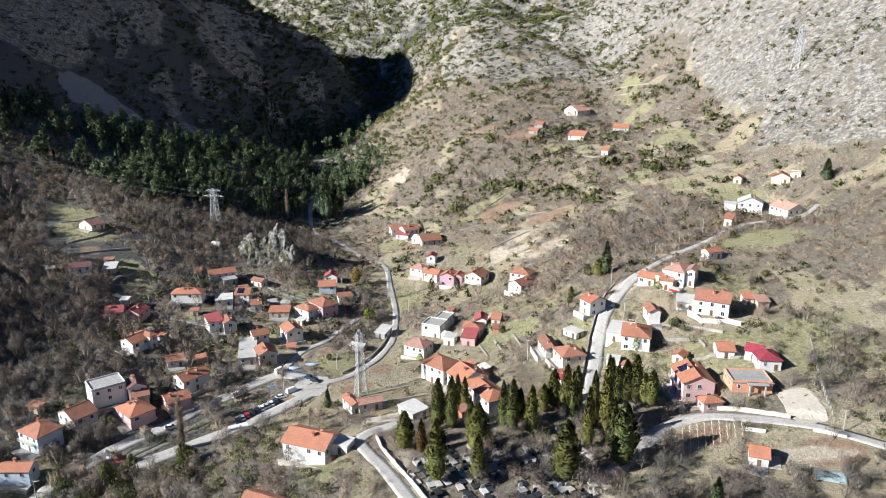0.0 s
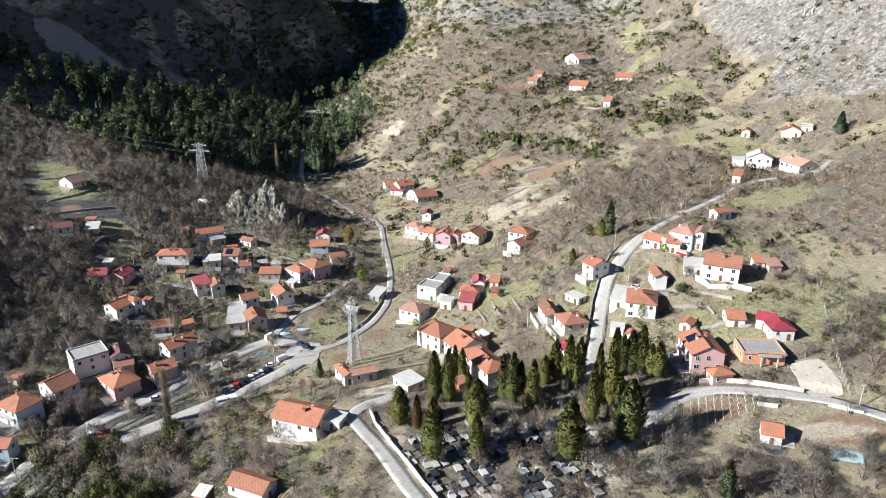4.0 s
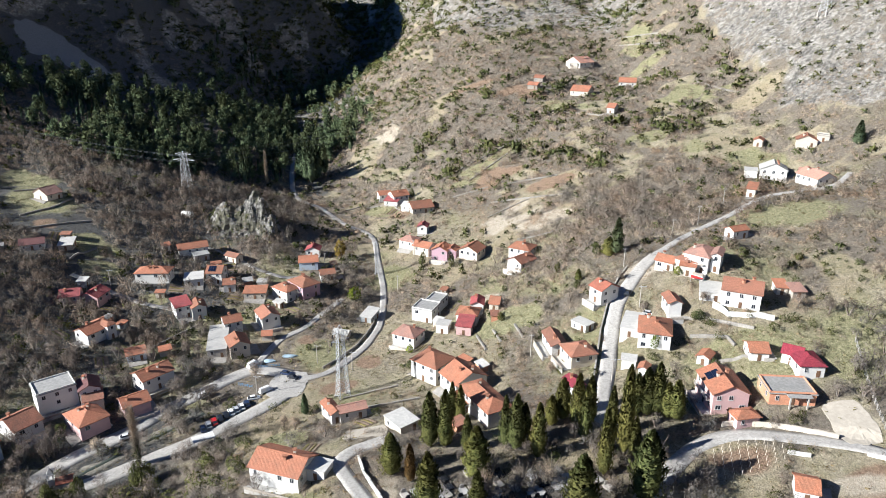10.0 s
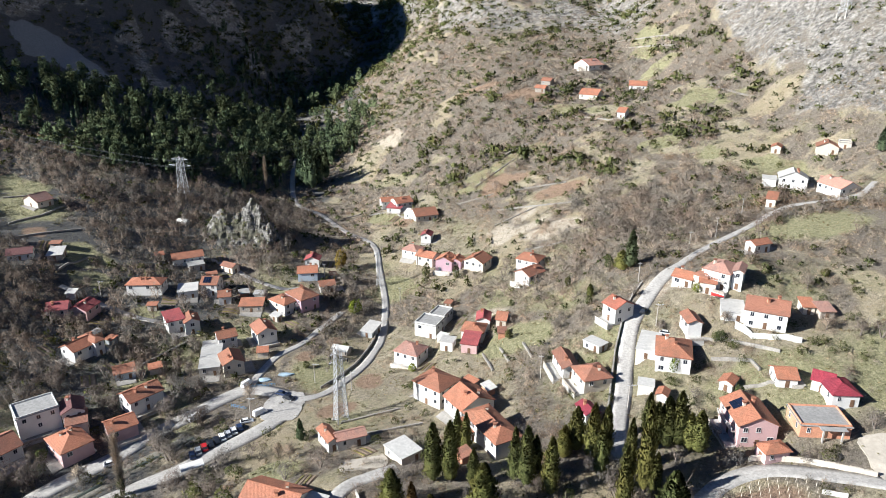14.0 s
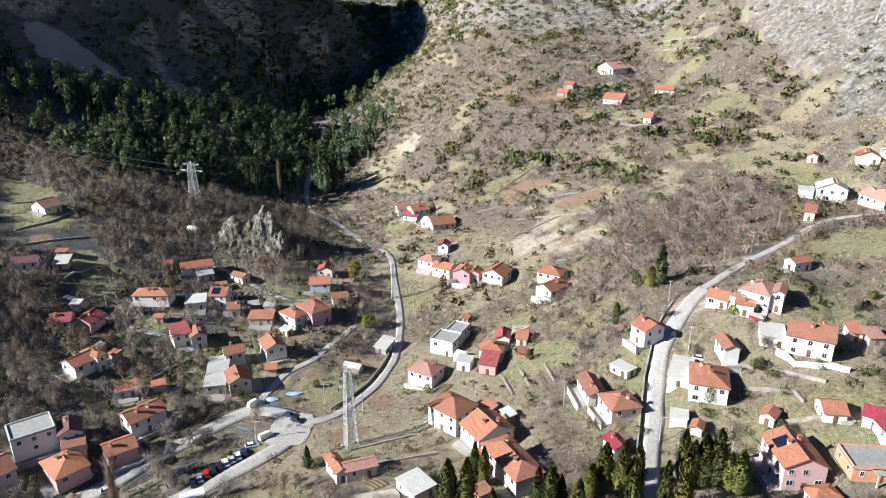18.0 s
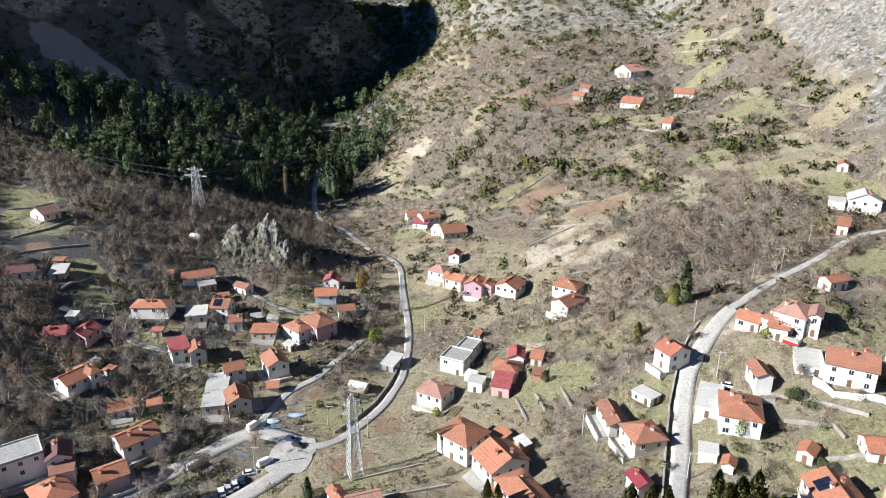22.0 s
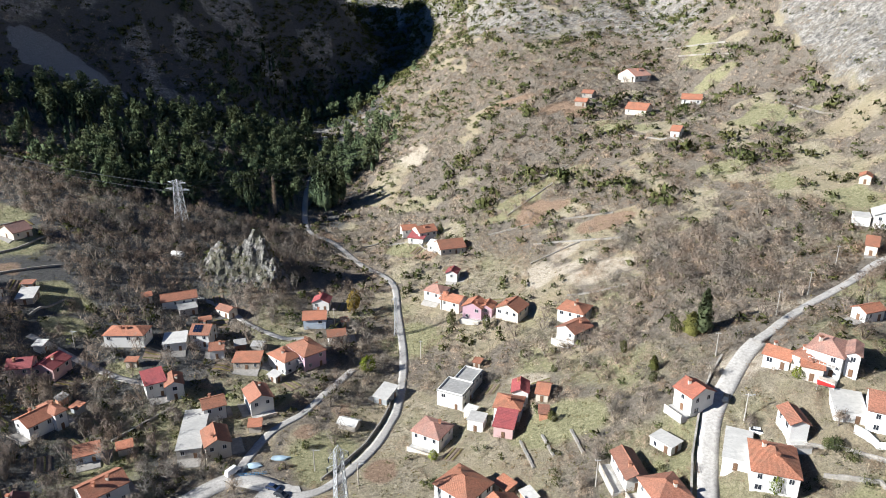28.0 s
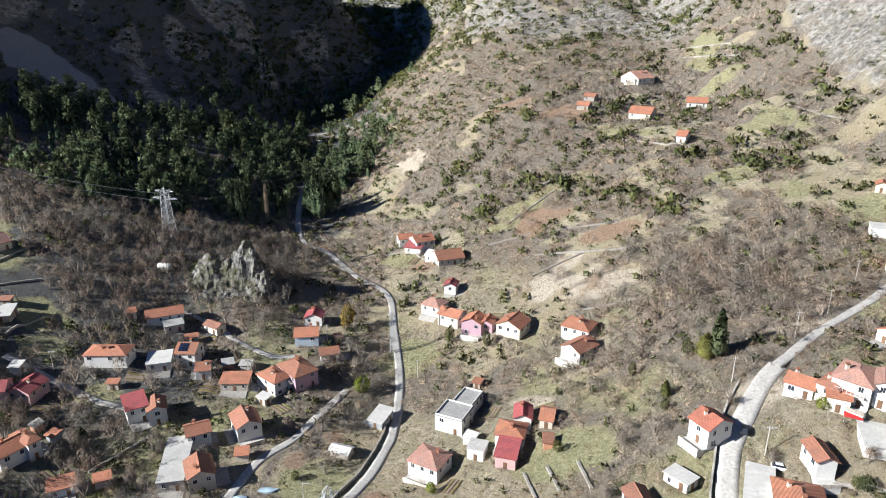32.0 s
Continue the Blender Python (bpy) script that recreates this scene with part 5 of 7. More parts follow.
CLEAR = ((-58, 247, 12, 13), (106, 183, 7, 9), (3, 163, 16, 18), (28, 162, 18, 12), (75, 175, 11, 6), (-9, 203, 6, 5), (-66, 221, 8, 9), (96, 203, 14, 12), (-22, 250, 10, 16), (-22, 345, 7, 14), (-120, 309, 8, 5), (28, 266, 11, 9), (-188, 350, 15, 12), (-163, 331, 8, 7), (-204, 384, 13, 9), (-150, 327, 8, 5), (-222, 395, 10, 8), (-97, 383, 17, 8), (146, 291, 24, 9), (150, 461, 13, 5), (142, 527, 11, 5), (38, 428, 12, 6), (60, 402, 10, 5), (26, 548, 11, 5), (-186, 352, 22, 14), (-205, 372, 20, 12), (-170, 345, 12, 10))
FP = np.array(FOOTPRINTS)


def free(x, y, margin=1.2):
    """Where plants may stand: off the roads, the houses and the open yards."""
    gap, _ = near_road(x, y)
    ok = (gap > margin * 0.8) & (scree(x, y) < 0.3)
    for hx, hy, turn, w, d in FP:
        c, s = math.cos(radians(turn)), math.sin(radians(turn))
        u, v = (x - hx) * c + (y - hy) * s, (y - hy) * c - (x - hx) * s
        ok &= ~((np.abs(u) < w / 2 + margin) & (np.abs(v) < d / 2 + margin))
    return ok


def field(n, x0, x1, y0, y1, seed):
    r = np.random.RandomState(seed)
    y = y0 + (y1 - y0) * r.rand(n)
    x = x0 + (x1 - x0) * r.rand(n)
    k = np.abs(x) < 0.68 * y + 45
    return x[k], y[k], r


def plant(x, y, r, rad, tall, seed):
    q = np.random.RandomState(seed)
    n = len(x)
    s = q.uniform(0.5, 1.5, n)
    return np.column_stack([x, y, ground(x, y) - 0.1, rad * s * q.uniform(0.85, 1.2, n), tall * s, q.rand(n) * 6.28])


def village(x, y):
    """1 among the houses and gardens, 0 on the open slopes."""
    return np.clip(np.maximum.reduce([bell(x, y, -85, 300, 55, 80), bell(x, y, -5, 260, 40, 60), bell(x, y, 85, 225, 45, 45), bell(x, y, -100, 225, 40, 35), bell(x, y, 0, 370, 40, 45)]) * 1.5, 0, 1)


BUSHES = [[twig_bush(n, s, 1.0, w, length=k) for s in (1, 2, 3, 4, 5)] for n, w, k in ((110, 0.017, 0.34), (72, 0.024, 0.36), (32, 0.042, 0.44), (130, 0.014, 0.33))]
BARE = [[twig_bush(n, s, 1.5, w, True, k) for s in (11, 12, 13, 14)] for n, w, k in ((280, 0.014, 0.34), (120, 0.023, 0.36))]
CLUMPS = [leaf_bush(20, s, 1.15, 0.4) for s in (21, 22, 23)]
TUFTS = [leaf_bush(9, s, 0.5, 0.34) for s in (31, 32)]


def open_ground(x, y):
    k = np.ones(x.shape, bool)
    for cx, cy, rx, ry in CLEAR:
        k &= ((x - cx) / rx) ** 2 + ((y - cy) / ry) ** 2 > 1
    return k


def hedge(x, y):
    """Overgrown strips along the old terraces."""
    return np.abs(((y + 0.55 * x) / 27 + 1.3 * fuzz(x, y, 60, 58, 2)) % 1 - 0.5) < 0.15


HEDGES = [np.array(h, float).reshape(-1, 2) for h in ((7, 526, 44, 569), (22, 465, 59, 442, 76, 422, 94, 401), (103, 441, 129, 442, 152, 432), (60, 500, 78, 513, 100, 522), (178, 555, 181, 485, 176, 440),
                                                     (2, 446, 30, 460, 58, 472, 84, 474), (118, 482, 138, 500, 150, 492), (30, 512, 62, 545), (150, 545, 170, 528), (90, 560, 125, 572), (-18, 480, 4, 500), (122, 428, 150, 415))]


def old_hedge(x, y):
    """1 on the thick hedges between the terraces, falling to 0 a few metres off."""
    out = np.zeros(x.shape)
    xx, yy = x + 4 * fuzz(x, y, 18, 91, 3), y + 4 * fuzz(x, y, 18, 95, 3)
    for h in HEDGES:
        for (ax, ay), (bx, by) in zip(h[:-1], h[1:]):
            dx, dy = bx - ax, by - ay
            t = np.clip(((xx - ax) * dx + (yy - ay) * dy) / (dx * dx + dy * dy), 0, 1)
            out = np.maximum(out, np.clip(1.6 - np.hypot(xx - ax - t * dx, yy - ay - t * dy) / 5, 0, 1))
    return out


def scrub(x, y):
    """How thick the bare scrub grows."""
    g, so, pa, ro = cover(x, y)
    return 0.62 + 0.34 * (x > -20) * (y < 300) + 0.36 * np.clip((y - 270) / 60, 0, 1) + 1.8 * fuzz(x, y, 17, 41, 3) + 1.4 * fuzz(x, y, 55, 42, 2) * (x > -60) + np.where(hedge(x, y), 0.45, -0.12) * (x > -40) * (y > 300) + 0.5 * (x < -60 - 0.1 * (y - 250)) - 0.75 * np.clip(g * 1.4 - 0.4, 0, 1) - 0.9 * so - 0.9 * pa + 0.6 * bell(x, y, -48, 166, 34, 22) + 0.5 * bell(x, y, 95, 150, 50, 12) - 0.35 * bell(x, y, -90, 178, 34, 26) - 0.9 * ro * (x > 150) - 0.25 * ro + 0.6 * old_hedge(x, y) - 1.6 * (x < -90) * (y > 520) + 0.12 * village(x, y) + 0.7 * bell(x, y, 30, 306, 44, 44) + 0.35 * bell(x, y, 0, 225, 34, 40) + 0.45 * bell(x, y, 36, 232, 16, 36) + 0.35 * bell(x, y, 95, 330, 45, 55) + 0.35 * bell(x, y, -20, 510, 45, 90)


brush = np.clip(scrub(gx, gy), 0, 1) * (1 - 0.6 * village(gx, gy) * (gx > -45)) * np.clip((gy - 130) / 20, 0, 1)
land.attributes.new("brush", "FLOAT", "POINT").data.foreach_set("value", brush.ravel().astype(np.float32))

# bare scrub over all the slopes
x, y, r = field(66000, -380, 360, 138, 820, 5)
g, so, pa, ro = cover(x, y)
den = scrub(x, y)
k = (r.rand(len(x)) < den) & free(x, y, 0.35) & open_ground(x, y)
x, y = x[k], y[k]
red = fuzz(x, y, 45, 43, 2) + 0.25 * r.randn(len(x)) > 0.16 + 2 * (x < -60)
small = (1 - 0.35 * village(x, y)) * (1 - 0.45 * cover(x, y)[3] * (x > 0))
for name, label, material, pick, seed in (("bare_scrub", "dense leafless grey-brown scrub on the slopes", TWIGS, ~red, 6), ("russet_scrub", "leafless russet-brown scrub in drifts", RUSSET, red, 7)):
    for lod, (y0, y1) in enumerate(((215, 300), (300, 450), (450, 2000), (0, 215))):
        k = pick & (y >= y0) & (y < y1)
        a = plant(x[k], y[k], r, 2.8 if lod in (1, 2) else 2.1, 2.7, seed + 10 * lod)
        a[:, 3:5] *= small[k][:, None]
        scatter(name, label, "scrub", BUSHES[lod], a, material)

# bare woodland: the left bank, the hollow right of the centre, the foreground, the cemetery
x, y, r = field(19000, -300, 260, 135, 560, 15)
den = 1.25 * (x < -75) * (y < 440) * np.clip((fuzz(x, y, 34, 44, 2) + 0.75), 0, 1) + 0.95 * bell(x, y, 92, 325, 36, 40) + 0.8 * bell(x, y, 80, 352, 30, 26) + 0.9 * bell(x, y, 95, 148, 50, 12) + 0.9 * bell(x, y, 128, 190, 13, 40) + 0.8 * bell(x, y, 90, 147, 50, 8)
den = den + 0.5 * bell(x, y, -60, 175, 26, 26) + 0.55 * bell(x, y, 30, 176, 34, 12) + 0.75 * bell(x, y, 24, 160, 28, 12) + 0.5 * bell(x, y, -50, 162, 24, 14) + 0.9 * bell(x, y, 60, 168, 10, 12) + 1.1 * bell(x, y, -42, 318, 9, 44) + 0.75 * bell(x, y, 34, 306, 26, 26) + 0.18 * (fuzz(x, y, 30, 49, 2) > 0.1) * (x > -40) - (0.62 - 0.2 * (x < -40)) * village(x, y) * (y > 215) * (x > -150) - cover(x, y)[3] - cover(x, y)[2]
den = den - 0.8 * cover(x, y)[0] * (x < -150) + 0.26 * village(x, y)
k = (r.rand(len(x)) < den * 0.7) & free(x, y, 1.4)
for cx, cy, rx, ry in CLEAR[:2] + CLEAR[4:]:
    k &= ((x - cx) / rx) ** 2 + ((y - cy) / ry) ** 2 > 1
x, y = x[k], y[k]
for lod in (0, 1):
    k = (y < 270) == (lod == 0)
    a = plant(x[k], y[k], r, 2.5, 3.3, 16 + lod)
    a[:, 4] *= np.where(x[k] < -75, 1.3, 1.0)
    scatter("bare_woodland", "leafless grey deciduous trees in dense stands", "woodland", BARE[lod], a, BARKTWIG)

# evergreen bushes
x, y, r = field(22000, -330, 330, 140, 900, 25)
g, so, pa, ro = cover(x, y)
den = 0.24 + 0.06 * (y > 330) + 0.7 * old_hedge(x, y) + 0.75 * fuzz(x, y, 30, 45, 3) - 0.4 * np.clip(g - 0.3, 0, 1) - 0.6 * so - 0.6 * pa - 0.12 * ro - 0.1 * village(x, y) + 0.5 * bell(x, y, -90, 178, 34, 26) + 0.4 * bell(x, y, -45, 162, 24, 18) + 0.35 * bell(x, y, 60, 470, 60, 40) + 0.8 * bell(x, y, -108, 262, 50, 60) + 0.35 * bell(x, y, -80, 320, 40, 50) + 0.6 * bell(x, y, -140, 300, 30, 50) + 0.25 * bell(x, y, 60, 240, 60, 50) + 0.5 * bell(x, y, -42, 318, 8, 42) + 0.4 * bell(x, y, -28, 530, 30, 90)
k = (r.rand(len(x)) < den) & free(x, y)
for cx, cy, rx, ry in CLEAR:
    k &= ((x - cx) / rx) ** 2 + ((y - cy) / ry) ** 2 > 1
x, y = x[k], y[k]
a = plant(x, y, r, 1.45, 1.6, 26)
a[:, 3:5] *= (1 + 0.3 * (y > 330) + 0.9 * old_hedge(x, y) + 0.9 * np.clip((y - 520) / 200, 0, 1) + 1.5 * bell(x, y, -90, 178, 34, 26))[:, None]
FINE = [leaf_bush(200, s, 1.25, 0.13) for s in (24, 25, 26)]
scatter("evergreen_scrub", "dark evergreen bushes scattered over the slopes", "bushes", CLUMPS, a[y > 250], EVERGREEN)
scatter("evergreen_scrub", "dark evergreen bushes among the houses and along the roads", "bushes", FINE, a[y <= 250], EVERGREEN)

# dry grass and weeds
x, y, r = field(42000, -280, 280, 138, 470, 35)
g, so, pa, ro = cover(x, y)
k = (r.rand(len(x)) < 0.8 - 0.5 * so - 0.6 * pa - 0.5 * ro) & free(x, y, 0.4)
x, y = x[k], y[k]
k = fuzz(x, y, 16, 37, 3) + 0.4 * r.randn(len(x)) > 0.05
scatter("dry_grass", "tufts of dry winter grass", "grass", TUFTS, plant(x[k], y[k], r, 0.8, 0.6, 36), DRYGRASS)
scatter("weeds", "low olive-brown weeds and brambles", "weeds", TUFTS, plant(x[~k], y[~k], r, 0.9, 0.75, 38), WEEDS)

# woods up the gorge and on the left bank
PINES = []
for s in (51, 52, 53):
    q = np.random.RandomState(s)
    crowns = []
    for kk in range(6):
        v, t, _ = leaf_bush(40, s * 10 + kk, 0.8, 0.34)
        hgt = 0.32 + 0.11 * kk
        wide = 0.75 - 0.07 * kk
        ang = q.rand() * 6.28
        crowns.append((v * np.array([wide * 1.15, wide * 1.15, 0.26]) + np.array([math.cos(ang) * 0.32 * (1 - kk / 6), math.sin(ang) * 0.32 * (1 - kk / 6), hgt]), t))
    tv = np.array([(0.05, 0, 0), (-0.03, 0.04, 0), (-0.03, -0.04, 0), (0, 0, 0.85)])
    tt = np.array([(0, 1, 3), (1, 2, 3), (2, 0, 3)])
    vs, ts, off = [tv], [tt], 4
    for v, t in crowns:
        vs.append(v)
        ts.append(t + off)
        off += len(v)
    PINES.append(outward(np.vstack(vs) * np.array([1, 1, 2.0]), np.vstack(ts), np.array([0, 0, 0.9]), 0.3, 0.3, s))
    PINES[-1][0][:, 2] *= 0.5
SLIM = [spindle(60, s, 0.4) for s in (61, 62)]
x, y, r = field(17000, -340, 40, 420, 820, 55)
low = np.interp(x, (-340, -277, -238, -193, -157, -119, -97, -82, -60), (470, 453, 438, 424, 436, 450, 462, 490, 530))
top = np.interp(x, (-340, -310, -277, -232, -178, -130, -106, -84, -44), (500, 522, 530, 566, 590, 610, 600, 580, 560))
den = 0.36 * (y > low) * (y < top) * np.clip(0.75 + fuzz(x, y, 40, 46, 2), 0.1, 1) * (x < -60) + 0.2 * bell(x, y, -106, 740, 14, 40) + 0.22 * bell(x, y, -70, 592, 16, 36) + 0.12 * bell(x, y, -150, 680, 50, 60)
k = (r.rand(len(x)) < den) & free(x, y, 2)
x, y = x[k], y[k]
slim = fuzz(x, y, 50, 47, 2) + 0.5 * r.rand(len(x)) + 0.5 * bell(x, y, -106, 740, 14, 40) > 0.62
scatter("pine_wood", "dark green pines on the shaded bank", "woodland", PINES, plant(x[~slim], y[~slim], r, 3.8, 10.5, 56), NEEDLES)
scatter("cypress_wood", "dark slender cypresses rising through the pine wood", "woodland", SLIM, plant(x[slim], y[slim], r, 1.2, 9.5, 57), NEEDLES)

# dark bushes clinging to the rock and the far slopes
x, y, r = field(24000, -460, 460, 330, 1250, 65)
g, so, pa, ro = cover(x, y)
den = np.where(ro > 0.4, 0.55 + 0.7 * fuzz(x, y, 40, 48, 3), 0.25 * (y > 560)) + 0.45 * bell(x, y, -10, 760, 70, 90) + 0.35 * (x < -90) * (y > 540) + 0.5 * (y > 880)
k = (r.rand(len(x)) < den) & (pa < 0.3) & (scree(x, y) < 0.3)
x, y = x[k], y[k]
a = plant(x, y, r, 1.05, 1.0, 66)
a[:, 3:5] *= (1.35 + 1.3 * np.clip((y - 480) / 300, 0, 1) + 2.2 * np.clip((y - 800) / 150, 0, 1))[:, None]
scatter("crag_bushes", "dark evergreen bushes clinging to the limestone", "bushes", CLUMPS, a, EVERGREEN)

# brown scrub between the bare stones of the mountain
x, y, r = field(14000, 140, 360, 320, 720, 67)
k = (cover(x, y)[3] > 0.3) & (r.rand(len(x)) < 0.55 + 1.6 * fuzz(x, y, 30, 68, 3))
x, y = x[k], y[k]
scatter("rock_scrub", "low brown scrub between the pale stones of the mountain", "scrub", BUSHES[2], plant(x, y, r, 1.2, 1.1, 69), RUSSET)

# trees that stand alone: trunk and crown, built once and set out
def crown(foliage, material):
    v, t, soft = foliage
    return mesh_arrays("crown", v, t, material, soft)


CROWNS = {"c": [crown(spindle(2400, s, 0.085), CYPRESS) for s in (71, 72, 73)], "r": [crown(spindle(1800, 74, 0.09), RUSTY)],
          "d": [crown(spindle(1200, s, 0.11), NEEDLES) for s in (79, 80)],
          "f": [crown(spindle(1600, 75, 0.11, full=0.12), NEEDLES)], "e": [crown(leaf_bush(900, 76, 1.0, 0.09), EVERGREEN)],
          "g": [crown(leaf_bush(900, 77, 1.0, 0.09), FRESH)], "y": [crown(leaf_bush(900, 78, 1.0, 0.09), YELLOWED)]}
TRUNK = mesh_from("trunk", *stick((0, 0, -0.1), (0, 0, 0.5), 0.13, 7, 0.07), BARK)
NAMES = {"c": ("cypress", "tall narrow dark green cypress"), "r": ("cypress", "half-dried brownish cypress at the cemetery"), "f": ("fir", "dark green conical fir tree"),
         "e": ("evergreen_tree", "rounded dark evergreen tree near houses"), "g": ("green_tree", "bright green leafy tree in the garden"), "y": ("golden_tree", "tree with faded yellow leaves by the stream")}


def tree(kind, x, y, tall, rad, number=[0]):
    number[0] += 1
    name, label = NAMES[kind]
    if kind == "c" and 140 < y < 215:
        label += " in the cemetery grove"
    root = thing(name, x, y, ground_at(x, y) - 0.1, label, "tree", "cemetery cypresses" if kind == "c" and 140 < y < 215 else "", turn=number[0] * 77)
    rad *= 1.25 if kind == "c" else 1.0
    root.scale = (rad, rad, tall)
    part("trunk", TRUNK, root, "")
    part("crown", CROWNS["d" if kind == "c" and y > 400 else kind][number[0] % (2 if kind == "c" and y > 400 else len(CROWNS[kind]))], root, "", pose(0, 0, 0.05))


for row in ((-11.1, 178.1, 11.5, 2.1), (-1.6, 189.7, 16.0, 2.0), (2.6, 189.0, 16.5, 1.8), (4.8, 204.7, 12.0, 1.2), (7.1, 203.8, 11.1, 1.3), (8.2, 186.0, 10.6, 1.2), (9.9, 174.5, 14.0, 2.5), (-1.7, 160.0, 17.2, 2.4), (9.2, 159.1, 13.3, 1.6), (18.2, 187.0, 14.6, 1.3), (20.9, 185.2, 15.6, 2.0), (23.3, 187.6, 11.7, 1.4), (25.9, 180.9, 15.3, 1.6), (31.6, 195.4, 9.0, 1.5), (35.0, 197.6, 12.5, 1.9), (38.2, 193.3, 15.6, 1.7),):
    tree("c", row[0], row[1], row[2], row[3] * 1.2)
for row in ((38.6, 185.3, 16.6, 1.4), (41.4, 193.2, 14.5, 1.5), (32.1, 158.0, 16.3, 2.9), (40.7, 172.8, 17.9, 1.5), (44.2, 182.2, 17.8, 1.4), (47.5, 180.2, 22.9, 1.6), (53.4, 198.8, 13.6, 1.4), (54.5, 195.5, 12.9, 1.5), (57.2, 196.0, 13.8, 2.1), (60.0, 195.5, 15.3, 1.9), (62.4, 193.9, 10.3, 1.7), (64.4, 192.9, 11.4, 1.9), (49.4, 178.3, 11.6, 1.2), (48.3, 164.1, 17.6, 3.0), (67.6, 286.6, 7.5, 2.1),):
    tree("c", row[0], row[1], row[2], row[3] * 1.2)
for row in ((54.0, 275.5, 4.9, 1.0), (-89.6, 487.3, 22.0, 2.1), (-85.6, 484.8, 25.5, 2.6), (-81.6, 481.3, 27.7, 2.5), (-79.0, 490.5, 22.2, 2.6), (-75.7, 498.8, 20.0, 2.2), (-99.9, 530.0, 17.1, 2.3), (-120.3, 457.1, 18.8, 1.4), (-117.6, 457.9, 21.4, 1.6), (-102.3, 470.5, 14.4, 1.2),):
    tree("c", row[0], row[1], row[2], row[3] * 1.2)
for row in ((-6.2, 174.6, 10.5, 1.7),):
    tree("r", *row)
for row in ((70.4, 285.5, 13.8, 3.0), (196.3, 350.6, 10.6, 3.2), (65.6, 143.0, 10.3, 2.2), (-123.2, 622.7, 21.5, 6.0), (-41.0, 221.4, 7.1, 1.5),):
    tree("f", *row)
for row in ((-36.7, 321.1, 6.5, 3.8), (67.8, 224.2, 5.3, 2.3), (82.5, 251.0, 3.4, 2.0), (-9.5, 263.5, 3.4, 1.8), (58.5, 209.5, 3.0, 1.6)):
    tree("g", *row)
for row in ((-47.7, 362.2, 10.2, 3.9),):
    tree("y", *row)
for row in ((64.1, 291.2, 6.1, 2.1), (-9.8, 418.8, 7.1, 1.8), (-6.4, 349.0, 7.8, 2.2), (7.6, 341.7, 6.7, 2.1), (-13.7, 434.8, 6.6, 1.5), (81.9, 211.7, 4.5, 1.9), (-117.4, 219.4, 4.0, 2.3),):
    tree("e", *row)
rnd = random.Random(17)
for k in range(34):
    ex, ey = rnd.uniform(-124, -74), rnd.uniform(156, 198)
    if ey > 200 + (ex + 74) * 0.18 or not clear_of(ex, ey, 2.5):
        continue
    tree("e", ex, ey, rnd.uniform(5.0, 9.0), rnd.uniform(2.0, 3.4))
for k in range(26):
    ex, ey = rnd.uniform(-60, 130), rnd.uniform(205, 330)
    if clear_of(ex, ey, 2.2):
        tree("e", ex, ey, rnd.uniform(2.5, 5.0), rnd.uniform(1.2, 2.2))

# ---- pylons, wires and poles ----
def tube(points, r, sides=4):
    """One rod bent through all the points."""
    v, f = [], []
    for k, p in enumerate(points):
        p = Vector(p)
        ahead = (Vector(points[min(k + 1, len(points) - 1)]) - Vector(points[max(k - 1, 0)])).to_track_quat("Z", "Y")
        v += [tuple(p + ahead @ Vector((r * math.cos(2 * math.pi * i / sides), r * math.sin(2 * math.pi * i / sides), 0))) for i in range(sides)]
        if k:
            f += [((k - 1) * sides + i, (k - 1) * sides + (i + 1) % sides, k * sides + (i + 1) % sides, k * sides + i) for i in range(sides)]
    return v, f


def lattice_mast(tall, foot, top, bays):
    """Legs and crossed braces of a lattice tower."""
    out = []

    def half(z):
        return foot + (top - foot) * (z / tall) ** 0.8

    for sx in (-1, 1):
        for sy in (-1, 1):
            out.append(tube([(sx * half(tall * k / bays), sy * half(tall * k / bays), tall * k / bays) for k in range(bays + 1)], 0.12))
    braces = []
    for k in range(bays):
        z1, z2 = tall * k / bays, tall * (k + 1) / bays
        a, b = half(z1), half(z2)
        for s in (-1, 1):
            for p, q in (((-a, s * a, z1), (b, s * b, z2)), ((a, s * a, z1), (-b, s * b, z2)), ((s * a, -a, z1), (s * b, b, z2)), ((s * a, a, z1), (s * b, -b, z2)), ((-b, s * b, z2), (b, s * b, z2)), ((s * b, -b, z2), (s * b, b, z2))):
                braces.append(stick(p, q, 0.07, 3))
    return out, braces


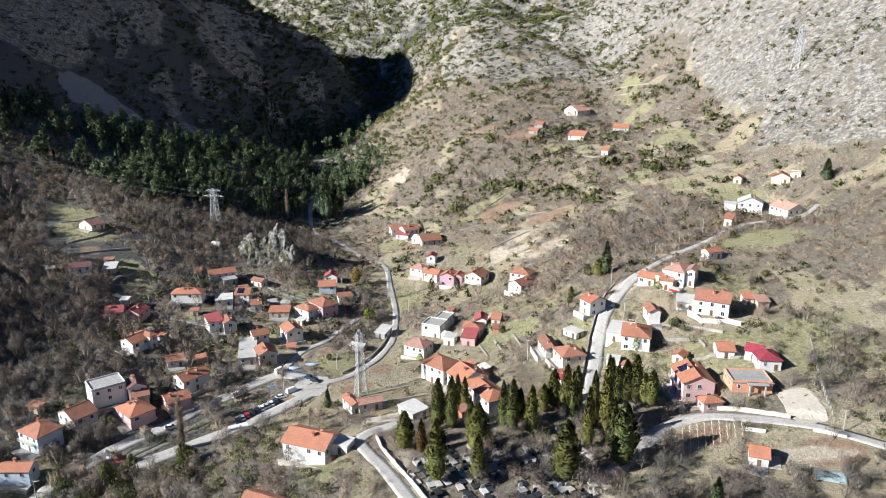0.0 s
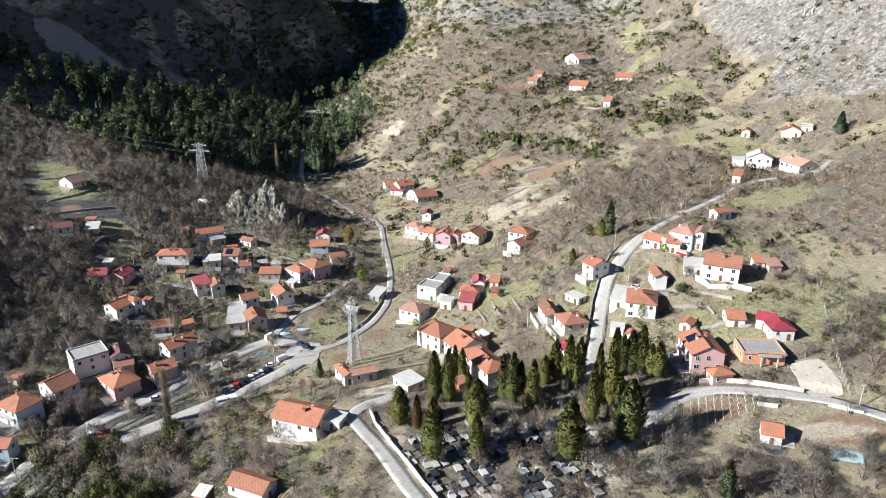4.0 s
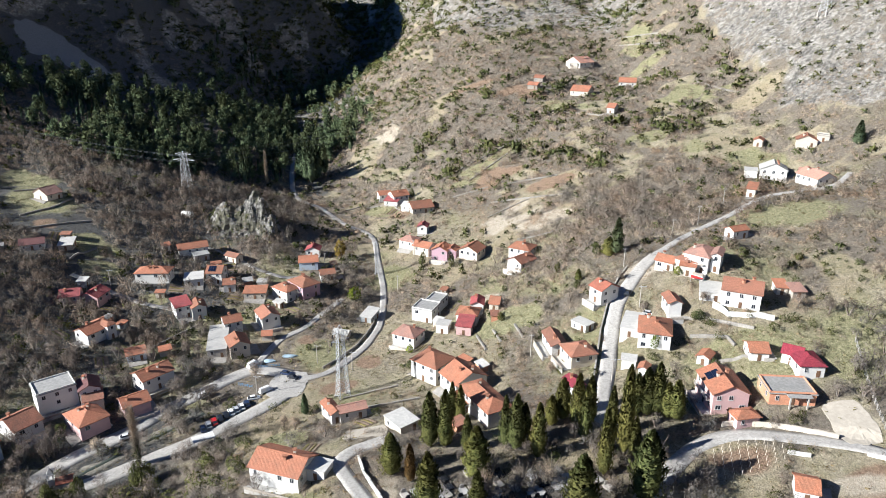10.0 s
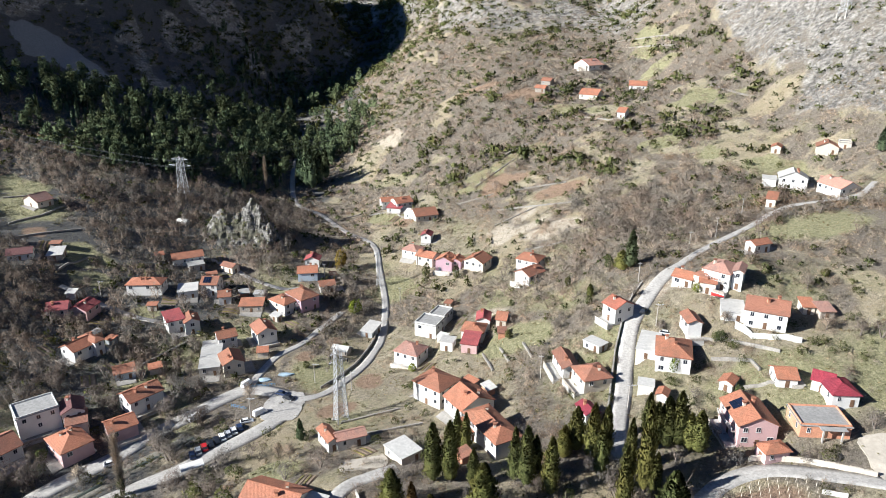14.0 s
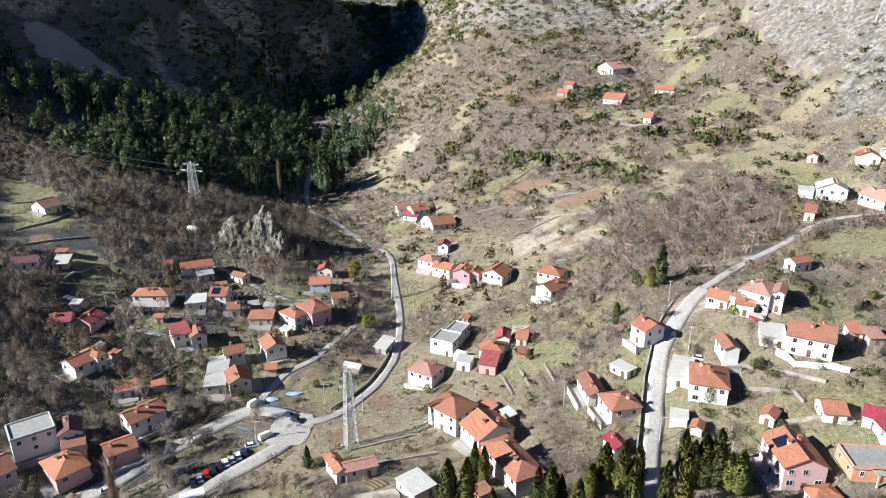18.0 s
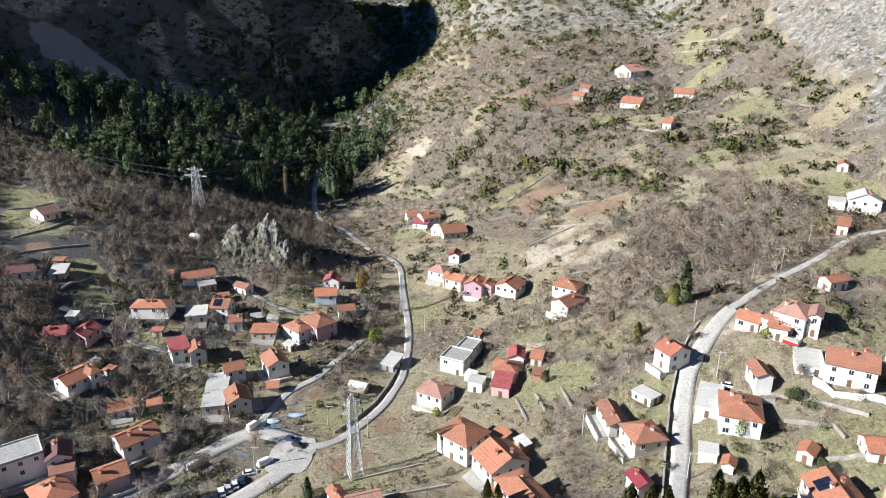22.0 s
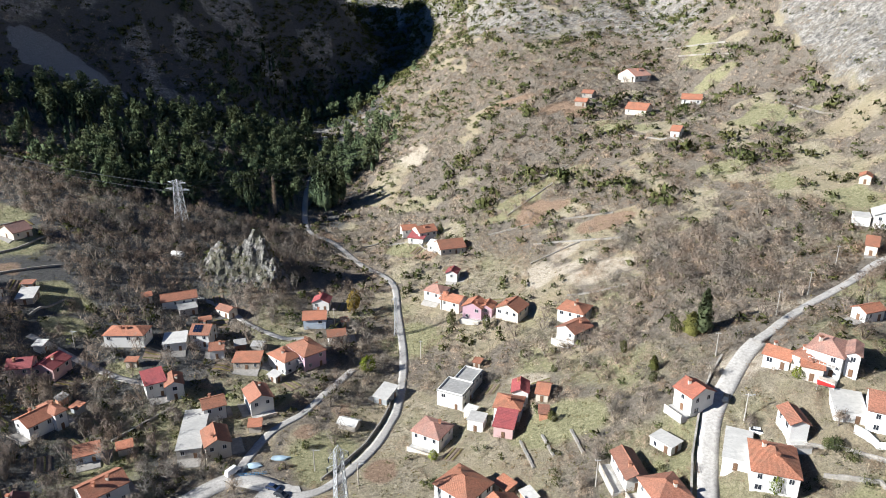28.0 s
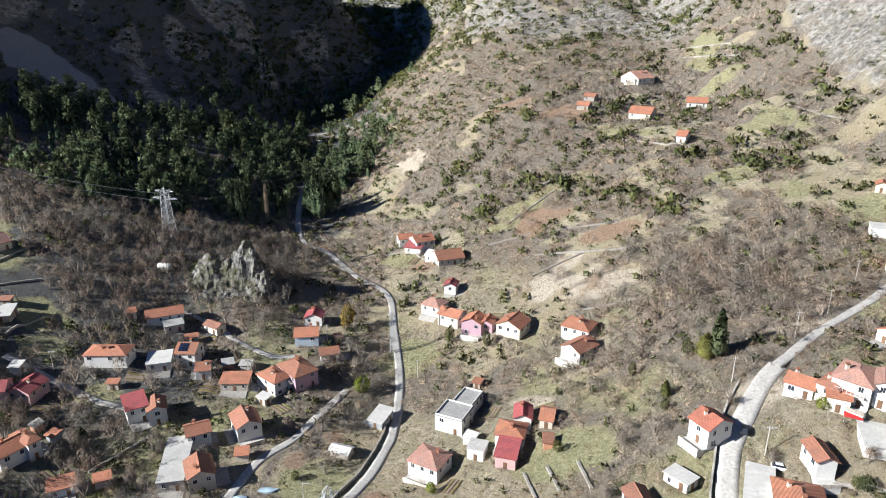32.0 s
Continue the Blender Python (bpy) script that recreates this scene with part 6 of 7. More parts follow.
def pylon(label, x, y, tall, foot, top, bays, arms, turn, peak):
    root = thing("pylon", x, y, ground_at(x, y), label, "pylon", "power line pylons", turn)
    legs, braces = lattice_mast(tall - peak, foot, top, bays)
    for k in range(4):
        part("leg", mesh_from("leg", *legs[k], ALLOY), root)
    part("bracing", mesh_from("bracing", *join(*braces), ALLOY), root)
    for sx in (-1, 1):
        for sy in (-1, 1):
            part("footing", mesh_from("footing", *box((sx * foot - 0.4, sy * foot - 0.4, -2.5), (sx * foot + 0.4, sy * foot + 0.4, 0.3)), WALLS["concrete"]), root)
    if peak > 0.5:
        part("peak", mesh_from("peak", *join(*[stick((sx * top, sy * top, tall - peak), (0, 0, tall), 0.08) for sx in (-1, 1) for sy in (-1, 1)]), ALLOY), root)
    for z, reach in arms:
        pieces = []
        for s in (-1, 1):
            for e in (-1, 1):
                pieces += [stick((s * top, e * top, z), (s * reach, 0, z + 0.3), 0.07), stick((s * top, e * top, z + 1.2), (s * reach, 0, z + 0.35), 0.06)]
        arm = part("crossarm", mesh_from("crossarm", *join(*pieces), ALLOY), root)
        for s in (-1, 1):
            part("insulator", mesh_from("insulator", *join(*[stick((s * reach, 0, z + 0.2 - 0.2 * k), (s * reach, 0, z + 0.08 - 0.2 * k), 0.16, 6) for k in range(6)]), GLASS), arm)
    return root


pylon("tall slender pale steel lattice pylon beside the road", -30.4, 232.2, 26.3, 1.9, 0.85, 12, ((20.6, 3.0), (23.2, 2.5)), 32, 1.8)
pylon("broad steel lattice pylon on the wooded bank", -141.2, 418.3, 22.6, 2.4, 1.2, 7, ((17.2, 6.8), (20.6, 5.0)), -14, 1.6)
pylon("distant steel lattice pylon on the rocky mountain", 221.0, 446, 24, 2.4, 0.9, 8, ((17, 3.5), (20, 3.0)), 30, 2.0)
pylon("thin pale lattice mast by the upper road", -28.5, 347.0, 17.5, 0.8, 0.4, 9, ((15.5, 1.4),), 10, 1.0)


STRAND = plain("cable_strand", (0.16, 0.165, 0.17), rough=0.6, spread=0.1)


def wire(name, label, a, b, sag, r=0.05, steps=14):
    p = []
    for k in range(steps + 1):
        t = k / steps
        q = Vector(a).lerp(Vector(b), t)
        p.append(q - Vector((0, 0, sag * 4 * t * (1 - t))))
    tagged(new(name, mesh_from(name, *tube(p, r, 3), STRAND)), label, "cable")


za = ground_at(-141.2, 418.3)
for reach, oz in ((6.8, 16.0), (5.0, 19.4)):
    for sgn in (-1, 1):
        ax, ay, az = -141.2 + sgn * reach * 0.97, 418.3 - sgn * reach * 0.24, za + oz
        wire("power_cable", "thin power cable hanging from the lattice pylon", (ax, ay, az), (-25 + sgn * reach * 0.8, 533 - sgn * reach * 0.4, ground_at(-25, 533) + oz - 8), 5, 0.055)
        wire("power_cable", "thin power cable hanging from the lattice pylon", (ax, ay, az), (-330 + sgn * reach * 0.6, 400 - sgn * reach, 52 + oz), 7, 0.045)


def pole(x, y, tall, lamp=False):
    root = thing("utility_pole", x, y, ground_at(x, y) - 0.3, "pale concrete utility pole by the road" if not lamp else "street lamp on a pale concrete pole", "pole", "utility poles")
    part("shaft", mesh_from("shaft", *stick((0, 0, 0), (0, 0, tall), 0.17, 8, 0.1), WALLS["concrete"]), root)
    part("crossarm", mesh_from("crossarm", *box((-0.7, -0.05, tall - 0.5), (0.7, 0.05, tall - 0.38)), ALLOY), root)
    for s in (-0.6, 0, 0.6):
        part("insulator", mesh_from("insulator", *stick((s, 0, tall - 0.38), (s, 0, tall - 0.18), 0.06, 6, 0.04), FRAME), root)
    if lamp:
        part("lamp_arm", mesh_from("lamp_arm", *join(stick((0, 0, tall - 0.8), (1.3, 0, tall - 0.4), 0.05), box((1.2, -0.12, tall - 0.48), (1.8, 0.12, tall - 0.34))), ALLOY), root)


for px, py, ph, lit in ((69, 246.7, 8, True), (91.5, 286.2, 8, False), (105, 296.5, 8, False), (31.6, 237.6, 8.5, False), (-43.8, 261.2, 8, True), (-30, 254, 8, True), (-143.4, 317.5, 8, True), (69.6, 271.5, 8, False),
                        (-54, 350, 8, False), (-10.8, 361, 8, False), (111.5, 171.5, 7, False), (-123, 180.5, 8, True), (-60.5, 238.5, 8, True), (-17.5, 330, 8, False), (52.5, 214, 8, True), (122, 315, 8, False)):
    pole(px, py, ph, lit)


# ---- walls and fences ----
def wall_line(name, label, tall, thick, *flat, stone=WALLSTONE, cap=False):
    """A dry-stone wall that follows the ground, in courses of uneven blocks."""
    p = np.array(flat, float).reshape(-1, 2)
    rnd = random.Random(int(abs(flat[0] * 31 + flat[1])))
    pts = []
    for a, b in zip(p[:-1], p[1:]):
        n = max(1, int(np.hypot(*(b - a)) / 2.2))
        pts += [a + (b - a) * k / n for k in range(n)]
    pts.append(p[-1])
    root = tagged(new(name), label, "wall")
    zx = ground_at(*pts[0])
    root.location = (pts[0][0], pts[0][1], zx)
    for a, b in zip(pts[:-1], pts[1:]):
        d = (b - a) / (np.hypot(*(b - a)) + 1e-6)
        s = np.array([d[1], -d[0]]) * thick / 2
        za, zb = ground_at(*a), ground_at(*b)
        h1 = tall * rnd.uniform(0.88, 1.12)
        o = pts[0]
        v = []
        for q, z in ((a + s, za), (b + s, zb), (b - s, zb), (a - s, za)):
            v.append((q[0] - o[0], q[1] - o[1], z - zx - 0.5))
        v += [(x + rnd.uniform(-0.06, 0.06), y + rnd.uniform(-0.06, 0.06), z + 0.5 + h1) for x, y, z in v]
        part("stone_course", mesh_from("stone_course", v, box((0, 0, 0), (1, 1, 1))[1], stone), root)
    return root


WHITEWALL = WALLS["white"]
wall_line("cemetery_wall", "pale rendered wall along the cemetery road", 1.3, 0.4, -20.5, 187.5, -18.2, 179.5, -13.2, 169, -8.7, 160, -4.7, 152, 0.2, 143.5, 7, 132, stone=WHITEWALL)
wall_line("roadside_wall", "pale retaining wall above the lower lane", 1.4, 0.5, 75, 188, 80, 187.8, 86, 186, 93, 182.8, 100.5, 179, stone=WALLS["cream"])
wall_line("retaining_wall", "white rendered retaining wall below the long house", 1.7, 0.4, 88.5, 234.5, 92, 230.5, 98, 228, 104.5, 226, stone=WHITEWALL)
wall_line("low_wall", "short whitewashed wall by the vineyard", 1.0, 0.4, 86.2, 175.4, 91, 173.6, stone=WHITEWALL)
wall_line("low_wall", "pale low wall at the gravel yard", 0.9, 0.4, 103.5, 172, 110.4, 167.8, stone=WHITEWALL)
for row in ((77, 235.6, 84.7, 233.3, 89.9, 229.3, 97.5, 223.7), (79.5, 227.2, 89.2, 222.9, 90, 218.7), (83.5, 215.6, 97.3, 208.6), (45.2, 208, 48.5, 219, 51.5, 229, 54.5, 239, 59, 250.3), (62, 257, 66, 263.5, 70.5, 269.5)):
    wall_line("garden_wall", "pale stone wall along the terraced garden", 1.0, 0.45, *row)
wall_line("parapet", "dark weathered stone parapet along the road above the stream", 0.9, 0.4, -41, 256.5, -36, 265, -31, 276, -28, 288, -26.3, 299, -26.5, 312)
for row in ((15.2, 263.3, 17.7, 250.1), (21.2, 263.1, 23.2, 252.6), (28.9, 261.3, 30.5, 250.3), (3.8, 442, 20.8, 449.8, 37.9, 454.2, 55.2, 459.2), (20, 431.8, 44, 447.4), (41, 414.4, 67.4, 406.4), (30.7, 400.3, 66.6, 383.4), (81.2, 474.8, 112.7, 448.2)):
    wall_line("terrace_wall", "weathered dry-stone terrace wall on the slope", 0.65, 0.6, *row)
for row in ((131.8, 599.4, 161.7, 557.5), (138.5, 573.7, 160.7, 539.6), (161.2, 469.6, 176.3, 439.7), (68.5, 512.6, 87.8, 515.7), (-198.4, 352.2, -189.2, 364.4, -183.3, 380.1), (-189.8, 340.7, -168.7, 359), (-163.9, 325.9, -157.5, 338.3), (-213.7, 376.1, -201.3, 383.5)):
    wall_line("terrace_wall", "weathered dry-stone terrace wall on the slope", 0.7, 0.6, *row)
for row in ((-107.8, 270.7, -97.1, 288.4), (-68.2, 427.5, -54, 416), (-42.8, 434.8, -27, 431, -15.2, 412), (-56, 433.7, -43.2, 439.4), (-24.9, 218.6, -5, 223.4), (-30.2, 230, -12.5, 235.6), (40, 352, 62, 345), (28, 384, 50, 390), (10, 420, 30, 418)):
    wall_line("terrace_wall", "low stone wall between terraced plots", 0.65, 0.5, *row)

fence = thing("fence", 121.9, 212.5, ground_at(121.9, 212.5), "thin wire fence on pale posts beside the gravel yard", "fence")
line = [(121.9, 212.5), (117.5, 199), (113.9, 186.6), (110.6, 173.5)]
tops = []
for (ax, ay), (bx, by) in zip(line[:-1], line[1:]):
    for k in range(6):
        fx, fy = ax + (bx - ax) * k / 6, ay + (by - ay) * k / 6
        fz = ground_at(fx, fy)
        lx, ly, lz = fx - 121.9, fy - 212.5, fz - ground_at(121.9, 212.5)
        part("post", mesh_from("post", *box((lx - 0.09, ly - 0.09, lz - 0.3), (lx + 0.09, ly + 0.09, lz + 1.7)), WALLS["concrete"]), fence)
        tops.append(Vector((lx, ly, lz)))
for z in (0.35, 0.85, 1.5):
    part("wire", mesh_from("wire", *join(*[stick(a + Vector((0, 0, z)), b + Vector((0, 0, z)), 0.04, 3) for a, b in zip(tops[:-1], tops[1:])]), ALLOY), fence)

# ---- the stream between the two roads, and its bridge rails ----
BED = plain("stream_pebbles", (0.20, 0.185, 0.15), grain=1.1, spread=0.5, relief=0.9)
WATER = plain("stream_water", (0.05, 0.06, 0.05), rough=0.35, spread=0.3, stains=0.8)
path = np.array([(-52, 260), (-61, 252), (-68, 241), (-76, 230), (-84, 221), (-93, 212), (-102, 203), (-110, 191), (-115, 172)], float)
bed = np.column_stack([path, [ground_at(*p) - 0.05 for p in path]])
strip("stream_bed", "stony bed of the stream between the roads", bed[3:], 3.0, BED, lift=0.12)
strip("stream", "shallow stream running over stones", bed[3:], 0.6, WATER, lift=0.2)
for k, (ax, ay, bx, by) in enumerate(((-66, 258, -57.5, 259.5), (-69, 246.5, -63.5, 244.5))):
    rail = thing("bridge_railing", ax, ay, ground_at(ax, ay), "blue painted steel railing on the bridge", "railing", "bridge railings")
    pieces = [stick((0, 0, z), (bx - ax, by - ay, z), 0.05) for z in (0.5, 1.05)]
    BLUE = plain("blue_paint", (0.06, 0.22, 0.42), rough=0.5, spread=0.1)
    for j in range(9):
        part("post", mesh_from("post", *box(((bx - ax) * j / 8 - 0.05, (by - ay) * j / 8 - 0.05, -0.3), ((bx - ax) * j / 8 + 0.05, (by - ay) * j / 8 + 0.05, 1.1)), BLUE), rail)
    part("handrail", mesh_from("handrail", *join(*pieces), BLUE), rail)
pool = plain("blue_sheet", (0.36, 0.46, 0.53), rough=0.4, spread=0.2)
for k, (px, py, rx, ry) in enumerate(((-62.0, 263.0, 2.4, 1.3), (-55.5, 267.0, 3.4, 1.1))):
    n = 14
    v = [(px + rx * (0.6 + 0.5 * random.Random(j + k).random()) * math.cos(2 * math.pi * j / n), py + ry * math.sin(2 * math.pi * j / n)) for j in range(n)]
    zt = max(ground_at(*p) for p in v) + 0.35
    vv, ff2 = slab([(a, b, zt + 0.12 * random.Random(j * 3 + k).random()) for j, (a, b) in enumerate(v)] + [(px, py, zt + 0.5)], [(j, (j + 1) % n, n) for j in range(n)], 0.9)
    tagged(new("tarpaulin", mesh_from("tarpaulin", vv, ff2, pool)), "pale blue tarpaulin spread over garden beds", "tarpaulin")

# ---- cars ----
PAINTS = {n: plain(n + "_car_paint", c, rough=0.3, spread=0.05, vary=0.02, relief=0) for n, c in (("white", (0.75, 0.75, 0.75)), ("black", (0.02, 0.022, 0.028)), ("red", (0.42, 0.02, 0.02)), ("silver", (0.42, 0.43, 0.45)), ("navy", (0.025, 0.04, 0.09)))}


def loft(rows):
    """A hull through cross-sections of equal length."""
    n = len(rows[0])
    v = [p for r in rows for p in r]
    f = [(k * n + i, k * n + (i + 1) % n, (k + 1) * n + (i + 1) % n, (k + 1) * n + i) for k in range(len(rows) - 1) for i in range(n)]
    return v, f + [tuple(range(n))[::-1], tuple(range((len(rows) - 1) * n, len(rows) * n))]


CARS = {}
WHEEL = mesh_from("wheel", *join(stick((0, -0.1, 0), (0, 0.1, 0), 0.31, 12)), TYRE)
RIM = mesh_from("rim", *stick((0, -0.11, 0), (0, 0.11, 0), 0.18, 8), ALLOY)


def car(x, y, turn, paint, van=False):
    key = (paint, van)
    if key not in CARS:
        prof = ((-2.1, 0.35, 0.75), (-2.0, 0.3, 0.92), (-1.0, 0.25, 0.98), (0.9, 0.25, 0.95), (1.8, 0.28, 0.82), (2.1, 0.35, 0.62)) if not van else ((-2.4, 0.35, 1.1), (-2.3, 0.3, 1.2), (-1.0, 0.3, 1.2), (1.2, 0.3, 1.2), (2.0, 0.3, 1.1), (2.35, 0.35, 0.8))
        body = loft([[(px, -0.8, lo), (px, -0.86, (lo + hi) / 2), (px, -0.78, hi), (px, 0.78, hi), (px, 0.86, (lo + hi) / 2), (px, 0.8, lo)] for px, lo, hi in prof])
        top = 1.45 if not van else 2.1
        low = 0.93 if not van else 1.15
        cab = ((-1.9, 0.02), (-1.3, top - low), (0.35, top - low), (1.15, 0.02)) if not van else ((-2.3, 0.02), (-2.25, top - low), (1.1, top - low), (1.9, 0.02))
        glass = loft([[(px, -0.74 + 0.12 * h, low), (px, -0.66 + 0.08 * h, low + h), (px, 0.66 - 0.08 * h, low + h), (px, 0.74 - 0.12 * h, low)] for px, h in cab])
        roof = box((cab[1][0], -0.6, top - 0.02), (cab[2][0], 0.6, top + 0.04))
        CARS[key] = (mesh_from("body", *body, PAINTS[paint]), mesh_from("glass", *glass, GLASS if not van else PAINTS[paint]), mesh_from("roof", *roof, PAINTS[paint]))
    root = thing("van" if van else "car", x, y, max(ground_at(x, y), near_level(x, y)), "%s %s parked beside the road" % (paint, "delivery van" if van else "small car"), "van" if van else "car", "parked cars", turn)
    b, g, t = CARS[key]
    part("body", b, root)
    part("glazing" if not van else "cargo_body", g, root)
    part("roof", t, root)
    for wx in (-1.3, 1.3):
        for wy in (-0.78, 0.78):
            w = part("wheel", WHEEL, root, "", pose(wx, wy, 0.31))
            part("rim", RIM, w)


def near_level(x, y):
    gap, level = near_road(np.array([x]), np.array([y]))
    return float(level[0]) + 0.1 if gap[0] < 0.3 else -99


for cx, cy, ct, cp in ((-73, 219.6, 118, "navy"), (-71.8, 221.4, 118, "silver"), (-70.4, 223, 118, "red"), (-69, 224.6, 118, "black"), (-67.7, 226.2, 118, "black"), (-66.4, 227.8, 118, "white"), (-65.1, 229.3, 118, "silver"), (-63.8, 230.9, 118, "white"), (-62.4, 232.5, 118, "navy"),
                       (-96.1, 217.6, 30, "white"), (-109.3, 220.2, 60, "silver"), (-105.1, 222.5, 50, "white"), (-84.3, 230.8, 42, "black"), (-53.5, 252.5, -20, "navy"), (-50.5, 249.5, -25, "black"), (66.7, 253.5, 62, "black"), (71.5, 243.5, -20, "white"), (44.8, 228.9, 70, "white"), (-61, 236, 20, "white")):
    car(cx, cy, ct, cp)
for cx, cy, ct in ((-78.8, 240.1, 50), (-67.2, 259.5, 60), (-58, 240.5, 45)):
    car(cx, cy, ct, "white", True)

# ---- the white tank, canopy and greenhouse ----
tank = thing("storage_tank", -131.5, 387, ground_at(-131.5, 387), "white horizontal storage tank on the scrubby bank", "tank")
tank.rotation_euler = (0, 0, radians(-15))
part("shell", mesh_from("shell", *loft([[(px, rr * math.cos(a * math.pi / 6), 1.5 + rr * math.sin(a * math.pi / 6)) for a in range(12)] for px, rr in ((-3.4, 0.5), (-3.0, 1.2), (-2.5, 1.45), (2.5, 1.45), (3.0, 1.2), (3.4, 0.5))]), WALLS["white"]), tank)
for px in (-1.8, 1.8):
    part("saddle", mesh_from("saddle", *box((px - 0.25, -1.1, -0.8), (px + 0.25, 1.1, 0.5)), WALLS["concrete"]), tank)
can = thing("canopy", -70.5, 212.5, ground_at(-70.5, 212.5), "flat white roadside canopy on thin posts", "shelter", turn=30)
part("canopy_roof", mesh_from("canopy_roof", *box((-3.2, -1.7, 2.5), (3.2, 1.7, 2.68)), WALLS["white"]), can)
for px in (-2.9, 2.9):
    for py in (-1.5, 1.5):
        part("post", mesh_from("post", *box((px - 0.06, py - 0.06, -0.5), (px + 0.06, py + 0.06, 2.5)), ALLOY), can)
gh = thing("greenhouse", 99.5, 154.5, ground_at(99.5, 154.5), "low polytunnel greenhouse with bluish plastic skin", "greenhouse", turn=-18)
SKIN = plain("milky_plastic", (0.30, 0.40, 0.42), rough=0.35, spread=0.15)
part("skin", mesh_from("skin", *loft([[(px, 1.9 * math.cos(math.pi * a / 8), 1.7 * math.sin(math.pi * a / 8)) for a in range(9)] for px in (-3.6, -1.8, 0, 1.8, 3.6)]), SKIN), gh)
for px in (-3.6, -1.8, 0, 1.8, 3.6):
    part("hoop", mesh_from("hoop", *join(*[stick((px, 1.95 * math.cos(math.pi * a / 8), 1.75 * math.sin(math.pi * a / 8)), (px, 1.95 * math.cos(math.pi * (a + 1) / 8), 1.75 * math.sin(math.pi * (a + 1) / 8)), 0.04, 4) for a in range(8)]), ALLOY), gh)

shade = thing("awning", 87.6, 247.6, ground_at(87.6, 247.6), "bright red awning on thin posts beside the house", "awning", turn=-25)
part("awning_cloth", mesh_from("awning_cloth", *slab([(-1.9, -1.2, 2.1), (1.9, -1.2, 2.1), (1.9, 1.2, 2.5), (-1.9, 1.2, 2.5)], [(0, 1, 2, 3)], 0.06), PAINTS["red"]), shade)
for px in (-1.8, 1.8):
    for py, pz in ((-1.1, 2.05), (1.1, 2.4)):
        part("post", mesh_from("post", *box((px - 0.04, py - 0.04, -0.4), (px + 0.04, py + 0.04, pz)), ALLOY), shade)

# ---- the cemetery ----
SLAB = {k: mesh_from("tomb_slab", *join(box((-0.85, -1.25, -0.4), (0.85, 1.25, 0.42)), box((-0.92, -1.32, 0.42), (0.92, 1.32, 0.56))), m) for k, m in (("pale", MARBLE), ("black", BLACKSTONE), ("grey", WALLS["concrete"]))}
STONE = {k: mesh_from("headstone", *join(box((-0.6, 0.95, 0.5), (0.6, 1.17, 1.35)), box((-0.42, 0.97, 1.35), (0.42, 1.15, 1.6))), m) for k, m in (("pale", MARBLE), ("black", BLACKSTONE), ("grey", WALLS["concrete"]))}
rg = random.Random(4)
TREES_AT = [(o.location.x, o.location.y) for o in scene.objects if o.name.startswith(("cypress", "fir")) and o.type == "EMPTY"]
for j in range(20):
    for i in range(26):
        gx2, gy2 = -16 + i * 2.1 + j * 0.55 + rg.uniform(-0.3, 0.3), 129 + j * 3.3 + 0.25 * i * 2.1 + rg.uniform(-0.5, 0.5)
        inside = ((gx2 - 18) / 31) ** 2 + ((gy2 - 158) / 20) ** 2 < 1
        gap, _ = near_road(np.array([gx2]), np.array([gy2]))
        if not inside or gap[0] < 2.2 or i % 8 == 7 or rg.random() < 0.26 or any(math.hypot(gx2 - a, gy2 - b) < 1.6 for a, b in TREES_AT):
            continue
        tone = rg.choice(("pale", "grey", "grey", "black", "black", "black"))
        word = {"pale": "pale marble", "grey": "grey concrete", "black": "black granite"}[tone]
        tomb = thing("grave", gx2, gy2, ground_at(gx2, gy2), "%s grave slab with headstone in the cemetery" % word, "grave", "cemetery graves", 25 + rg.uniform(-6, 6))
        part("slab", SLAB[tone], tomb)
        if rg.random() < 0.7:
            part("headstone", STONE[tone], tomb)

# ---- vines on posts ----
vine = thing("vineyard", 75, 175, ground_at(75, 175), "small vineyard of staked leafless vines in rows", "vineyard")
zv = ground_at(75, 175)
for j in range(7):
    for i in range(10):
        px, py = 64 + i * 2.3 + j * 0.5, 167.5 + j * 1.7 + i * 0.7
        gap, _ = near_road(np.array([px]), np.array([py]))
        if gap[0] < 1 or py > 181:
            continue
        lz = ground_at(px, py) - zv
        part("stake", mesh_from("stake", *stick((px - 75, py - 175, lz - 0.2), (px - 75 + 0.05, py - 175, lz + 1.4), 0.06, 4), WALLS["cream"]), vine)

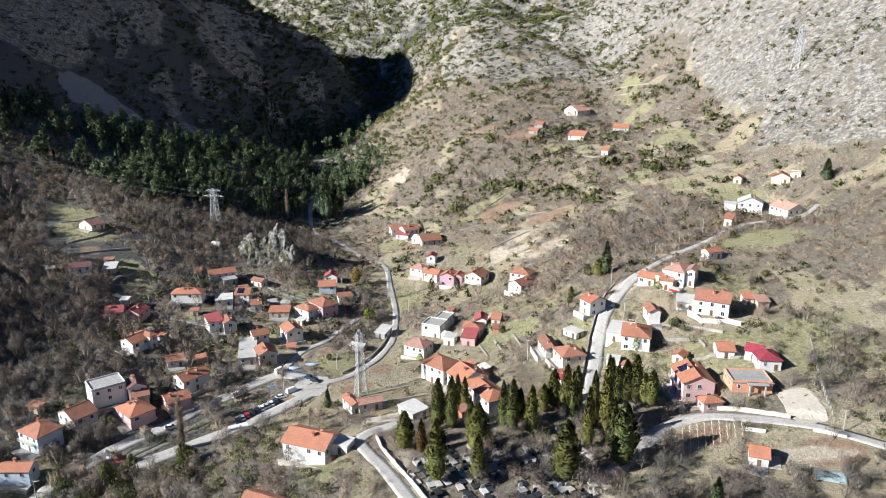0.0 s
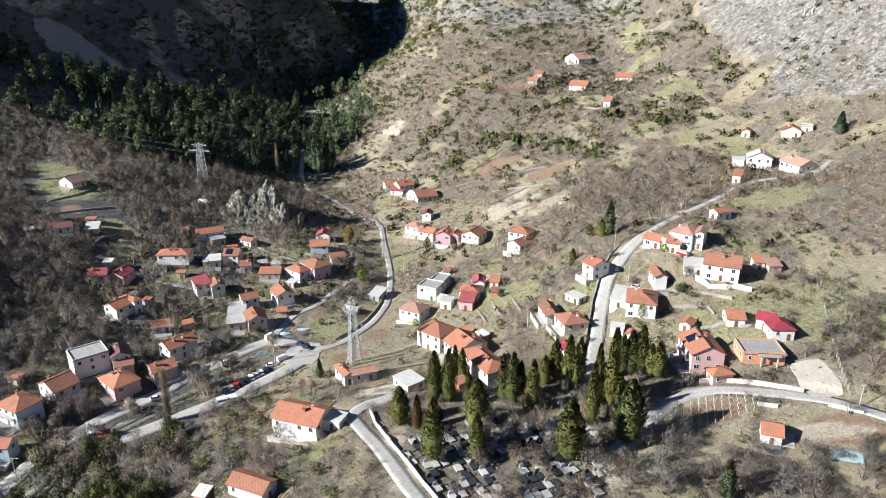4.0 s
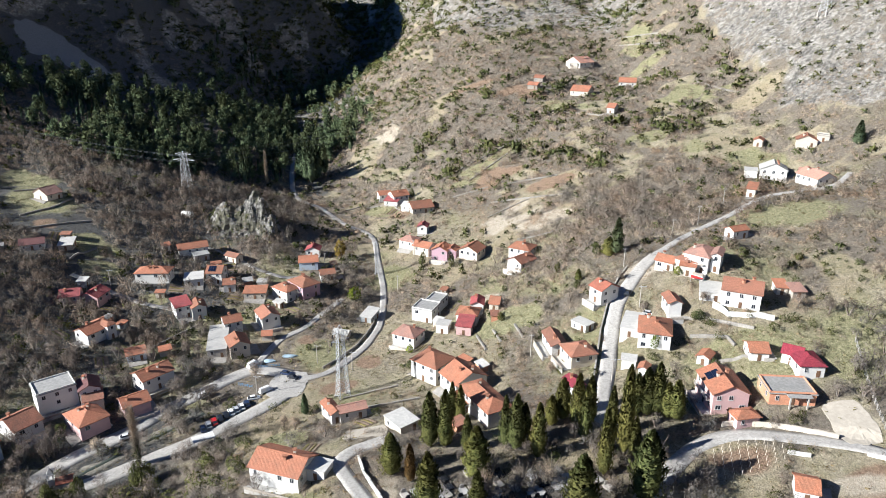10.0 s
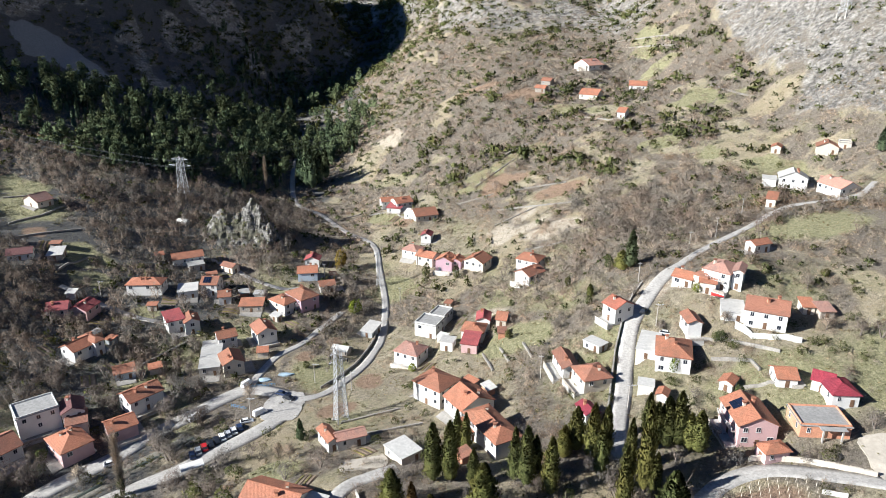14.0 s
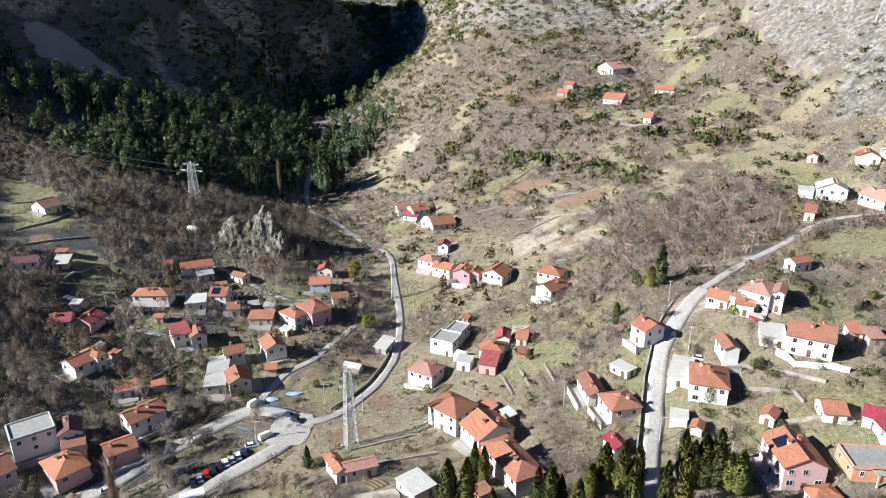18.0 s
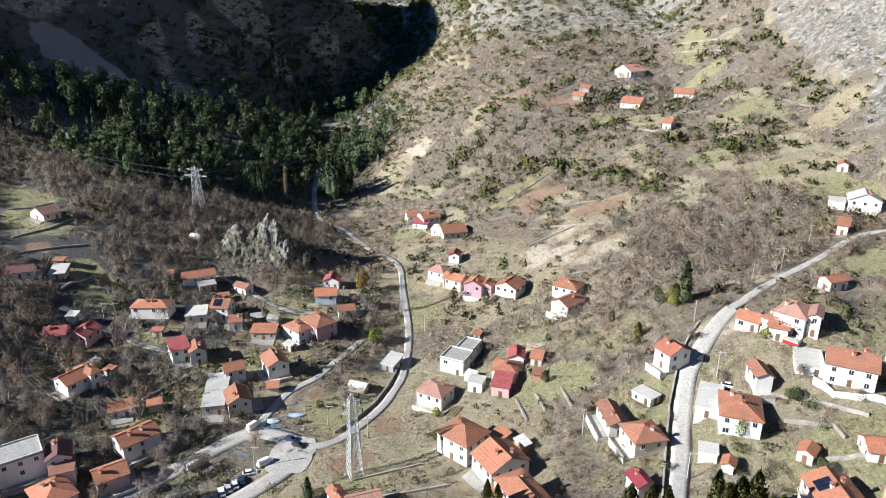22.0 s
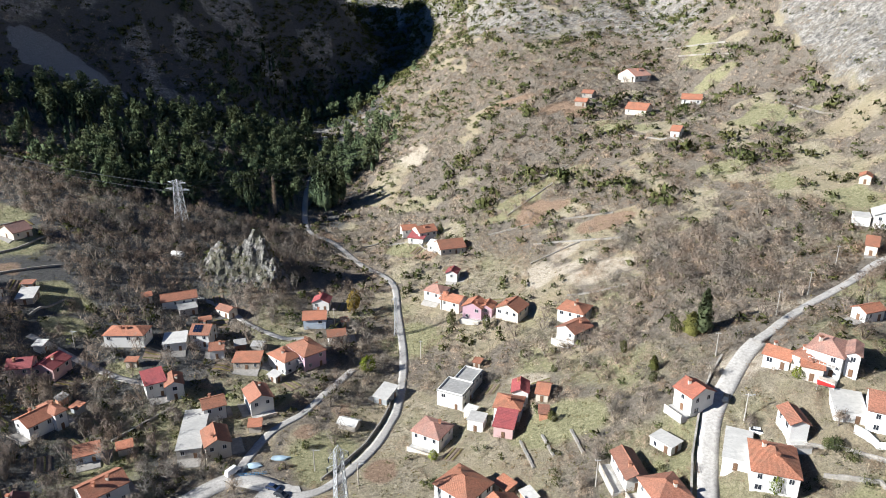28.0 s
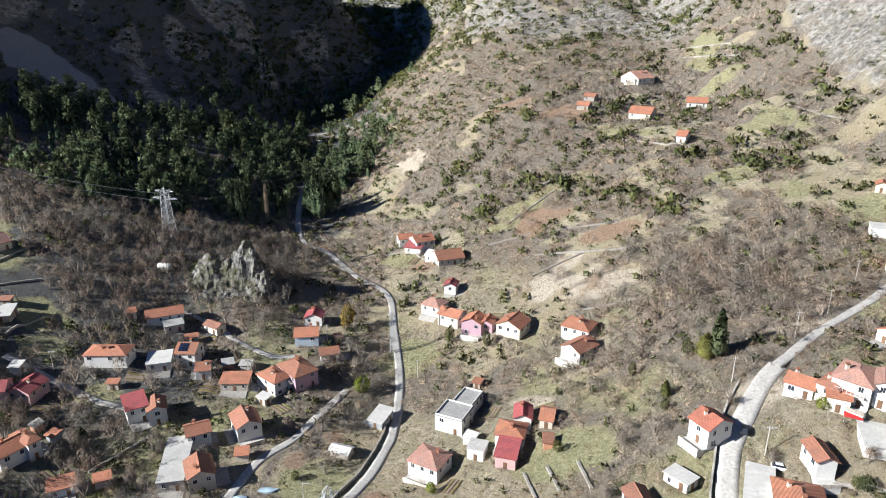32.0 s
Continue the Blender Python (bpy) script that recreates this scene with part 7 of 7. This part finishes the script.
# ---- two tall bare poplars ----
def poplar(x, y, tall, rad, ivy, label):
    root = thing("poplar", x, y, ground_at(x, y) - 0.2, label, "tree")
    r = np.random.RandomState(int(abs(x)))
    part("trunk", mesh_from("trunk", *stick((0, 0, 0), (0.2, 0, tall * 0.92), 0.38, 7, 0.05), BARK), root)
    v, t = [], []
    for k in range(2400):
        h = tall * r.uniform(0.12, 1.0)
        g = rad * (0.35 + 0.65 * math.sin(math.pi * min(1, h / tall * 0.95))) * r.uniform(0.2, 1)
        a = r.rand() * 6.28
        p0 = np.array([0.1 * math.cos(a), 0.1 * math.sin(a), h - 1.2])
        p1 = np.array([g * math.cos(a), g * math.sin(a), h + r.uniform(0.6, 2.2)])
        s = np.cross(p1 - p0, r.randn(3))
        s *= 0.055 / (np.linalg.norm(s) + 1e-6)
        o = len(v)
        v += [p0 - s, p0 + s, p1]
        t.append((o, o + 1, o + 2))
    part("crown", mesh_arrays("crown", np.array(v), np.array(t), TWIGS), root, "pale leafless upright branches")
    if ivy:
        iv, it, soft = leaf_bush(260, 5, 1.0, 0.16)
        part("ivy", mesh_arrays("ivy", iv * np.array([1.2, 1.2, tall * 0.42]), it, EVERGREEN, soft), root, "dark ivy round the lower trunk")


poplar(-87.1, 204.6, 19.5, 2.6, True, "tall bare poplar with ivied trunk by the road")
poplar(-105.9, 459.5, 22, 1.9, False, "tall pale bare poplar against the dark gorge")


# ---- bare trees that stand alone ----
def limbs(seed):
    """A forked trunk of unit height with its boughs."""
    r = np.random.RandomState(seed)
    pieces = [stick((0, 0, -0.05), (0.02, 0.01, 0.42), 0.035, 6, 0.022)]
    for k in range(7):
        a = 2 * math.pi * (k + 0.5 * r.rand()) / 7
        base, tip = 0.22 + 0.03 * k, 0.62 + 0.3 * r.rand()
        knee = (0.16 * math.cos(a), 0.16 * math.sin(a), 0.5 * (base + tip))
        end = (0.34 * math.cos(a + 0.3), 0.34 * math.sin(a + 0.3), tip)
        pieces += [stick((0.01, 0, base), knee, 0.017, 4, 0.011), stick(knee, end, 0.011, 4, 0.004)]
    return join(*pieces)


BOUGHS = [mesh_from("trunk", *limbs(s), BARK) for s in (5, 6, 7)]
HAZE = []
for s in (31, 32, 33):
    v, t, soft = twig_bush(520, s, 1.0, 0.011, False, 0.42)
    HAZE.append(mesh_arrays("twig_crown", v * np.array([0.46, 0.46, 0.66]) + np.array([0, 0, 0.36]), t, TWIGS, soft))
for k, (bx, by, tall) in enumerate(((-115, 193.5, 9.5), (-117.5, 184.5, 9), (-102, 210.5, 7.5), (-112.5, 188, 8), (-64, 250.5, 7), (-60, 249, 5.5), (-46, 214, 5.5), (-42, 211, 6), (20, 169, 9), (27, 171, 8.5), (12, 168, 8), (54, 176, 9), (58, 171, 8.5), (62, 167, 8),
                                    (-84, 311, 6), (-57, 297, 5.5), (-92, 283, 5), (-66, 281, 5), (-126, 263, 6), (-118, 281, 6.5), (-137, 288, 7), (86, 236.5, 5), (70, 245, 5), (114, 231, 6.5), (121, 226, 7), (117, 250, 6), (65.5, 262, 5.5), (40, 262, 6), (33, 246, 5.5), (28, 238, 5), (36, 224, 5.5), (-1, 319, 6), (-36, 310, 6.5), (-40, 332, 7), (-44, 345, 7))):
    if not clear_of(bx, by, 0.8):
        continue
    root = thing("bare_tree", bx, by, ground_at(bx, by) - 0.1, "leafless deciduous tree with a grey trunk and fine twigs", "tree", "bare trees", k * 73)
    root.scale = (tall,) * 3
    part("trunk", BOUGHS[k % 3], root)
    part("twig_crown", HAZE[k % 3], root, "fine grey leafless twigs")

# ---- the roadside chapel ----
chapel = thing("chapel", -108.5, 196.5, ground_at(-108.5, 196.5), "small white roadside chapel with a slender bell turret and red roof", "chapel", turn=25)
part("nave", mesh_from("nave", *box((1.0, -1.7, -1.5), (5.2, 1.7, 2.3)), WALLS["white"]), chapel)
part("nave_roof", mesh_from("nave_roof", *slab([(0.9, -2.0, 2.3), (5.5, -2.0, 2.3), (5.5, 0, 3.5), (0.9, 0, 3.5), (5.5, 2.0, 2.3), (0.9, 2.0, 2.3)], [(0, 1, 2, 3), (3, 2, 4, 5)], 0.15), ROOFS["red"]), chapel)
tower = part("turret", mesh_from("turret", *join(box((-0.8, -0.8, -1.5), (0.8, 0.8, 3.6)), box((-0.95, -0.95, 3.6), (0.95, 0.95, 3.8)), *[box((a - 0.14, b - 0.14, 3.8), (a + 0.14, b + 0.14, 5.3)) for a in (-0.6, 0.6) for b in (-0.6, 0.6)], box((-0.9, -0.9, 5.3), (0.9, 0.9, 5.5))), WALLS["white"]), chapel, "white open bell turret")
part("spire", mesh_from("spire", [(-0.85, -0.85, 5.5), (0.85, -0.85, 5.5), (0.85, 0.85, 5.5), (-0.85, 0.85, 5.5), (0, 0, 7.2)], [(0, 1, 4), (1, 2, 4), (2, 3, 4), (3, 0, 4), (3, 2, 1, 0)], ROOFS["grey"]), tower)
part("cross", mesh_from("cross", *join(box((-0.05, -0.05, 7.1), (0.05, 0.05, 8.0)), box((-0.28, -0.04, 7.6), (0.28, 0.04, 7.7))), ALLOY), tower)


# ---- the limestone outcrop above the cluster ----
ox, oy = np.meshgrid(np.arange(-126, -69.9, 0.5), np.arange(362, 404.1, 0.5))
base = bilinear(PLAN, ox, oy, -330, 100)
crest = 9.5 * bell(ox, oy, -102, 384, 13, 8, -0.15) + 9 * bell(ox, oy, -86, 380, 7, 7) + 6 * bell(ox, oy, -112, 381, 7, 7)
spire = 12.5 * np.clip(1.15 - np.hypot((ox + 93 - 0.12 * (oy - 385)) / 6.5, (oy - 385) / 7.5), 0, 1) ** 0.62 + 6 * np.clip(1 - np.hypot((ox + 84.5) / 2.4, (oy - 377) / 3), 0, 1) ** 0.5
ridged = 1 - 2 * np.abs(fuzz(ox + 0.6 * oy, oy, 9, 84, 4))
shards = 1 - 2 * np.abs(fuzz(ox - 0.4 * oy, oy, 4.2, 85, 4))
lump = crest * (0.72 + 0.42 * ridged) + spire * (0.85 + 0.16 * shards) + 2.2 * np.clip(crest / 4, 0, 1) * (shards - 0.45)
step = np.floor(lump / 2.6) * 2.6
lump = 0.4 * lump + 0.6 * (step + 2.6 * np.clip((lump - step) / 2.6, 0, 1) ** 5)
edge = np.minimum.reduce([ox + 126, -70 - ox, oy - 362, 404 - oy])
oz = base + lump - 1.2 + np.clip(edge / 6 - 1, -1, 0)
ny2, nx2 = ox.shape
oi = np.arange(ny2 * nx2).reshape(ny2, nx2)
oq = np.stack([oi[:-1, :-1], oi[:-1, 1:], oi[1:, 1:], oi[1:, :-1]], -1).reshape(-1, 4)
CRAG, n, l, b = shader("limestone_crag", 0.92)
f1 = noise_node(n, l, 0.5, 10, None, 0.75)
stone = ramp(n, l, f1, (0.41, (0.05, 0.046, 0.04)), (0.5, (0.155, 0.147, 0.13)), (0.59, (0.33, 0.314, 0.284)))
f2 = noise_node(n, l, 0.16, 6)
l.new(mix(n, l, ramp(n, l, f2, (0.46, (0, 0, 0)), (0.56, (0.8, 0.8, 0.8))), stone, (0.09, 0.085, 0.05)), b.inputs["Base Color"])
bump(n, l, b, f1, 1.0, 0.6)
rock = mesh_arrays("rock_outcrop", np.stack([ox, oy, oz], -1).reshape(-1, 3), oq, CRAG)
rock.polygons.foreach_set("use_smooth", np.zeros(len(oq), bool))
tagged(new("rock_outcrop", rock), "jagged grey limestone outcrop with a leaning spire", "rock")

# bushes that grow on its ledges
q = np.random.RandomState(88)
pick = q.choice(np.arange(ox.size), 480, replace=False, p=(np.clip(crest, 0, 6) / np.clip(crest, 0, 6).sum()).ravel())
pick = pick[spire.ravel()[pick] < 4]
sizes = q.uniform(0.5, 1.5, len(pick))
ledge = np.column_stack([ox.ravel()[pick], oy.ravel()[pick], oz.ravel()[pick] - 0.2, sizes, sizes * 1.2, q.rand(len(pick)) * 6.28])
scatter("ledge_scrub", "grey-brown scrub growing on the outcrop's ledges", "scrub", BUSHES[1], ledge[::2], TWIGS)
scatter("ledge_bushes", "dark green bushes growing on the outcrop's ledges", "bushes", CLUMPS, ledge[1::2] * np.array([1, 1, 1, 0.8, 0.8, 1]), EVERGREEN)
